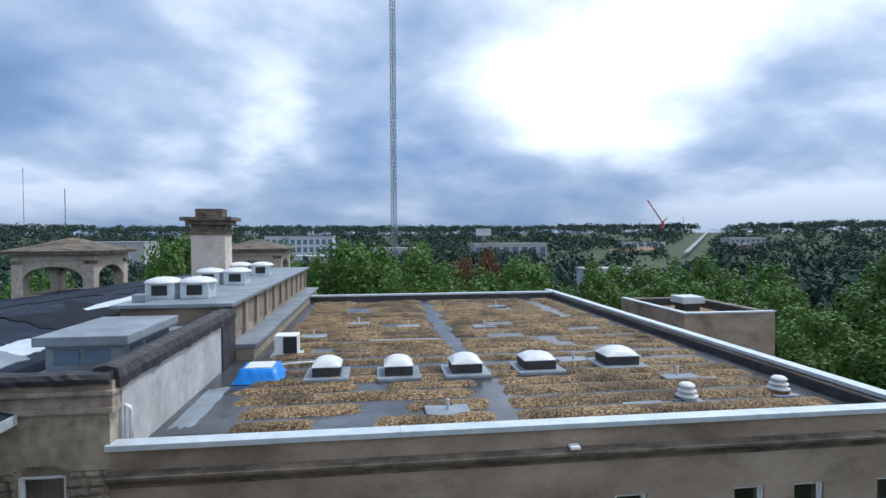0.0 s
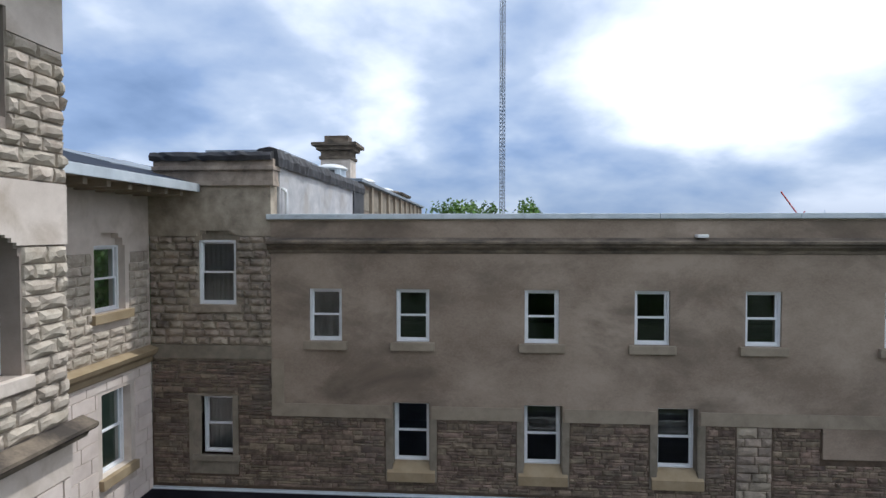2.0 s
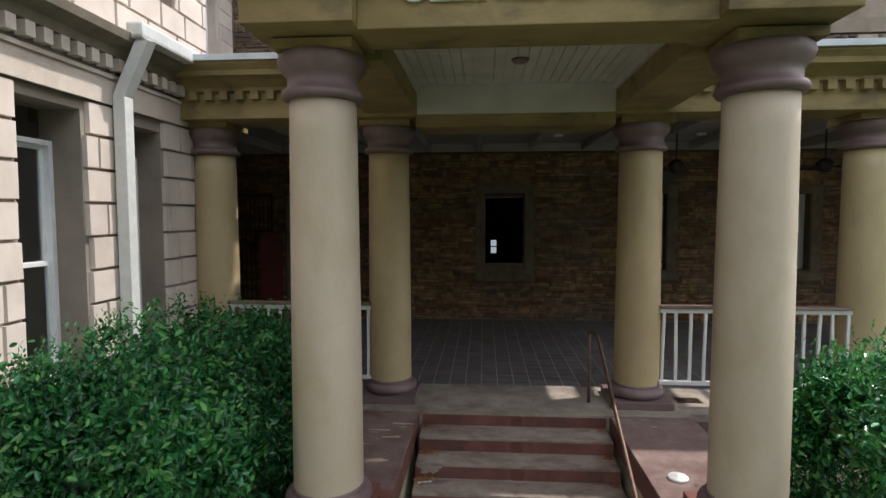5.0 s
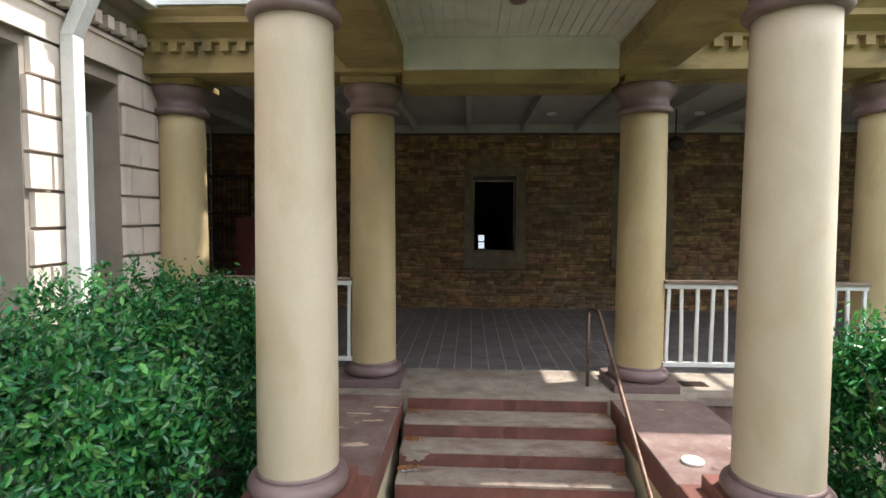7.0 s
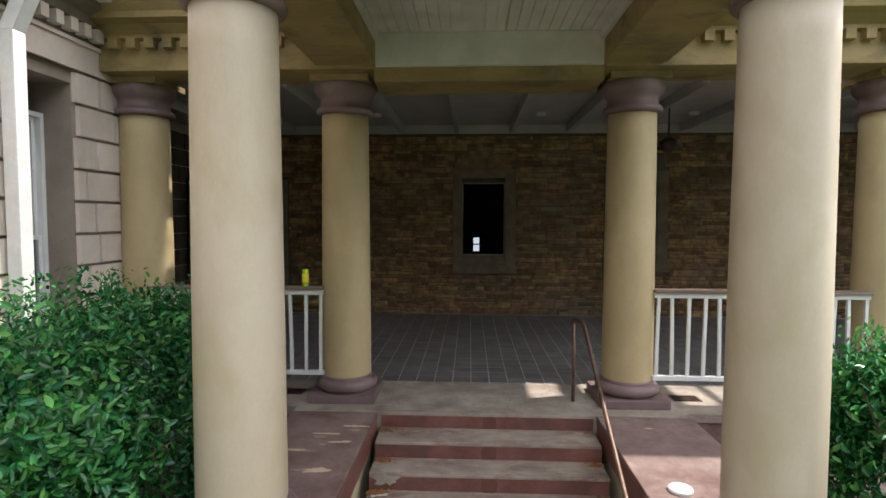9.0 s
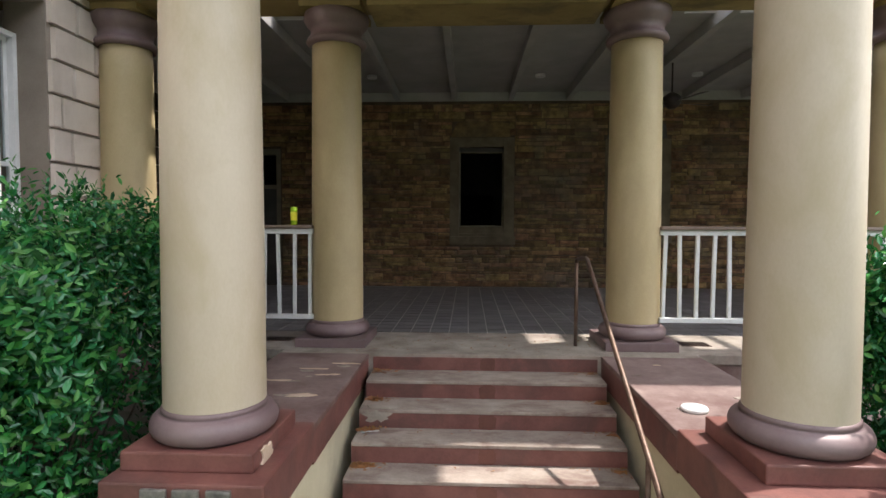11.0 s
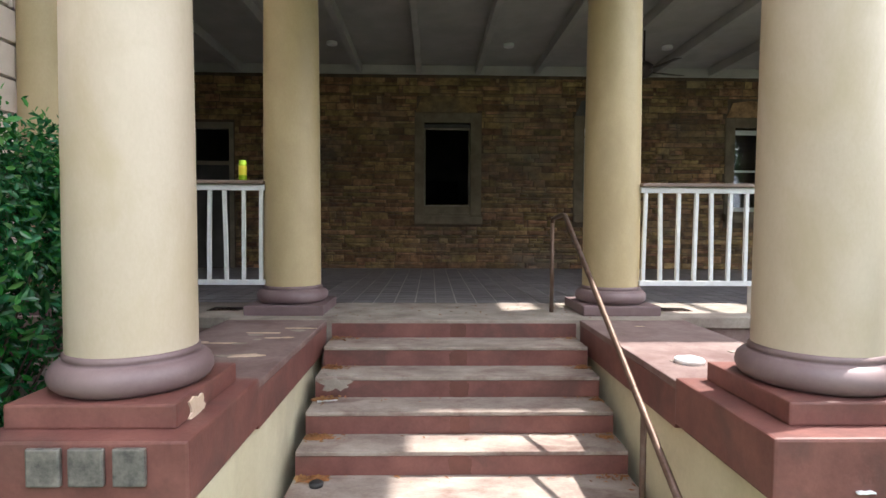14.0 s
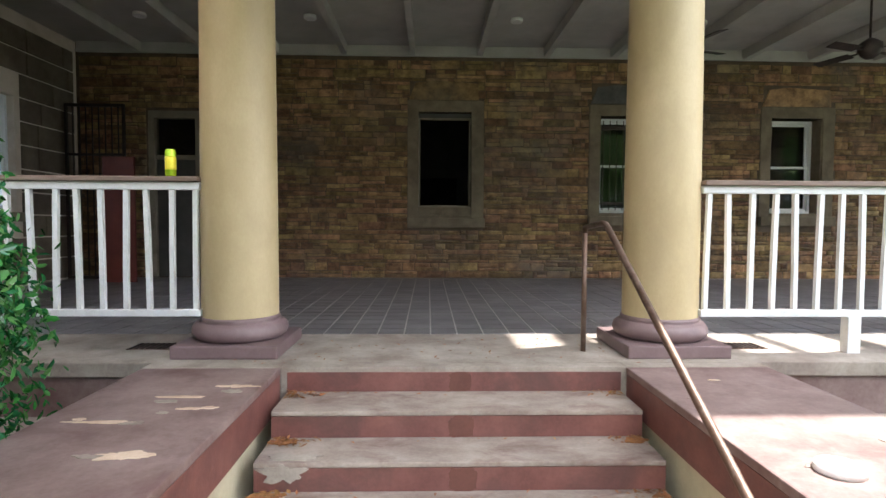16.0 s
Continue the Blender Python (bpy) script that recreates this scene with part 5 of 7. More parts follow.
def glyph(ch):
    """A roman capital of height 1 as convex outlines."""
    if ch == "L":
        return [rect(0.14, 0.30, 0.04, 0.97), rect(0.02, 0.42, 0.96, 1.0), rect(0.02, 0.70, 0.0, 0.055), [(0.48, 0.05), (0.70, 0.05), (0.76, 0.24)]]
    if ch == "E":
        return [rect(0.14, 0.30, 0.04, 0.97), rect(0.02, 0.70, 0.945, 1.0), rect(0.02, 0.70, 0.0, 0.055), rect(0.29, 0.56, 0.49, 0.535), [(0.50, 0.50), (0.585, 0.40), (0.585, 0.63), (0.50, 0.53)],
                [(0.48, 0.05), (0.70, 0.05), (0.77, 0.25)], [(0.50, 0.95), (0.72, 0.78), (0.70, 0.95)]]
    if ch == "N":
        return [rect(0.13, 0.185, 0.03, 0.95), rect(0.80, 0.855, 0.1, 0.97), [(0.0, 1.0), (0.20, 1.0), (0.86, 0.0), (0.74, 0.0), (0.10, 0.93)], rect(0.0, 0.32, 0.0, 0.04), rect(0.67, 0.98, 0.96, 1.0)]
    if ch == "A":
        return [[(0.08, 0.02), (0.145, 0.02), (0.47, 0.93), (0.43, 0.99)], [(0.66, 0.02), (0.85, 0.02), (0.52, 1.05), (0.44, 0.98), (0.42, 0.86)], rect(0.22, 0.66, 0.32, 0.375), rect(0.0, 0.27, 0.0, 0.04), rect(0.57, 0.97, 0.0, 0.04)]
    if ch == "T":
        return [rect(0.41, 0.57, 0.03, 0.97), rect(0.0, 0.98, 0.945, 1.0), rect(0.28, 0.70, 0.0, 0.04), [(0.0, 0.95), (-0.03, 0.74), (0.20, 0.95)], [(0.98, 0.95), (1.01, 0.74), (0.78, 0.95)]]
    if ch == "S":
        pts = [(0.56, 0.84), (0.50, 0.93), (0.38, 0.975), (0.24, 0.95), (0.13, 0.86), (0.11, 0.74), (0.17, 0.63), (0.30, 0.54), (0.44, 0.45), (0.54, 0.35), (0.55, 0.21), (0.48, 0.09), (0.35, 0.03), (0.20, 0.04), (0.10, 0.12), (0.06, 0.22)]
        return ribbon(pts, [0.04, 0.045, 0.05, 0.06, 0.09, 0.12, 0.15, 0.17, 0.17, 0.15, 0.12, 0.08, 0.055, 0.05, 0.045, 0.04]) + [rect(0.54, 0.59, 0.72, 0.97), rect(0.03, 0.08, 0.02, 0.28)]
    arc = round_stroke(48, 318 if ch == "C" else 325, 0.52, 0.17, 0.055)
    if ch == "C":
        return arc + [[(0.80, 0.84), (0.88, 0.68), (0.90, 0.95)], [(0.80, 0.20), (0.86, 0.12), (0.93, 0.26)]]
    return arc + [[(0.80, 0.84), (0.88, 0.66), (0.90, 0.95)], rect(0.74, 0.88, 0.07, 0.42), rect(0.62, 1.0, 0.40, 0.44)]


sign = thing("name_letters", "white raised roman capital letters on the olive beam", "lettering", (0, -2.86, 5.18))
for ch, x0, x1, tall in (("G", 110, 256, 0.243), ("L", 247, 346, 0.205), ("E", 340, 440, 0.205), ("N", 443, 574, 0.205), ("C", 568, 720, 0.243), ("A", 700, 820, 0.205), ("S", 806, 914, 0.205), ("T", 908, 1041, 0.205), ("L", 1043, 1142, 0.205), ("E", 1137, 1242, 0.205)):
    shapes = glyph(ch)
    lo, hi = min(p[0] for q in shapes for p in q), max(p[0] for q in shapes for p in q)
    xa, wide = -0.955 + (x0 - 110) * 0.001606, (x1 - x0) * 0.001606
    bm = bmesh.new()
    for k, q in enumerate(shapes):
        prism(bm, [(xa + (p[0] - lo) / (hi - lo) * wide, 5.165 + p[1] * tall) for p in q], -2.888 - (k % 5) * 0.0006, -2.861)
    part("letter", bm, LETTER, sign)

# house number, shown as plain bars
plate = thing("number_bars", "tarnished metal bars fixed to the oxblood pedestal", "number bars", (-1.55, -2.87, 1.15))
for x0, x1 in ((-1.775, -1.645), (-1.615, -1.48), (-1.445, -1.32)):
    part("bar", boxes((x0, x1, -2.893, -2.869, 1.145, 1.295), bevel=0.008), PEWTER, plate)

# ---- gutter of the tower ----
pipe = thing("downpipe", "white square metal downpipe on the tower wall", "downpipe", (-4.0, -1.0, 3.0))
part("pipe", boxes((XT + 0.04, XT + 0.17, -1.20, -1.06, 0.2, 4.95), bevel=0.01), WORN_WHITE, pipe)
bm = bmesh.new()
prism(bm, [(XT + 0.04, 4.95), (XT + 0.17, 4.95), (XT + 0.44, 5.50), (XT + 0.30, 5.50)], -1.20, -1.06)
part("elbow", bm, WORN_WHITE, pipe)
part("gutter", boxes((XT + 0.24, XT + 0.42, -1.25, 1.1, 5.52, 5.68), bevel=0.03), WORN_WHITE, pipe, "white eaves gutter")

# ---- things on the flat roof ----
def dome_light(x, y, w, broken=False):
    s = thing("roof_dome_light", "frosted white dome skylight on a black curb%s" % (", cracked on top" if broken else ""), "skylight", (x, y, 11.98), group="dome skylights on the gravel roof", local=True)
    curb = part("curb", boxes((-w / 2, w / 2, -0.55, 0.55, 0, 0.44), bevel=0.02), BLACK_FELT, s)
    part("flashing", boxes((-w / 2 - 0.28, w / 2 + 0.28, -0.85, 0.85, 0.0, 0.14), bevel=0.05), SILVER_ROOF, s)
    part("rim", boxes((-w / 2 - 0.03, w / 2 + 0.03, -0.58, 0.58, 0.44, 0.47), bevel=0.012), METAL_CAP, curb)

    def bulge(px, py):
        u, v = px / (w / 2 + 0.01), py / 0.57
        return 0.47 + 0.27 * (max(0, 1 - u ** 2) * max(0, 1 - v ** 2)) ** 0.6 * (0.75 + (0.25 * noise.noise(Vector((px * 5, py * 5, x))) if broken else 0.25))
    n = 14
    bm = grid_sheet([(-1 + 2 * i / n) * (w / 2 + 0.01) for i in range(n + 1)], [(-1 + 2 * i / n) * 0.57 for i in range(n + 1)], bulge)
    part("dome", bm, DOME, s, "frosted white dome", smooth=True)


for x, y, w, b in ((0.66, 12.95, 0.92, False), (3.05, 12.75, 0.92, False), (5.36, 12.75, 1.02, False), (7.95, 12.9, 1.12, True), (11.05, 13.1, 1.2, False)):
    dome_light(x, y, w, b)


def mushroom_vent(x, y):
    v = thing("roof_vent", "white stacked metal turbine vent on the gravel roof", "vent", (x, y, 11.98), group="roof vents", local=True)
    part("flashing", boxes((-0.4, 0.4, -0.4, 0.4, 0, 0.03)), SILVER_ROOF, v)
    part("stem", lathe([(0.16, 0.0), (0.14, 0.14), (0.13, 0.45)], 20), WORN_WHITE, v, smooth=True)
    for k in range(3):
        z = 0.13 + k * 0.14
        part("hood", lathe([(0.15, z), (0.31 - k * 0.04, z + 0.01), (0.31 - k * 0.04, z + 0.04), (0.15, z + 0.11)], 24), WORN_WHITE, v, smooth=True)


mushroom_vent(11.17, 8.75)
mushroom_vent(14.3, 9.05)
for x, y in ((1.4, 24.0), (4.0, 22.5), (7.9, 22.0), (9.7, 13.9), (4.2, 8.6), (12.3, 11.2), (10.3, 30.0), (-0.6, 20.3)):
    v = thing("plumbing_vent", "short grey plumbing vent pipe on the roof", "vent pipe", (x, y, 11.98), group="plumbing vents", local=True)
    part("pipe", lathe([(0.07, 0), (0.05, 0.05), (0.05, 0.36), (0.06, 0.38)], 12), METAL_CAP, v, smooth=True)
    part("flashing", boxes((-0.6, 0.6, -0.45, 0.45, 0, 0.10), bevel=0.03), SILVER_ROOF, v)
# drainage gap in the gravel and a loose pipe
hose = thing("loose_pipe", "long thin white pipe lying on the gravel", "pipe", (-0.3, 14.2, 12.1))
part("pipe", tube([(-1.6, 14.3, 12.12), (-0.6, 14.6, 12.12), (0.6, 14.7, 12.13)], 0.03, 8), PLASTIC_WHITE, hose, smooth=True)

unit = thing("condenser_unit", "white cased air conditioning condenser with dark grille", "air conditioner", (-1.25, 16.7, 11.98), local=True)
casing = part("casing", boxes((-0.45, 0.45, -0.4, 0.4, 0.08, 0.85), bevel=0.03), PLASTIC_WHITE, unit)
part("grille", boxes((-0.10, 0.43, -0.425, -0.395, 0.14, 0.8), bevel=0.01), BLACK, casing, "dark louvred grille")
part("skid", boxes((-0.6, 0.6, -0.5, 0.5, 0.0, 0.08), bevel=0.01), METAL_CAP, unit)

tarp_box = thing("tarped_skylight", "square skylight wrapped in a bright blue tarp", "skylight", (-1.55, 13.0, 11.98), local=True)
part("curb", boxes((-0.5, 0.5, -0.5, 0.5, 0, 0.42), bevel=0.03), WORN_WHITE, tarp_box)
bm = bmesh.new()
ring = []
for k, (s, z) in enumerate(((0.46, 0.47), (0.58, 0.44), (0.64, 0.25), (0.78, 0.02))):
    pts = []
    for i in range(32):
        a = 2 * math.pi * i / 32
        q = max(abs(math.cos(a)), abs(math.sin(a)))
        r = s / q * (1 + 0.07 * noise.noise(Vector((math.cos(a) * 3, math.sin(a) * 3, k * 1.7))))
        pts.append(bm.verts.new((r * math.cos(a), r * math.sin(a), max(0.02, z + 0.05 * noise.noise(Vector((a * 2, k, 5)))))))
    ring.append(pts)
for a, b in zip(ring, ring[1:]):
    for i in range(32):
        bm.faces.new((a[i], a[(i + 1) % 32], b[(i + 1) % 32], b[i]))
part("tarp", bm, TARP, tarp_box, "crumpled bright blue tarp", smooth=True)
part("lid", boxes((-0.44, 0.44, -0.44, 0.44, 0.42, 0.5), bevel=0.03), DOME, tarp_box)

# stair hood, lantern roof and chimney behind the whitewashed wall
hood = thing("stair_hood", "grey metal covered roof hatch with small windows", "roof hatch", (-5.2, 10, 13.4))
hull = part("body", boxes((-5.75, -3.95, 8.5, 11.6, 13.4, 14.12), bevel=0.02), SILVER_ROOF, hood)
part("lid", boxes((-5.95, -3.75, 8.3, 11.8, 14.12, 14.36), bevel=0.03), SILVER_ROOF, hood)
for x in (-5.55, -4.85):
    part("window", boxes((x, x + 0.6, 8.47, 8.52, 13.65, 14.0), bevel=0.01), FAR_BLUE, hull)
for y in (8.9, 9.9, 10.8):
    part("window", boxes((-3.96, -3.92, y, y + 0.7, 13.65, 14.0), bevel=0.01), FAR_BLUE, hull)
lantern = thing("roof_lantern", "long raised clerestory with a silver coated flat top", "clerestory", (-4.3, 26, 12.0), kind="structure")
part("body", boxes((-7.2, -3.30, 15.9, 39.5, 11.9, 14.12)), STUCCO, lantern)
part("roof", boxes((-7.4, -3.05, 15.5, 39.8, 14.12, 14.26), bevel=0.02), SILVER_ROOF, lantern)
for i in range(10):
    part("louvre", boxes((-3.31, -3.26, 16.6 + i * 2.25, 17.9 + i * 2.25, 13.0, 13.9), bevel=0.01), STONE_TRIM, lantern)
    part("pier", boxes((-3.30, -3.16, 18.1 + i * 2.25, 18.5 + i * 2.25, 12.8, 14.1)), STUCCO_TRIM, lantern)
part("ledge", boxes((-3.4, -2.3, 15.9, 39.5, 12.45, 12.62), bevel=0.02), SILVER_ROOF, lantern)
part("low_wall", boxes((-3.3, -2.4, 15.95, 39.5, 11.9, 12.45)), STUCCO_TRIM, lantern)
for k in range(3):
    for x in (-6.35, -5.0):
        y = 17.9 + k * 6.5
        d = thing("lantern_dome", "white dome skylight on a grey metal box", "skylight", (x, y, 14.26), group="domes on the clerestory", local=True)
        part("box", boxes((-0.55, 0.55, -0.55, 0.55, 0, 0.62), bevel=0.02), METAL_CAP, d)
        part("vent_panel", boxes((-0.3, 0.3, -0.57, -0.545, 0.15, 0.55)), BLACK, d)
        part("dome", lathe([(0.75 * math.cos(a), 0.62 + 0.26 * math.sin(a)) for a in (0.0, 0.25, 0.5, 0.8, 1.1, 1.4, 1.55)], 24), DOME, d, smooth=True)
small = thing("roof_block", "small grey vent block on the roof", "vent", (-6.7, 16.5, 14.26), local=True)
part("body", boxes((-0.25, 0.25, -0.25, 0.25, 0, 0.3), bevel=0.02), SILVER_ROOF, small)

chim = thing("chimney", "tall pale rendered chimney with a moulded stone cap", "chimney", (-7.5, 30, 12))
CX = -7.85
part("shaft", boxes((CX - 1, CX + 1, 29.2, 30.8, 12.0, 17.0)), PALE_TRIM, chim)
top = part("cap", boxes((CX - 1.1, CX + 1.1, 29.1, 30.9, 16.9, 17.1), (CX - 1, CX + 1, 29.2, 30.8, 17.1, 17.5), (CX - 1.25, CX + 1.25, 28.95, 31.05, 17.5, 17.75), (CX - 1.5, CX + 1.5, 28.7, 31.3, 17.75, 17.98), (CX - 0.8, CX + 0.8, 29.4, 30.6, 17.98, 18.5), bevel=0.03), DIRTY, chim, "weathered stone cap")


def pavilion(x, y, w, z0, z1):
    p = thing("roof_pavilion", "open arched stone belvedere with a low tiled roof", "belvedere", (x, y, z0), group="belvederes", local=True)
    h = z1 - z0
    for sx in (-1, 1):
        for sy in (-1, 1):
            part("pier", boxes((sx * w / 2 - 0.35, sx * w / 2 + 0.35, sy * w / 2 - 0.35, sy * w / 2 + 0.35, 0, h * 0.72), bevel=0.03), GRANITE, p)
    for k in range(4):
        bm = bmesh.new()
        a0 = w / 2 - 0.35
        arch = [(-a0, h * 0.42)] + [(-a0 * math.cos(math.pi * i / 12), h * 0.42 + h * 0.26 * math.sin(math.pi * i / 12)) for i in range(13)] + [(a0, h * 0.42), (a0, h * 0.8), (-a0, h * 0.8)]
        prism(bm, arch[1:], -w / 2 - 0.30, -w / 2 + 0.30, pose(0, 0, 0, 0, 0, 90 * k))
        part("arch", bm, GRANITE, p)
        part("parapet", boxes((-a0, a0, -w / 2 - 0.2, -w / 2 + 0.2, 0, h * 0.1), m=pose(0, 0, 0, 0, 0, 90 * k)), GRANITE, p)
    part("frieze", boxes((-w / 2 - 0.37, w / 2 + 0.37, -w / 2 - 0.37, w / 2 + 0.37, h * 0.8, h * 0.93)), GRANITE, p)
    part("eave", boxes((-w / 2 - 0.8, w / 2 + 0.8, -w / 2 - 0.8, w / 2 + 0.8, h * 0.93, h * 0.98), bevel=0.03), DIRTY, p)
    bm = lathe([((w / 2 + 0.85) * 1.414, h * 0.98), ((w / 2 + 0.85) * 1.414, h * 1.0), ((w / 2) * 0.95, h * 1.13), (0.5, h * 1.25), (0.02, h * 1.27)], 4)
    bmesh.ops.rotate(bm, verts=bm.verts, matrix=Matrix.Rotation(radians(45), 3, "Z"))
    part("roof", bm, DIRTY, p, "low pitched tile roof")


pavilion(-18.5, 35.0, 4.3, 12.7, 15.9)
pavilion(-8.4, 46.0, 4.4, 12.6, 15.7)

annex = thing("annex_block", "lower rendered stair block with a black felt parapet", "building", (24, 28, 0))
part("wall", boxes((21.0, 27.0, 25.3, 25.6, 0, 11.9), (21.0, 21.3, 25.6, 34.0, 0, 11.9), (26.7, 27.0, 25.6, 34, 0, 11.9), (21.3, 26.7, 33.7, 34, 0, 11.9)), STUCCO, annex)
part("roof", boxes((21.3, 26.7, 25.6, 33.7, 11.2, 11.35)), GRAVEL, annex)
part("parapet", boxes((21.29, 21.6, 25.6, 33.7, 11.35, 11.88), (26.4, 26.71, 25.6, 33.7, 11.35, 11.88), (21.6, 26.4, 33.4, 33.72, 11.35, 11.88)), BLACK_FELT, annex)
part("coping", boxes((20.95, 27.05, 25.25, 25.65, 11.9, 11.98), (20.95, 21.35, 25.65, 34, 11.9, 11.98)), METAL_CAP, annex)
fan_box = thing("roof_fan", "square grey rooftop exhaust fan", "fan", (24.6, 31.0, 11.35), local=True)
part("curb", boxes((-0.6, 0.6, -0.6, 0.6, 0, 0.5)), BLACK_FELT, fan_box)
part("hood", boxes((-0.85, 0.85, -0.85, 0.85, 0.5, 1.0), bevel=0.08), METAL_CAP, fan_box)
lamp = thing("wall_spotlight", "small white spotlight on the stucco parapet", "spotlight", (6.75, W - 0.05, 11.96), local=True)
part("body", boxes((-0.12, 0.12, -0.22, 0.0, -0.05, 0.03), bevel=0.02), PLASTIC_WHITE, lamp)

# ---- things on the porch ----
def ceiling_fan(x, y):
    f = thing("ceiling_fan", "black four-bladed ceiling fan under the porch ceiling", "ceiling fan", (x, y, 4.55), group="porch ceiling fans", local=True)
    part("rod", lathe([(0.06, 0.79), (0.06, 0.74), (0.014, 0.72), (0.014, 0.14)], 14), DARK_IRON, f, smooth=True)
    motor = part("motor", lathe([(0.05, -0.10), (0.10, -0.06), (0.14, 0.0), (0.14, 0.08), (0.08, 0.13), (0.03, 0.16)], 24), DARK_IRON, f, smooth=True)
    for k in range(4):
        m = pose(0, 0, 0.0, 0, 0, 18 + 90 * k) @ pose(0, 0, 0, 12, 0, 0)
        bm = boxes((0.12, 0.26, -0.02, 0.02, -0.004, 0.004), (0.24, 0.72, -0.07, 0.07, -0.004, 0.004), m=m)
        part("blade", bm, DARK_IRON, motor)


for x in (3.05, 5.58, 8.2):
    ceiling_fan(x, 3.5)
for x in (-4.45, -1.95, 1.13, 3.93, 6.9):
    d = thing("downlight", "round white recessed ceiling light, unlit", "ceiling light", (x, 4.72, 5.30), group="porch downlights", local=True)
    part("ring", lathe([(0.05, 0.0), (0.085, -0.012), (0.095, 0.0), (0.09, 0.04)], 20), PLASTIC_WHITE, d, smooth=True)
soffit = thing("soffit_lamp", "round brown lamp base on the portico ceiling", "ceiling light", (-0.01, -1.0, 5.285), local=True)
part("base", lathe([(0.02, -0.05), (0.075, -0.03), (0.09, 0.0)], 20), PURPLE_PAINT, soffit, smooth=True)
can = thing("drink_can", "tall lime green and yellow drink can on the top rail", "can", (-2.05, 0.41, 2.59), local=True)
tin = part("body", lathe([(0.026, 0.0), (0.033, 0.008), (0.033, 0.145), (0.029, 0.158), (0.029, 0.162)], 24), CAN_GREEN, can, smooth=True)
part("print", lathe([(0.0335, 0.04), (0.0338, 0.05), (0.0338, 0.11), (0.0335, 0.12)], 24), CAN_YELLOW, tin, "yellow printed band", smooth=True)
lid = thing("plastic_lid", "round white plastic lid lying on the side wall", "lid", (1.425, -1.575, 1.298), local=True)
can.scale = (1.15, 1.15, 1.2)
part("lid", lathe([(0.09, 0.0), (0.092, 0.02), (0.085, 0.03), (0.03, 0.04), (0.028, 0.045)], 32), PLASTIC_WHITE, lid, smooth=True)
drain = thing("floor_drain", "rusty metal grille set in the porch edge", "drain", (2.3, 0.62, 1.30), group="porch edge grilles", local=True)
part("frame", boxes((-0.16, 0.16, -0.1, 0.1, 0, 0.005)), IRON, drain)
for k in range(7):
    part("slat", boxes((-0.14 + k * 0.042, -0.12 + k * 0.042, -0.09, 0.09, 0.005, 0.012)), DARK_IRON, drain)
copy_thing(drain, pose(-2.3, 0.62, 1.30))
cup = thing("bottle_cap", "small black plastic cap lying on a step", "cap", (-0.95, -1.52, 0.4875), local=True)
part("cap", lathe([(0.045, 0), (0.047, 0.02), (0.035, 0.028)], 20), BLACK, cup, smooth=True)

scrap = thing("paper_scrap", "crumpled white paper scrap lying on a step", "paper", (-1.0, -0.85, 0.8125), local=True)
bm = grid_sheet([-0.08 + i * 0.02 for i in range(9)], [-0.02 + i * 0.01 for i in range(5)], lambda x, y: 0.014 + 0.012 * noise.noise(Vector((x * 30, y * 40, 1))))
bmesh.ops.solidify(bm, geom=bm.faces[:], thickness=0.002)
bmesh.ops.rotate(bm, verts=bm.verts, matrix=Matrix.Rotation(0.3, 3, "Z"))
part("sheet", bm, PLASTIC_WHITE, scrap)

# worn-through patches of paint, flush on the blocks and treads
def patch(name, cx, cy, r, z, material, seed, squash=0.6, wall=None, square=False):
    rg = random.Random(seed)
    bm = bmesh.new()
    ring = []
    n = 36
    for i in range(n):
        a = 2 * math.pi * i / n
        v = Vector((math.cos(a) * 1.6, math.sin(a) * 1.6, seed * 3.7))
        q = r * (0.85 + 0.55 * noise.noise(v) + 0.3 * noise.noise(v * 3.1) + rg.uniform(-0.05, 0.05))
        px, py = math.cos(a), math.sin(a)
        if square:
            px, py = math.copysign(abs(px) ** 0.4, px), math.copysign(abs(py) ** 0.4, py)
            q = r * (1 + 0.18 * noise.noise(v * 2))
        ring.append((cx + q * px, cy + q * squash * py))
    if wall is None:
        top = [bm.verts.new((x, y, z + 0.003)) for x, y in ring]
        foot = [bm.verts.new((x, y, z - 0.004)) for x, y in ring]
    else:
        top = [bm.verts.new(wall @ Vector((x, -0.010, y))) for x, y in ring]
        foot = [bm.verts.new(wall @ Vector((x, 0.004, y))) for x, y in ring]
    bm.faces.new(top)
    for i in range(n):
        bm.faces.new((top[i], foot[i], foot[(i + 1) % n], top[(i + 1) % n]))
    bmesh.ops.recalc_face_normals(bm, faces=bm.faces[:])
    structure(name, bm, material, "bare patch where the paint has worn off")


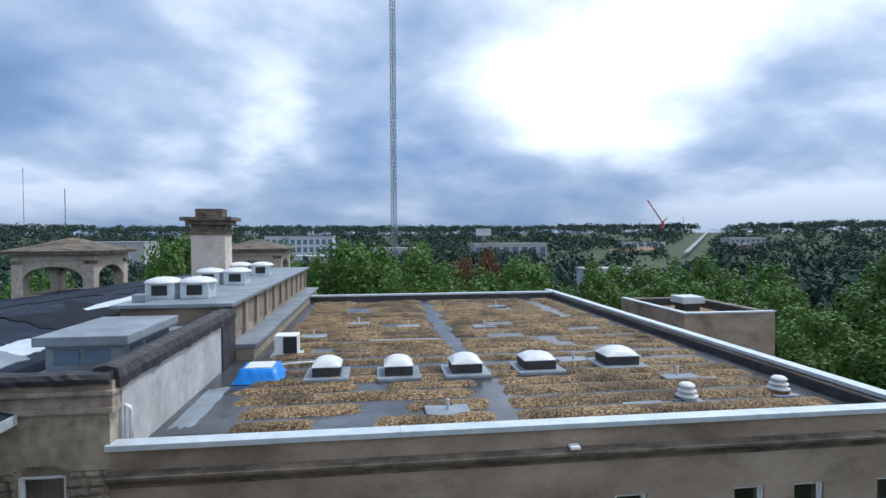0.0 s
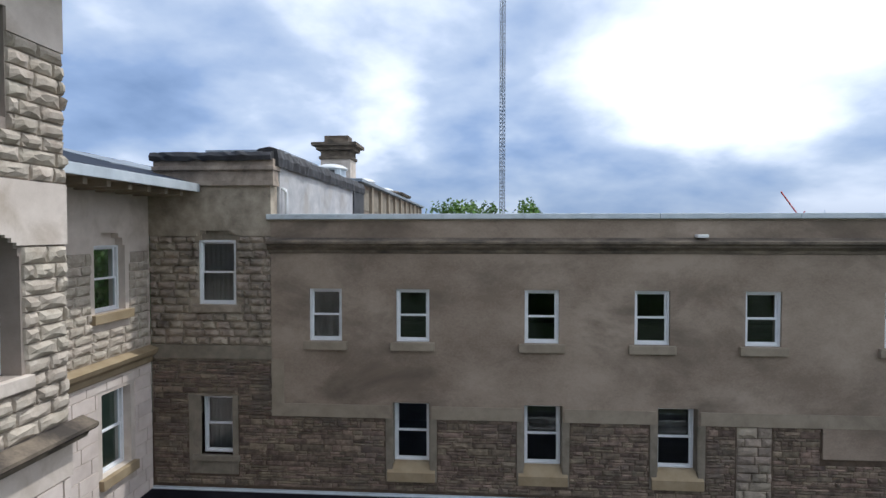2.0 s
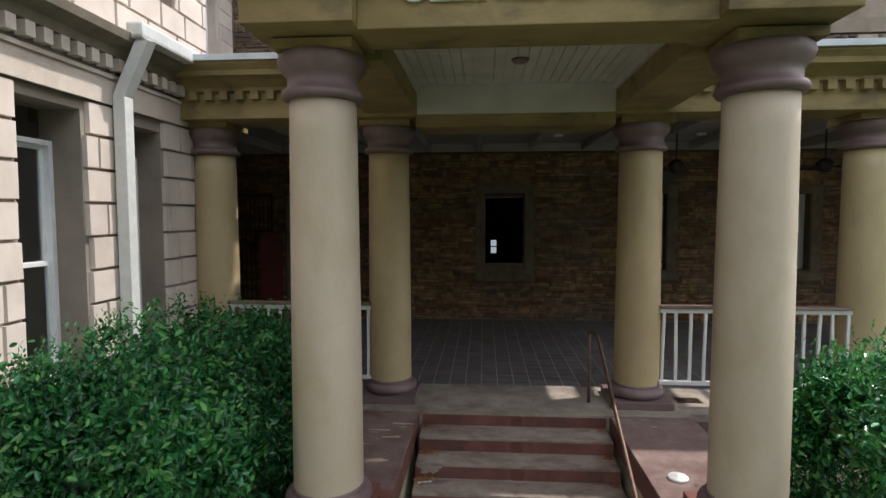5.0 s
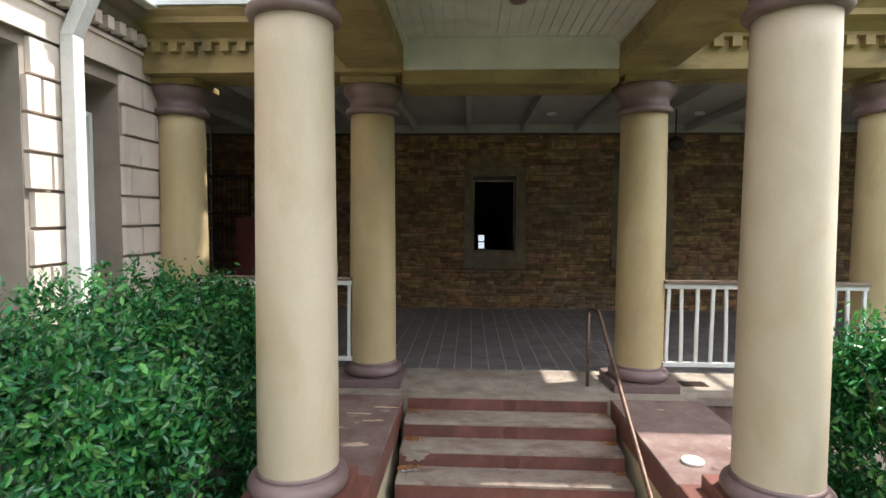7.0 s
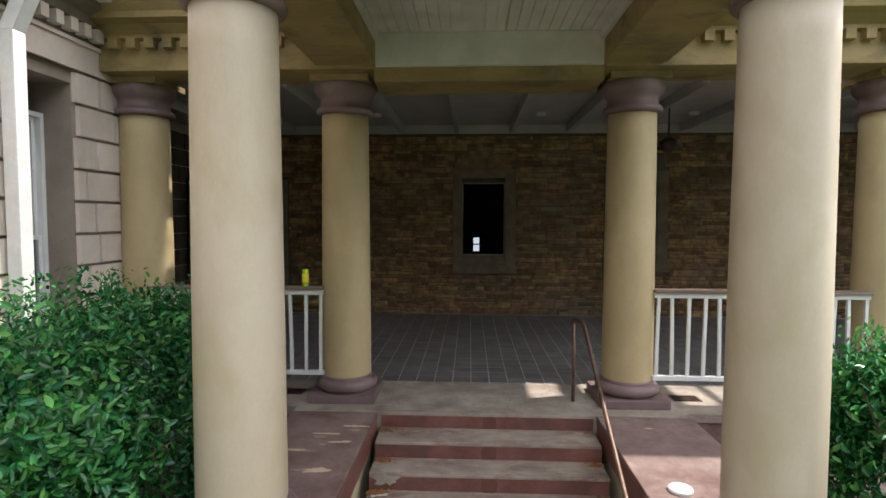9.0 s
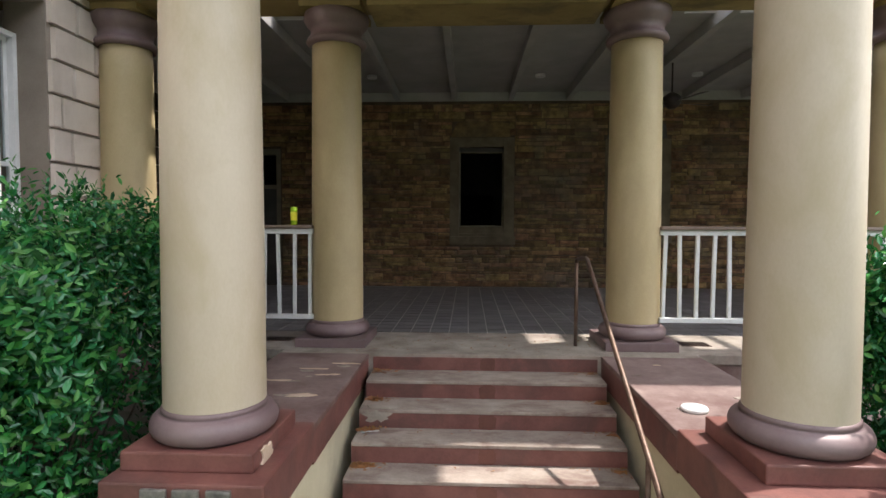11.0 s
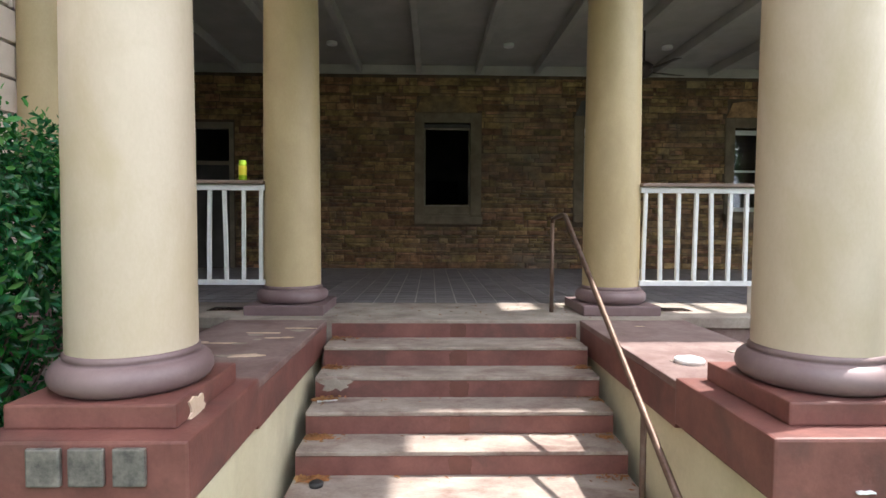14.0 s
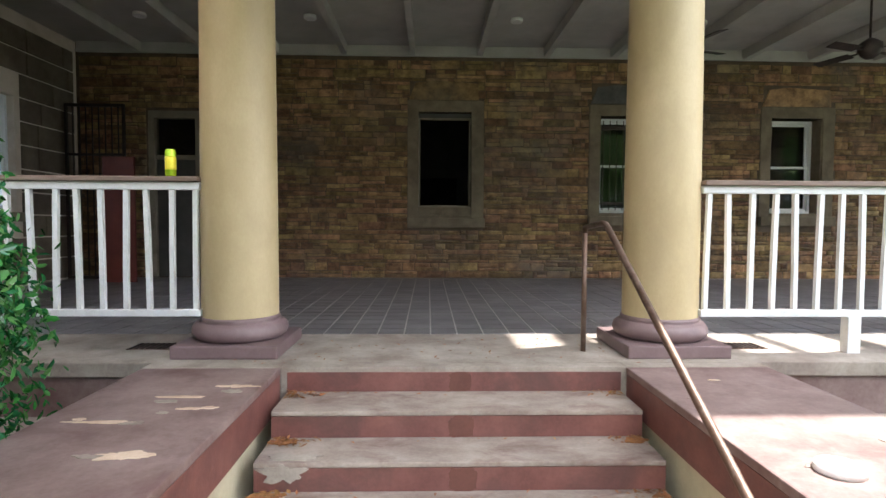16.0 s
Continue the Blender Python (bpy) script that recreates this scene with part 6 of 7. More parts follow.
patch("trim_worn_1", -1.445, -1.384, 0.13, 1.299, PEEL, 1, 0.4)
patch("trim_scratch_1", -1.74, -1.0, 0.20, 1.299, PEEL, 12, 0.10)
patch("trim_scratch_2", -1.55, -0.62, 0.16, 1.299, PEEL, 13, 0.12)
patch("trim_scratch_3", -1.30, -0.42, 0.12, 1.299, PEEL, 14, 0.22)
patch("trim_bare_step", -0.96, 0.915, 0.14, 0, CONCRETE, 15, 0.5, pose(0, -0.727, 0))
patch("trim_smear", 1.52, 1.10, 0.05, 0, PLASTIC_WHITE, 17, 0.16, pose(0, -2.871, 0))
for k, (x, y, z, q) in enumerate(((-1.03, -0.45, 0.975, 0.09), (-1.04, -0.78, 0.8125, 0.10), (-1.02, -1.13, 0.65, 0.11), (-0.98, -1.43, 0.4875, 0.12), (1.05, -0.45, 0.975, 0.08), (1.06, -0.80, 0.8125, 0.06), (1.04, -1.14, 0.65, 0.06))):
    patch("trim_leaf_dust_%d" % (k + 1), x, y, q, z + 0.002, LEAF_DUST, 30 + k, 0.5)
patch("trim_worn_2", -2.56, 1.36, 0.085, 0, PEEL, 2, 0.75, pose(-1.262, 0, 0, 0, 0, 90))
patch("trim_worn_3", -0.93, -0.66, 0.17, 0.977, CONCRETE, 3, 0.35)
patch("trim_worn_4", 0.55, 0.42, 0.05, 0, PEEL, 4, 0.7, pose(0, -1.70, 0))
patch("trim_worn_5", -0.62, 0.45, 0.03, 0, PEEL, 5, 0.7, pose(0, -1.70, 0))
patch("trim_worn_6", 0.95, 0.40, 0.07, 0, PEEL, 6, 0.9, pose(0, -1.70, 0))
for k in range(14):
    rg = random.Random(50 + k)
    s = rg.choice((-1, 1))
    patch("trim_fleck_%d" % (k + 1), s * rg.uniform(1.25, 2.0), rg.uniform(-1.9, -0.2), rg.uniform(0.02, 0.07), 1.299, rg.choice((PEEL, CONCRETE)), 80 + k, rg.uniform(0.2, 0.6))
litter = thing("leaf_litter", "dry brown leaves caught in the corners of the steps", "leaves", (0, -1, 0.5), kind="stuff")
bm = bmesh.new()
rg = random.Random(9)
for k in range(420):
    i = rg.randrange(1, 7)
    side = -1 if rg.random() < 0.7 else 1
    x = side * (1.10 - abs(rg.gauss(0, 0.10)))
    y = NOSE[i - 1] - 0.03 - abs(rg.gauss(0, 0.07))
    m = pose(x, max(y, NOSE[i] + 0.01), FLOOR - 0.1625 * i + 0.006 + rg.uniform(0, 0.012), rg.uniform(-25, 25), rg.uniform(-25, 25), rg.uniform(0, 360))
    s = rg.uniform(0.012, 0.03)
    vs = [bm.verts.new(m @ Vector(c)) for c in ((-s, 0, 0), (0, -s * 0.4, 0.002), (s, 0, 0), (0, s * 0.4, 0.002))]
    bm.faces.new(vs)
part("leaves", bm, DRY_LEAF, litter)

# dark wet stain running down the middle of the steps
for i in range(6):
    z = FLOOR - 0.1625 * i
    patch("trim_stain_%d" % (i + 1), 0.03 - 0.012 * i, z - 0.095, 0.075, 0, WET_STAIN, 200 + i, 0.85, pose(0, NOSE[i] - 0.002, 0), True)
# torn and patched roofing
def sheet(name, x0, x1, y0, y1, height, material, seed, label):
    rg = random.Random(seed)
    ring = []
    n = 7
    for (xa, ya), (xb, yb) in (((x0, y0), (x1, y0)), ((x1, y0), (x1, y1)), ((x1, y1), (x0, y1)), ((x0, y1), (x0, y0))):
        for i in range(n):
            k = i / n
            ring.append((xa + (xb - xa) * k + rg.uniform(-0.06, 0.06) * (x1 - x0), ya + (yb - ya) * k + rg.uniform(-0.06, 0.06) * (y1 - y0)))
    bm = bmesh.new()
    mid = (sum(p[0] for p in ring) / len(ring), sum(p[1] for p in ring) / len(ring))
    c0 = bm.verts.new((*mid, height(*mid) + 0.03))
    top = [bm.verts.new((x, y, height(x, y) + 0.022)) for x, y in ring]
    foot = [bm.verts.new((x, y, height(x, y) - 0.05)) for x, y in ring]
    for i in range(len(ring)):
        k = (i + 1) % len(ring)
        bm.faces.new((c0, top[i], top[k]))
        bm.faces.new((top[i], foot[i], foot[k], top[k]))
    bmesh.ops.recalc_face_normals(bm, faces=bm.faces[:])
    structure(name, bm, material, label)


flat = lambda x, y: porch_roof(x, y)
deck = lambda x, y: 11.962
rg = random.Random(31)
for k in range(16):
    x, y = rg.uniform(-3.5, 10), rg.uniform(2.1, 5.6)
    if abs(x) < 2.3 and y < 4.2:
        continue
    sheet("roof_patch_%d" % (k + 1), x, x + rg.uniform(0.25, 1.3), y, y + rg.uniform(0.05, 0.2), flat, rg.choice((MEMBRANE, BLACK_FELT, BLACK_FELT, SILVER_ROOF)), k, "torn strip of roofing felt")
sheet("roof_patch_rust", 9.0, 10.2, 4.6, 5.2, flat, OLD_PAINT, 70, "bare orange timber where the felt has torn")
for k, (x0, x1, y0, y1, mt) in enumerate(((-2.6, 0.2, 6.6, 7.9, BLACK_FELT), (-0.4, 0.4, 7.3, 7.8, BLACK_FELT), (-2.9, -2.3, 8.5, 12.0, SILVER_ROOF), (9.2, 10.4, 8.3, 9.2, SILVER_ROOF), (3.0, 4.3, 7.8, 8.5, SILVER_ROOF), (12.4, 13.6, 10.6, 11.6, SILVER_ROOF), (2.0, 5.2, 19.0, 19.6, SILVER_ROOF))):
    sheet("roof_scrap_%d" % (k + 1), x0, x1, y0, y1, deck, mt, 40 + k, "bare patch of roof felt between the gravel")
for k, (x0, x1, y0, y1, mt) in enumerate(((-9.5, -6.5, 5.2, 9.5, SILVER_ROOF), (-14, -10, 7, 12, SILVER_ROOF), (-10, -7.4, 12.5, 17, MEMBRANE), (-12, -9.0, 19, 24, MEMBRANE), (-8.6, -8.2, 14, 21, METAL_CAP), (-10.0, -9.2, 26, 30, SILVER_ROOF), (-16, -13, 16, 21, MEMBRANE), (-7.6, -6.8, 9.5, 11, METAL_CAP))):
    sheet("roof_tear_%d" % (k + 1), x0, x1, y0, y1, main_roof, mt, 60 + k, "patched area of the membrane roof")
weed = thing("roof_weed", "small green weed growing out of the skylight frame", "weed", (-2.3, 0.9, 5.68), local=True)
bm = bmesh.new()
for k in range(70):
    p = Vector((rg.gauss(0, 0.06), rg.gauss(0, 0.05), abs(rg.gauss(0, 0.09))))
    m = Matrix.Translation(p) @ pose(0, 0, 0, rg.uniform(0, 90), rg.uniform(0, 90), rg.uniform(0, 360))
    q = rg.uniform(0.015, 0.03)
    bm.faces.new([bm.verts.new(m @ Vector(v)) for v in ((-q, 0, 0), (0, -q * 0.5, 0), (q, 0, 0), (0, q * 0.5, 0))])
part("leaves", bm, LEAF_LIGHT, weed, kind="stuff")

# ---- holly bushes ----
def leafy(name, label, at, size, count, leaf, material, seed, twigs=True, lump=0.25, category="bush"):
    rg = random.Random(seed)
    bush = thing(name, label, category, at, local=True)
    verts, faces, verts2, faces2 = [], [], [], []
    for k in range(count):
        d = Vector((rg.gauss(0, 1), rg.gauss(0, 1), rg.gauss(0, 1))).normalized()
        d.z = abs(d.z) * 1.0 - 0.25 if rg.random() < 0.8 else d.z
        bump = 1 + lump * noise.noise(d * 2.2 + Vector((seed, 0, 0))) + lump * 0.5 * noise.noise(d * 6 + Vector((seed, 4, 0)))
        q = rg.uniform(0.72, 1.0) if rg.random() < 0.85 else rg.uniform(1.0, 1.07)
        e = 0.6
        sup = [math.copysign(abs(c) ** e, c) for c in d]
        p = Vector((sup[0] * size[0], sup[1] * size[1], sup[2] * size[2] + size[2])) * 1.0
        p = Vector((p.x * bump * q, p.y * bump * q, size[2] + (p.z - size[2]) * bump * q))
        if p.z < 0.05:
            p.z = rg.uniform(0.05, 0.6)
        s = leaf * rg.uniform(0.7, 1.3)
        m = Matrix.Translation(p) @ d.to_track_quat("Z", "Y").to_matrix().to_4x4() @ pose(0, 0, 0, rg.uniform(-55, 55), rg.uniform(-55, 55), rg.uniform(0, 360))
        fresh = q > 0.97 and rg.random() < 0.35
        vv, ff = (verts2, faces2) if fresh else (verts, faces)
        base = len(vv)
        vv += [m @ Vector(c) for c in ((-s, 0, 0), (-s * 0.3, -s * 0.42, s * 0.10), (s * 0.5, -s * 0.36, s * 0.08), (s * 1.1, 0, -s * 0.1), (s * 0.5, s * 0.36, s * 0.08), (-s * 0.3, s * 0.42, s * 0.10), (0.1 * s, 0, -s * 0.04))]
        ff += [[base + i for i in t] for t in ((0, 1, 6, 5), (1, 2, 6), (2, 3, 6), (3, 4, 6), (4, 5, 6))]
    for k in range(150):
        a = rg.uniform(0, 2 * math.pi)
        q = rg.uniform(0.1, 0.95) ** 0.5
        foot = Vector((math.cos(a) * size[0] * q * 0.95, math.sin(a) * size[1] * q * 0.95, size[2] * (1.93 - 0.28 * q ** 3)))
        tip = Vector((rg.gauss(0, 0.05), rg.gauss(0, 0.05), rg.uniform(0.10, 0.30)))
        for i in range(9):
            p = foot + tip * (i / 8)
            s = leaf * rg.uniform(0.75, 1.15) * (1.1 - 0.4 * i / 8)
            m = Matrix.Translation(p) @ pose(0, 0, 0, 0, 0, i * 137.5) @ pose(0, 0, 0, 0, -35 - 4 * i, 0) @ Matrix.Translation((s, 0, 0))
            vv, ff = (verts2, faces2) if i > 6 else (verts, faces)
            base = len(vv)
            vv += [m @ Vector(c) for c in ((-s, 0, 0), (-s * 0.3, -s * 0.42, s * 0.10), (s * 0.5, -s * 0.36, s * 0.08), (s * 1.1, 0, -s * 0.1), (s * 0.5, s * 0.36, s * 0.08), (-s * 0.3, s * 0.42, s * 0.10), (0.1 * s, 0, -s * 0.04))]
            ff += [[base + i2 for i2 in t] for t in ((0, 1, 6, 5), (1, 2, 6), (2, 3, 6), (3, 4, 6), (4, 5, 6))]
    for nm, vv, ff, mt in (("leaves", verts, faces, material), ("young_leaves", verts2, faces2, LEAF_LIGHT)):
        me = bpy.data.meshes.new(nm)
        me.from_pydata(vv, [], ff)
        me.materials.append(mt)
        ob = new(nm, me)
        ob.parent = bush
        tagged(ob, kind="stuff")
    bm = bmesh.new()
    for k in range(26):
        a = rg.uniform(0, 2 * math.pi)
        tip = Vector((math.cos(a) * size[0] * rg.uniform(0.3, 0.9), math.sin(a) * size[1] * rg.uniform(0.3, 0.9), size[2] * rg.uniform(1.0, 1.8)))
        tube([(0.1 * math.cos(a), 0.1 * math.sin(a), 0), tip * 0.5 + Vector((0, 0, -0.1)), tip], 0.018, 5, bm, 0.3)
    part("stem", bm, BARK, bush, kind="stuff")
    return bush


leafy("holly_bush", "dense glossy dark green holly bush beside the steps", (-3.2, -1.95, 0), (1.08, 1.5, 1.40), 60000, 0.031, LEAF, 3)
leafy("holly_bush", "dense glossy green holly bush beside the porch", (3.3, -2.35, 0), (1.15, 1.05, 1.36), 45000, 0.031, LEAF, 8)

# ---- trees ----
def tree_mesh(seed, material, leaves=11000):
    rg = random.Random(seed)
    clumps = []
    for k in range(34):
        d = Vector((rg.gauss(0, 1), rg.gauss(0, 1), rg.gauss(0, 0.8))).normalized()
        clumps.append((Vector((d.x * 0.68, d.y * 0.68, 0.66 + d.z * 0.30)) * rg.uniform(0.75, 1.0), rg.uniform(0.14, 0.24)))
    verts, faces = [], []
    for k in range(leaves):
        c, r = rg.choice(clumps)
        d = Vector((rg.gauss(0, 1), rg.gauss(0, 1), rg.gauss(0, 1))).normalized()
        p = c + d * r * rg.uniform(0.65, 1.05)
        p = Vector((p.x * 7, p.y * 7, p.z * 15))
        s = rg.uniform(0.13, 0.30)
        m = Matrix.Translation(p) @ d.to_track_quat("Z", "Y").to_matrix().to_4x4() @ pose(0, 0, 0, rg.uniform(-50, 50), rg.uniform(-50, 50), rg.uniform(0, 360))
        base = len(verts)
        verts += [m @ Vector(q) for q in ((-s, 0, 0), (0, -s * 0.7, 0), (s, 0, 0), (0, s * 0.7, 0))]
        faces.append([base, base + 1, base + 2, base + 3])
    me = bpy.data.meshes.new("crown")
    me.from_pydata(verts, [], faces)
    me.materials.append(material)
    return me


def trunk_mesh(seed):
    rg = random.Random(seed)
    bm = tube([(0, 0, 0), (0.01, 0, 0.2), (0.0, 0.02, 0.45), (0.02, 0, 0.75)], 0.035, 8, taper=0.35)
    for k in range(7):
        a = k * 0.9 + rg.uniform(0, 0.5)
        z = rg.uniform(0.25, 0.55)
        tube([(0, 0, z), (0.22 * math.cos(a), 0.22 * math.sin(a), z + 0.13), (0.5 * math.cos(a), 0.5 * math.sin(a), z + 0.28)], 0.014, 6, bm, 0.3)
    me = bpy.data.meshes.new("trunk")
    bm.to_mesh(me)
    bm.free()
    me.materials.append(BARK)
    return me


LIGHT_LEAF = surface("bright_foliage", (0.045, 0.11, 0.015), (0.13, 0.23, 0.04), 0.35, 0.6, 0.0, 3.0, vary=0.35, island=True, see=0.25)
crowns = [tree_mesh(k, TREE_LEAF) for k in range(3)] + [tree_mesh(7 + k, LIGHT_LEAF) for k in range(2)] + [tree_mesh(20, RUST_LEAF)]
trunks = [trunk_mesh(k) for k in range(2)]


def tree(x, y, top, wide, kind, label="full green broadleaf tree behind the building", group="trees behind the building"):
    z = ground_height(x, y)
    t = thing("tree", label, "tree", (x, y, z - 0.1), group=group, local=True, turn=(x * 37 + y * 13) % 360)
    h = top - z
    for nm, me in (("trunk", trunks[int(x + y) % 2]), ("crown", crowns[kind])):
        ob = new(nm, me)
        ob.parent = t
        ob.matrix_basis = Matrix.Diagonal((wide, wide, h, 1) if nm == "trunk" else (wide / 7, wide / 7, h / 15, 1))


for x, y, top, wide, kind in ((-1.0, 62, 16.9, 8, 0), (7, 56, 14.0, 7, 1), (-7, 68, 14.0, 7, 3), (3.5, 50, 12.6, 5, 4), (12, 50, 12.4, 5, 3), (14, 66, 13.0, 7, 2), (20, 60, 11.5, 6, 3), (6, 75, 15.5, 9, 2), (19, 84, 14.5, 6, 5), (26, 78, 13.2, 8, 0),
                              (33, 70, 11.8, 7, 4), (40, 62, 11.4, 7, 3), (46, 70, 11.6, 8, 4), (52, 58, 10.6, 7, 3), (38, 48, 10.2, 6, 4), (47, 45, 9.6, 6, 0), (58, 66, 11.3, 8, 1), (64, 52, 12.2, 8, 2),
                              (44, 34, 9.8, 6, 1), (55, 38, 11.4, 7, 0), (62, 46, 16.0, 8, 2), (52, 27, 11.2, 6.5, 2), (57, 34, 17.4, 8, 0), (40, 24, 7.5, 5, 1), (36, 36, 8.6, 5, 4), (74, 60, 13.5, 9, 1),
                              (-20, 60, 17.6, 7, 0), (-30, 52, 13.9, 8, 3), (-38, 44, 13.8, 8, 4), (-46, 52, 14.2, 9, 3), (-22, 72, 14.2, 8, 2), (-12, 78, 14.6, 8, 1), (30, 96, 12.5, 9, 2), (48, 92, 12.0, 9, 0),
                              (-24, 42, 14.2, 5, 3), (-27, 36, 14.4, 5, 4), (60, 84, 11.6, 9, 1)):
    tree(x, y, top, wide, kind, "rust tinged tree among green ones" if kind == 5 else "full green broadleaf tree behind the building")

for x, y, top, wide, kind in ((-34, -26, 15, 8, 0), (-22, -33, 18, 9, 1), (-11, -29, 16, 8, 2), (0, -35, 18.5, 9, 0), (10, -30, 16, 8, 1), (21, -36, 18, 9, 2), (31, -28, 15.5, 8, 0), (42, -36, 18, 9, 1), (53, -28, 16, 9, 2)):
    tree(x, y, top, wide, kind, "tall green broadleaf tree across the forecourt", "trees across the forecourt")

# far woods: thousands of leafy clumps out to the ridge
rg = random.Random(77)
verts, faces = [], []
for k in range(6800):
    d = 120 + 1500 * rg.random() ** 1.15
    a = radians(rg.uniform(-62, 72))
    x, y = d * math.sin(a), d * math.cos(a)
    if 285 < x < 330 + 0.0 * y and y > 300 or abs(x - 0.69 * y + 30) < 0.02 * d + 9:
        continue
    if 250 < d < 520 and 0.30 < x / max(y, 1) < 0.55 and rg.random() < 0.8:
        continue
    if 120 < d < 420 and -0.25 < x / max(y, 1) < -0.12 and rg.random() < 0.7:
        continue
    g = ground_height(x, y)
    r = rg.uniform(4.5, 9.5)
    top = g + rg.uniform(5, 11) + min(9.0, max(0.0, (d - 450) * 0.012)) + 3 * noise.noise(Vector((x * 0.006, y * 0.006, 0)))
    for c in range(64):
        dd = Vector((rg.gauss(0, 1), rg.gauss(0, 1), abs(rg.gauss(0, 1)))).normalized()
        lump = 1 + 0.35 * noise.noise(dd * 1.8 + Vector((k, 0, 0)))
        o = Vector((x, y, top - r * 0.9)) + Vector((dd.x * r, dd.y * r, dd.z * r * 0.9)) * lump * rg.uniform(0.75, 1.0)
        base, q = len(verts), r * 0.17
        for i in range(3):
            verts.append(o + Vector((rg.uniform(-q, q), rg.uniform(-q, q), rg.uniform(-q, q))) * 1.4)
        faces.append([base, base + 1, base + 2])
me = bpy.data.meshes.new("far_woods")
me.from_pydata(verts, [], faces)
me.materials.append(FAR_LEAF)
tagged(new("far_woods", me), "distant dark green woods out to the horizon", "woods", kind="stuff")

# ---- distance ----
mast = thing("lattice_mast", "tall grey steel lattice radio mast", "radio mast", (13.0, 300, -4))
mx, my, mw = 13.0, 300.0, 1.45
for sx, sy in ((-1, -0.6), (1, -0.6), (0, 1.15)):
    part("leg", tube([(mx + sx * mw, my + sy * mw, -4), (mx + sx * mw, my + sy * mw, 175)], 0.16, 6), STEEL, mast)
bm = bmesh.new()
corners = [(mx + sx * mw, my + sy * mw) for sx, sy in ((-1, -0.6), (1, -0.6), (0, 1.15))]
z = -2.0
while z < 172:
    for i in range(3):
        (xa, ya), (xb, yb) = corners[i], corners[(i + 1) % 3]
        tube([(xa, ya, z), (xb, yb, z + 2.2)], 0.09, 4, bm)
        tube([(xb, yb, z), (xa, ya, z + 2.2)], 0.09, 4, bm)
        tube([(xa, ya, z), (xb, yb, z)], 0.09, 4, bm)
    z += 2.2
part("bracing", bm, STEEL, mast, kind="stuff")
for x, y, top, r in ((-875, 1500, 194, 0.8), (-467, 900, 91, 0.7), (660, 1100, 55, 0.5)):
    m = thing("distant_mast", "thin distant grey radio mast", "radio mast", (x, y, 0), group="distant masts", local=True)
    part("pole", tube([(0, 0, 0), (0, 0, top)], r, 6), STEEL, m)
crane = thing("crane", "distant red lattice crane with a raised boom", "crane", (500, 900, 0))
part("tower", boxes((500.5, 504, 898, 902, -2, 40)), CRANE_RED, crane)
part("boom", tube([(502, 900, 38), (474, 900, 77)], 1.1, 6), CRANE_RED, crane)
part("counter_boom", tube([(502, 900, 38), (511, 900, 46)], 0.8, 6), CRANE_RED, crane)

# ---- dry litter on the steps and landing ----
litter = thing("leaf_litter", "dry brown leaves and bark crumbs on the steps", "litter", (0, -1, 1.0), kind="stuff")
rg = random.Random(77)
bm = bmesh.new()
spots = []
for i in range(1, len(NOSE)):
    for k in range(46):
        side = rg.random()
        x = rg.choice((-1, 1)) * (1.08 - abs(rg.gauss(0, 0.12))) if side < 0.6 else rg.uniform(-1.05, 1.05)
        spots.append((x, NOSE[i - 1] - abs(rg.gauss(0, 0.05)) - 0.02, FLOOR - 0.1625 * i))
for k in range(160):
    spots.append((rg.uniform(-2.0, 2.0), rg.uniform(0.05, 0.9), FLOOR))
for x, y, z in spots:
    s = rg.uniform(0.006, 0.02)
    m = Matrix.Translation((x, y, z + 0.007)) @ pose(0, 0, 0, rg.uniform(-18, 18), rg.uniform(-18, 18), rg.uniform(0, 360))
    bm.faces.new([bm.verts.new(m @ Vector(c)) for c in ((-s, 0, 0), (0, -s * 0.45, s * 0.2), (s * 1.2, 0, 0), (0, s * 0.45, s * 0.2))])
part("leaves", bm, DRY_LEAF, litter, kind="stuff")


def far_block(x, y, w, d, z1, wall, label, rows, cols, pane=FAR_BLUE, roof=FAR_GREY):
    z0 = ground_height(x, y) - 1
    b = thing("far_building", label, "building", (x, y, z0), group="distant buildings", local=True)
    h = z1 - z0
    hull = part("wall", boxes((-w / 2, w / 2, -d / 2, d / 2, 0, h)), wall, b)
    part("roof", boxes((-w / 2 - 0.4, w / 2 + 0.4, -d / 2 - 0.4, d / 2 + 0.4, h, h + 0.5)), roof, b)
    for j in range(rows):
        for i in range(cols):
            cw, ch = w / cols, (h - 2) / rows
            xx, zz = -w / 2 + cw * i, 1.2 + ch * j
            part("window", boxes((xx + cw * 0.2, xx + cw * 0.8, -d / 2 - 0.15, -d / 2 + 0.05, zz + ch * 0.2, zz + ch * 0.85)), pane, hull)


far_block(-36, 290, 34, 18, 16.5, FAR_WHITE, "distant white and blue apartment block", 5, 11)
far_block(-30, 250, 20, 14, 7.5, FAR_WHITE, "distant pale apartment block", 3, 7)
far_block(-136, 300, 44, 20, 14.0, FAR_GREY, "distant pale concrete parking deck", 3, 1, DARK_ROOM)
far_block(20, 380, 40, 14, 8.0, FAR_GREY, "distant low pale building", 2, 6)
far_block(110, 430, 60, 16, 10.0, FAR_GREY, "distant low commercial building", 1, 8)
far_block(300, 420, 30, 14, 8.0, FAR_BRICK, "distant red brick building", 2, 6)
far_block(345, 470, 36, 14, 13.0, FAR_GREY, "distant grey office building", 3, 7)
far_block(270, 520, 44, 14, 9.0, FAR_WHITE, "distant low white shed", 1, 6)
far_block(70, 150, 14, 8, 6.5, FAR_WHITE, "pale building glimpsed between the trees", 2, 4)
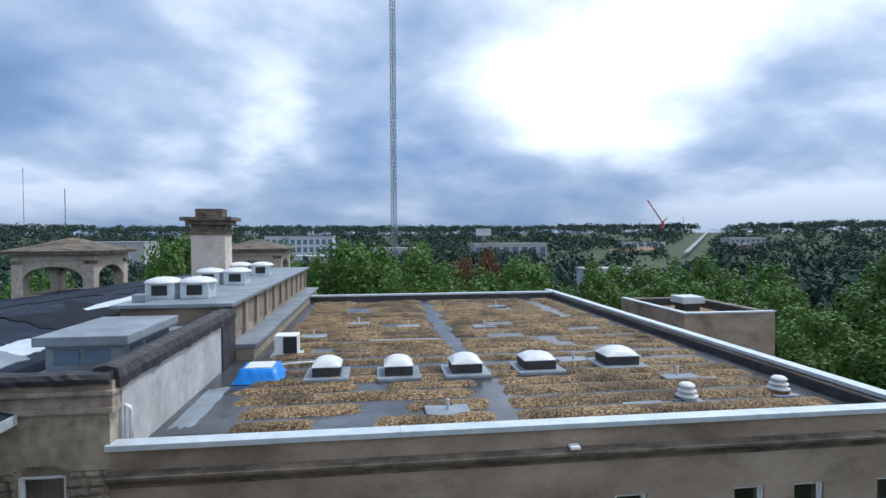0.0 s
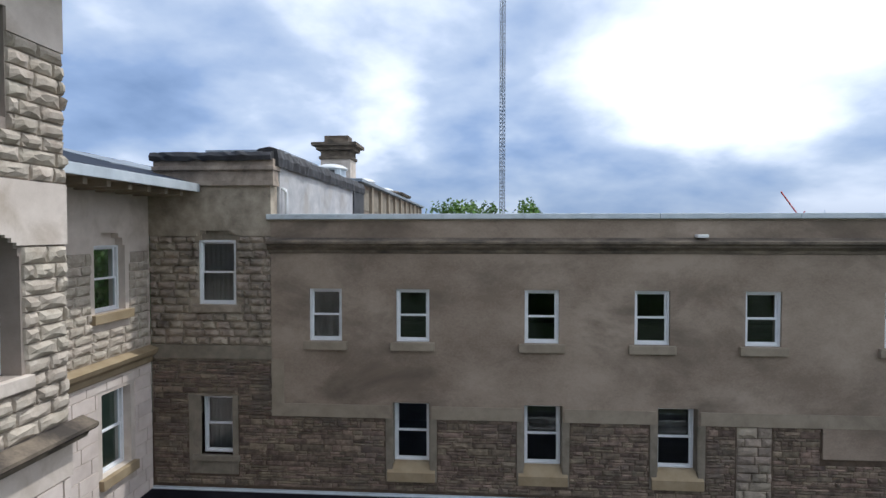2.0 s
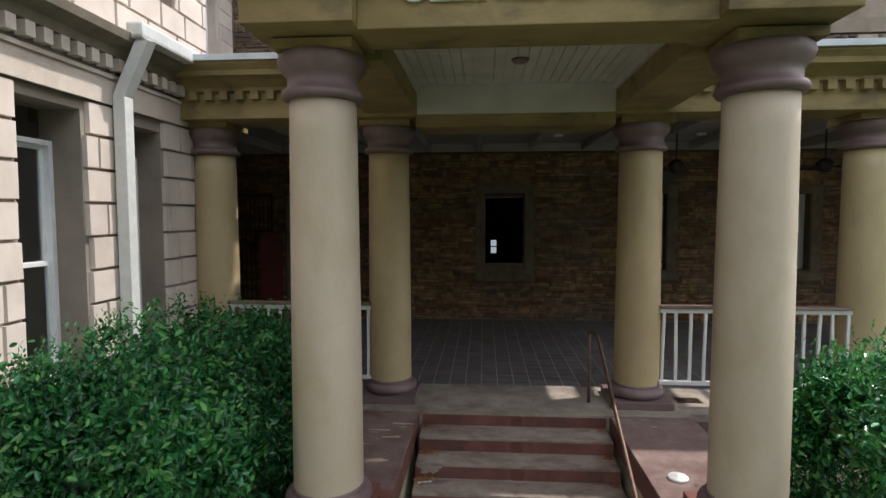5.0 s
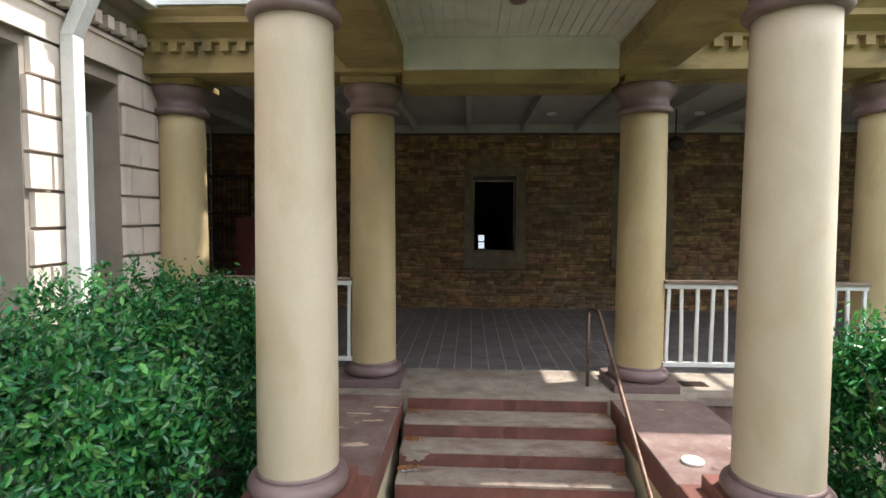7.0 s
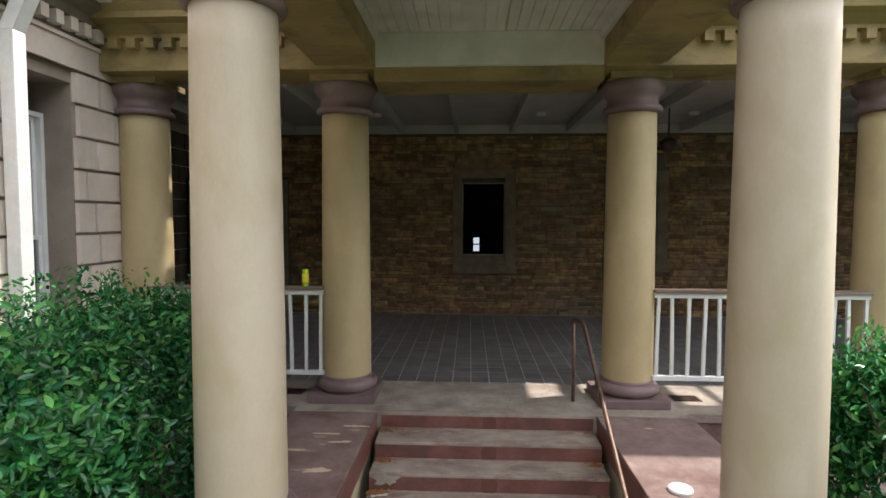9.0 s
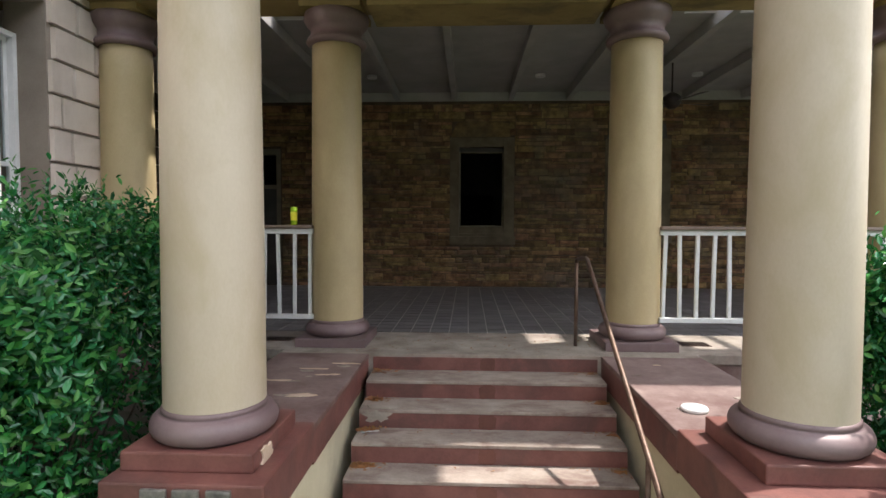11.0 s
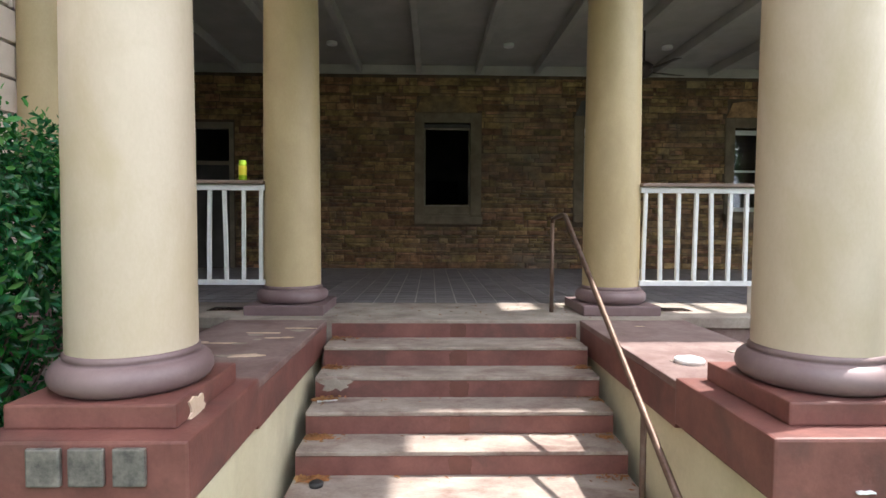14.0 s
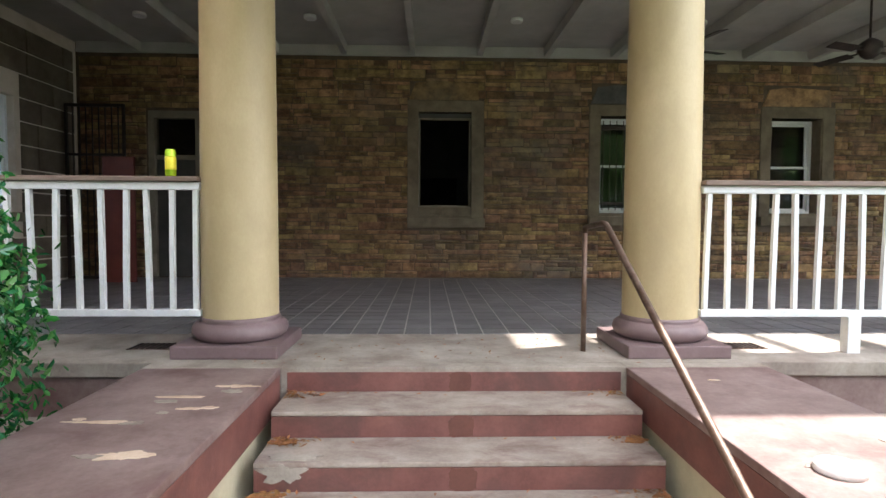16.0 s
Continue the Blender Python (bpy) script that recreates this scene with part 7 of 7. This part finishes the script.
board = thing("billboard", "distant white billboard on posts", "billboard", (87.5, 420, 2))
part("panel", boxes((81.5, 93.5, 419.5, 420.5, 16.5, 22)), FAR_WHITE, board)
part("post", tube([(87.5, 420, -5), (87.5, 420, 16.6)], 0.4, 6), STEEL, board)
disc = thing("round_sign", "distant round red sign on a post", "sign", (380, 445, -4))
part("panel", lathe([(3.0, 0), (3.4, 0.2), (3.4, 0.8), (3.0, 1.0)], 24), SIGN_RED, disc)
disc.children[0].matrix_basis = pose(0, 0, 9, 90, 0, 0)
part("post", tube([(380, 445, -6), (380, 445, 4)], 0.4, 6), STEEL, disc)
earth = structure("ground_earth", grid_sheet([215 + i * 5 for i in range(9)], [445 + i * 8 for i in range(5)], lambda x, y: ground_height(x, y) + 5.0 + 2.5 * noise.noise(Vector((x * 0.02, y * 0.02, 0)))), RED_EARTH, "bare red earth of a far building site")
bm = bmesh.new()
rows = []
for i in range(40):
    y = 400 + i * 28
    x = 0.69 * y - 30
    z = ground_height(x, y) + 5.0
    w = 2.2
    rows.append([bm.verts.new((x - w, y, z)), bm.verts.new((x + w, y, z))])
for a, b in zip(rows, rows[1:]):
    bm.faces.new((a[0], a[1], b[1], b[0]))
structure("road", bm, PALE_ROAD, "pale distant highway running to the horizon")

# ---- stones laid on the walls ----
rng = random.Random(11)
rubble_meshes = [stone_mesh("rubble_stone", rng, RUBBLE, 0.6, (3, 2), 0.10) for _ in range(14)]
rock_meshes = [stone_mesh("rock_block", rng, GRANITE, 0.75, (4, 3), 0.05) for _ in range(8)]
dark_rock_meshes = [stone_mesh("rock_block", rng, GRANITE_DARK, 0.75, (4, 3), 0.05) for _ in range(8)]
ashlar_meshes = [stone_mesh("ashlar_block", rng, ASHLAR, 0.12, (1, 1), 0.012) for _ in range(3)]
porch_open = [(a - 0.19, b + 0.22, c - 0.23, d + 0.20) for a, b, c, d in LOWER] + [(a - 0.15, b + 0.11, d + 0.18, d + 0.52) for a, b, c, d in LOWER] + [(DOOR[0] - 0.02, DOOR[1] + 0.02, 1.0, DOOR[3] + 0.02)]
upper_open = [(a - 0.17, b + 0.17, 6.1, 8.2) for a, b, c, d in MIDDLE] + [(-5.31, -4.05, 6.1, 8.1), (9.48, 11.52, 6.9, 7.7), (7.62, 8.44, 5.8, 7.7)]
low = courses(-6.2, 15.9, 1.3, 5.15, porch_open, rng, (0.045, 0.16), (0.06, 0.60), 0.009, 0.55)
mid = courses(-6.2, 15.9, 5.87, 7.60, upper_open, rng, (0.05, 0.17), (0.06, 0.60), 0.009, 0.55)
mid += courses(-6.2, -3.22, 7.62, 8.96, upper_open, rng, (0.05, 0.17), (0.06, 0.60), 0.009, 0.55)
lay("stone", low, pose(0, W, 0), rubble_meshes, wall_rubble, rng, (0.012, 0.045), 300, RUBBLE_JOINED, key=lambda r: abs((r[0] + r[1]) / 2 - 0.4), tilt=3.0)
lay("stone", mid, pose(0, W, 0), rubble_meshes, wall_rubble, rng, (0.012, 0.045), 0, RUBBLE_GREY, tilt=3.0)
pale = courses(7.64, 8.42, 5.87, 7.60, [], rng, (0.16, 0.26), (0.3, 0.8), 0.012)
lay("pale_stone", pale, pose(0, W, 0), dark_rock_meshes, wall_rubble, rng, (0.04, 0.06), 300)
bay = courses(-6.25, -3.2, 9.31, 11.94, [SIDE_WIN, (-5.1, -4.0, 11.85, 12.2), (-5.25, -3.9, 10.08, 10.3)], rng, (0.185, 0.20), (0.3, 0.5), 0.014)
lay("rock_block", bay, pose(0, W + 0.03, 0), dark_rock_meshes, wall_bay, rng, (0.06, 0.09))
sb = courses(0.9, W - 0.1, 9.32, 11.6, [(4.06, 5.3, 10.05, 12)], rng, (0.19, 0.21), (0.35, 0.55), 0.014)
lay("rock_block", sb, east(XB), rock_meshes, wall_setback, rng, (0.05, 0.075))
sb = courses(0.9, W, 5.7, 8.82, [(4.2, 5.43, 6.5, 8.56)], rng, (0.32, 0.33), (0.5, 0.7), 0.02)
lay("ashlar_block", sb, east(XB), ashlar_meshes, wall_setback, rng, (0.02, 0.024))
up = courses(-4.4, YT, 9.28, 11.85, [(a - 0.02, b + 0.02, 10.0, 12.3) for a, b, c, d in T_UP], rng, (0.20, 0.22), (0.35, 0.62), 0.014)
up += courses(-3.2, YT, 12.73, 14.6, T_TOP, rng, (0.20, 0.22), (0.35, 0.62), 0.014)
lay("rock_block", up, east(XT) @ pose(0, 0.03, 0), rock_meshes, wall_tower, rng, (0.07, 0.10), 300, key=lambda r: -r[0])
ash = courses(-4.6, YT, 5.65, 8.45, [(a - 0.001, b + 0.001, 6.45, 8.46) for a, b, c, d in T_MID], rng, (0.31, 0.312), (0.48, 0.62), 0.028)
ash += courses(-4.6, YT - 0.03, 0.2, 4.85, [(a - 0.001, b + 0.001, c - 0.2, d) for a, b, c, d in T_LOW], rng, (0.33, 0.335), (0.48, 0.62), 0.028)
lay("ashlar_block", ash, east(XT) @ pose(0, 0.03, 0), ashlar_meshes, wall_tower, rng, (0.05, 0.054), 300, key=lambda r: -r[0])

# side wall inside the porch, its shade carried by darker blocks
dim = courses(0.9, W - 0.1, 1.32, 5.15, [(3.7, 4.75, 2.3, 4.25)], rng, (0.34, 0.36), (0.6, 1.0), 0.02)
shaded_meshes = [stone_mesh("stained_block", rng, SHADED_ASHLAR, 0.12, (1, 1), 0.012) for _ in range(3)]
lay("stained_block", dim, east(XB), shaded_meshes, wall_setback, rng, (0.02, 0.024))

# ---- porch floor tiles ----
floor_porch = bpy.data.objects["floor_porch"]
tile_meshes = []
for k in range(3):
    me = bpy.data.meshes.new("floor_tile")
    bm = boxes((0, 0.220, 0, 0.220, 0, 0.014), bevel=0.003)
    bm.to_mesh(me)
    bm.free()
    me.materials.append(TILE)
    tile_meshes.append(me)
spots = [(-6.2 + i * 0.2325, 1.125 + j * 0.2325) for i in range(95) for j in range(21)]
spots.sort(key=lambda p: abs(p[0]) + 0.8 * p[1])
verts, faces = [], []
for k, (x, y) in enumerate(spots):
    if k < 300:
        ob = new("floor_tile", rng.choice(tile_meshes))
        ob.parent = floor_porch
        ob.location = (x, y, 1.286 + rng.uniform(0, 0.001))
    else:
        base = len(verts)
        verts += [(x + a, y + b, 1.3) for a, b in ((0, 0), (0.222, 0), (0.222, 0.222), (0, 0.222))]
        verts += [(x + a, y + b, 1.285) for a, b in ((0, 0), (0.222, 0), (0.222, 0.222), (0, 0.222))]
        faces += [[base + i for i in q] for q in ((0, 1, 2, 3), (0, 4, 5, 1), (1, 5, 6, 2), (2, 6, 7, 3), (3, 7, 4, 0))]
me = bpy.data.meshes.new("small_floor_tiles")
me.from_pydata(verts, [], faces)
me.materials.append(surface("slate_blue_tile_far", (0.12, 0.11, 0.115), (0.20, 0.19, 0.195), 3.0, 0.42, 0.12, 40, (0.22, 0.19, 0.17), 1.5, 0.35, vary=0.18, island=True))
ob = new("small_floor_tiles", me)
ob.parent = floor_porch
tagged(ob, kind="stuff")
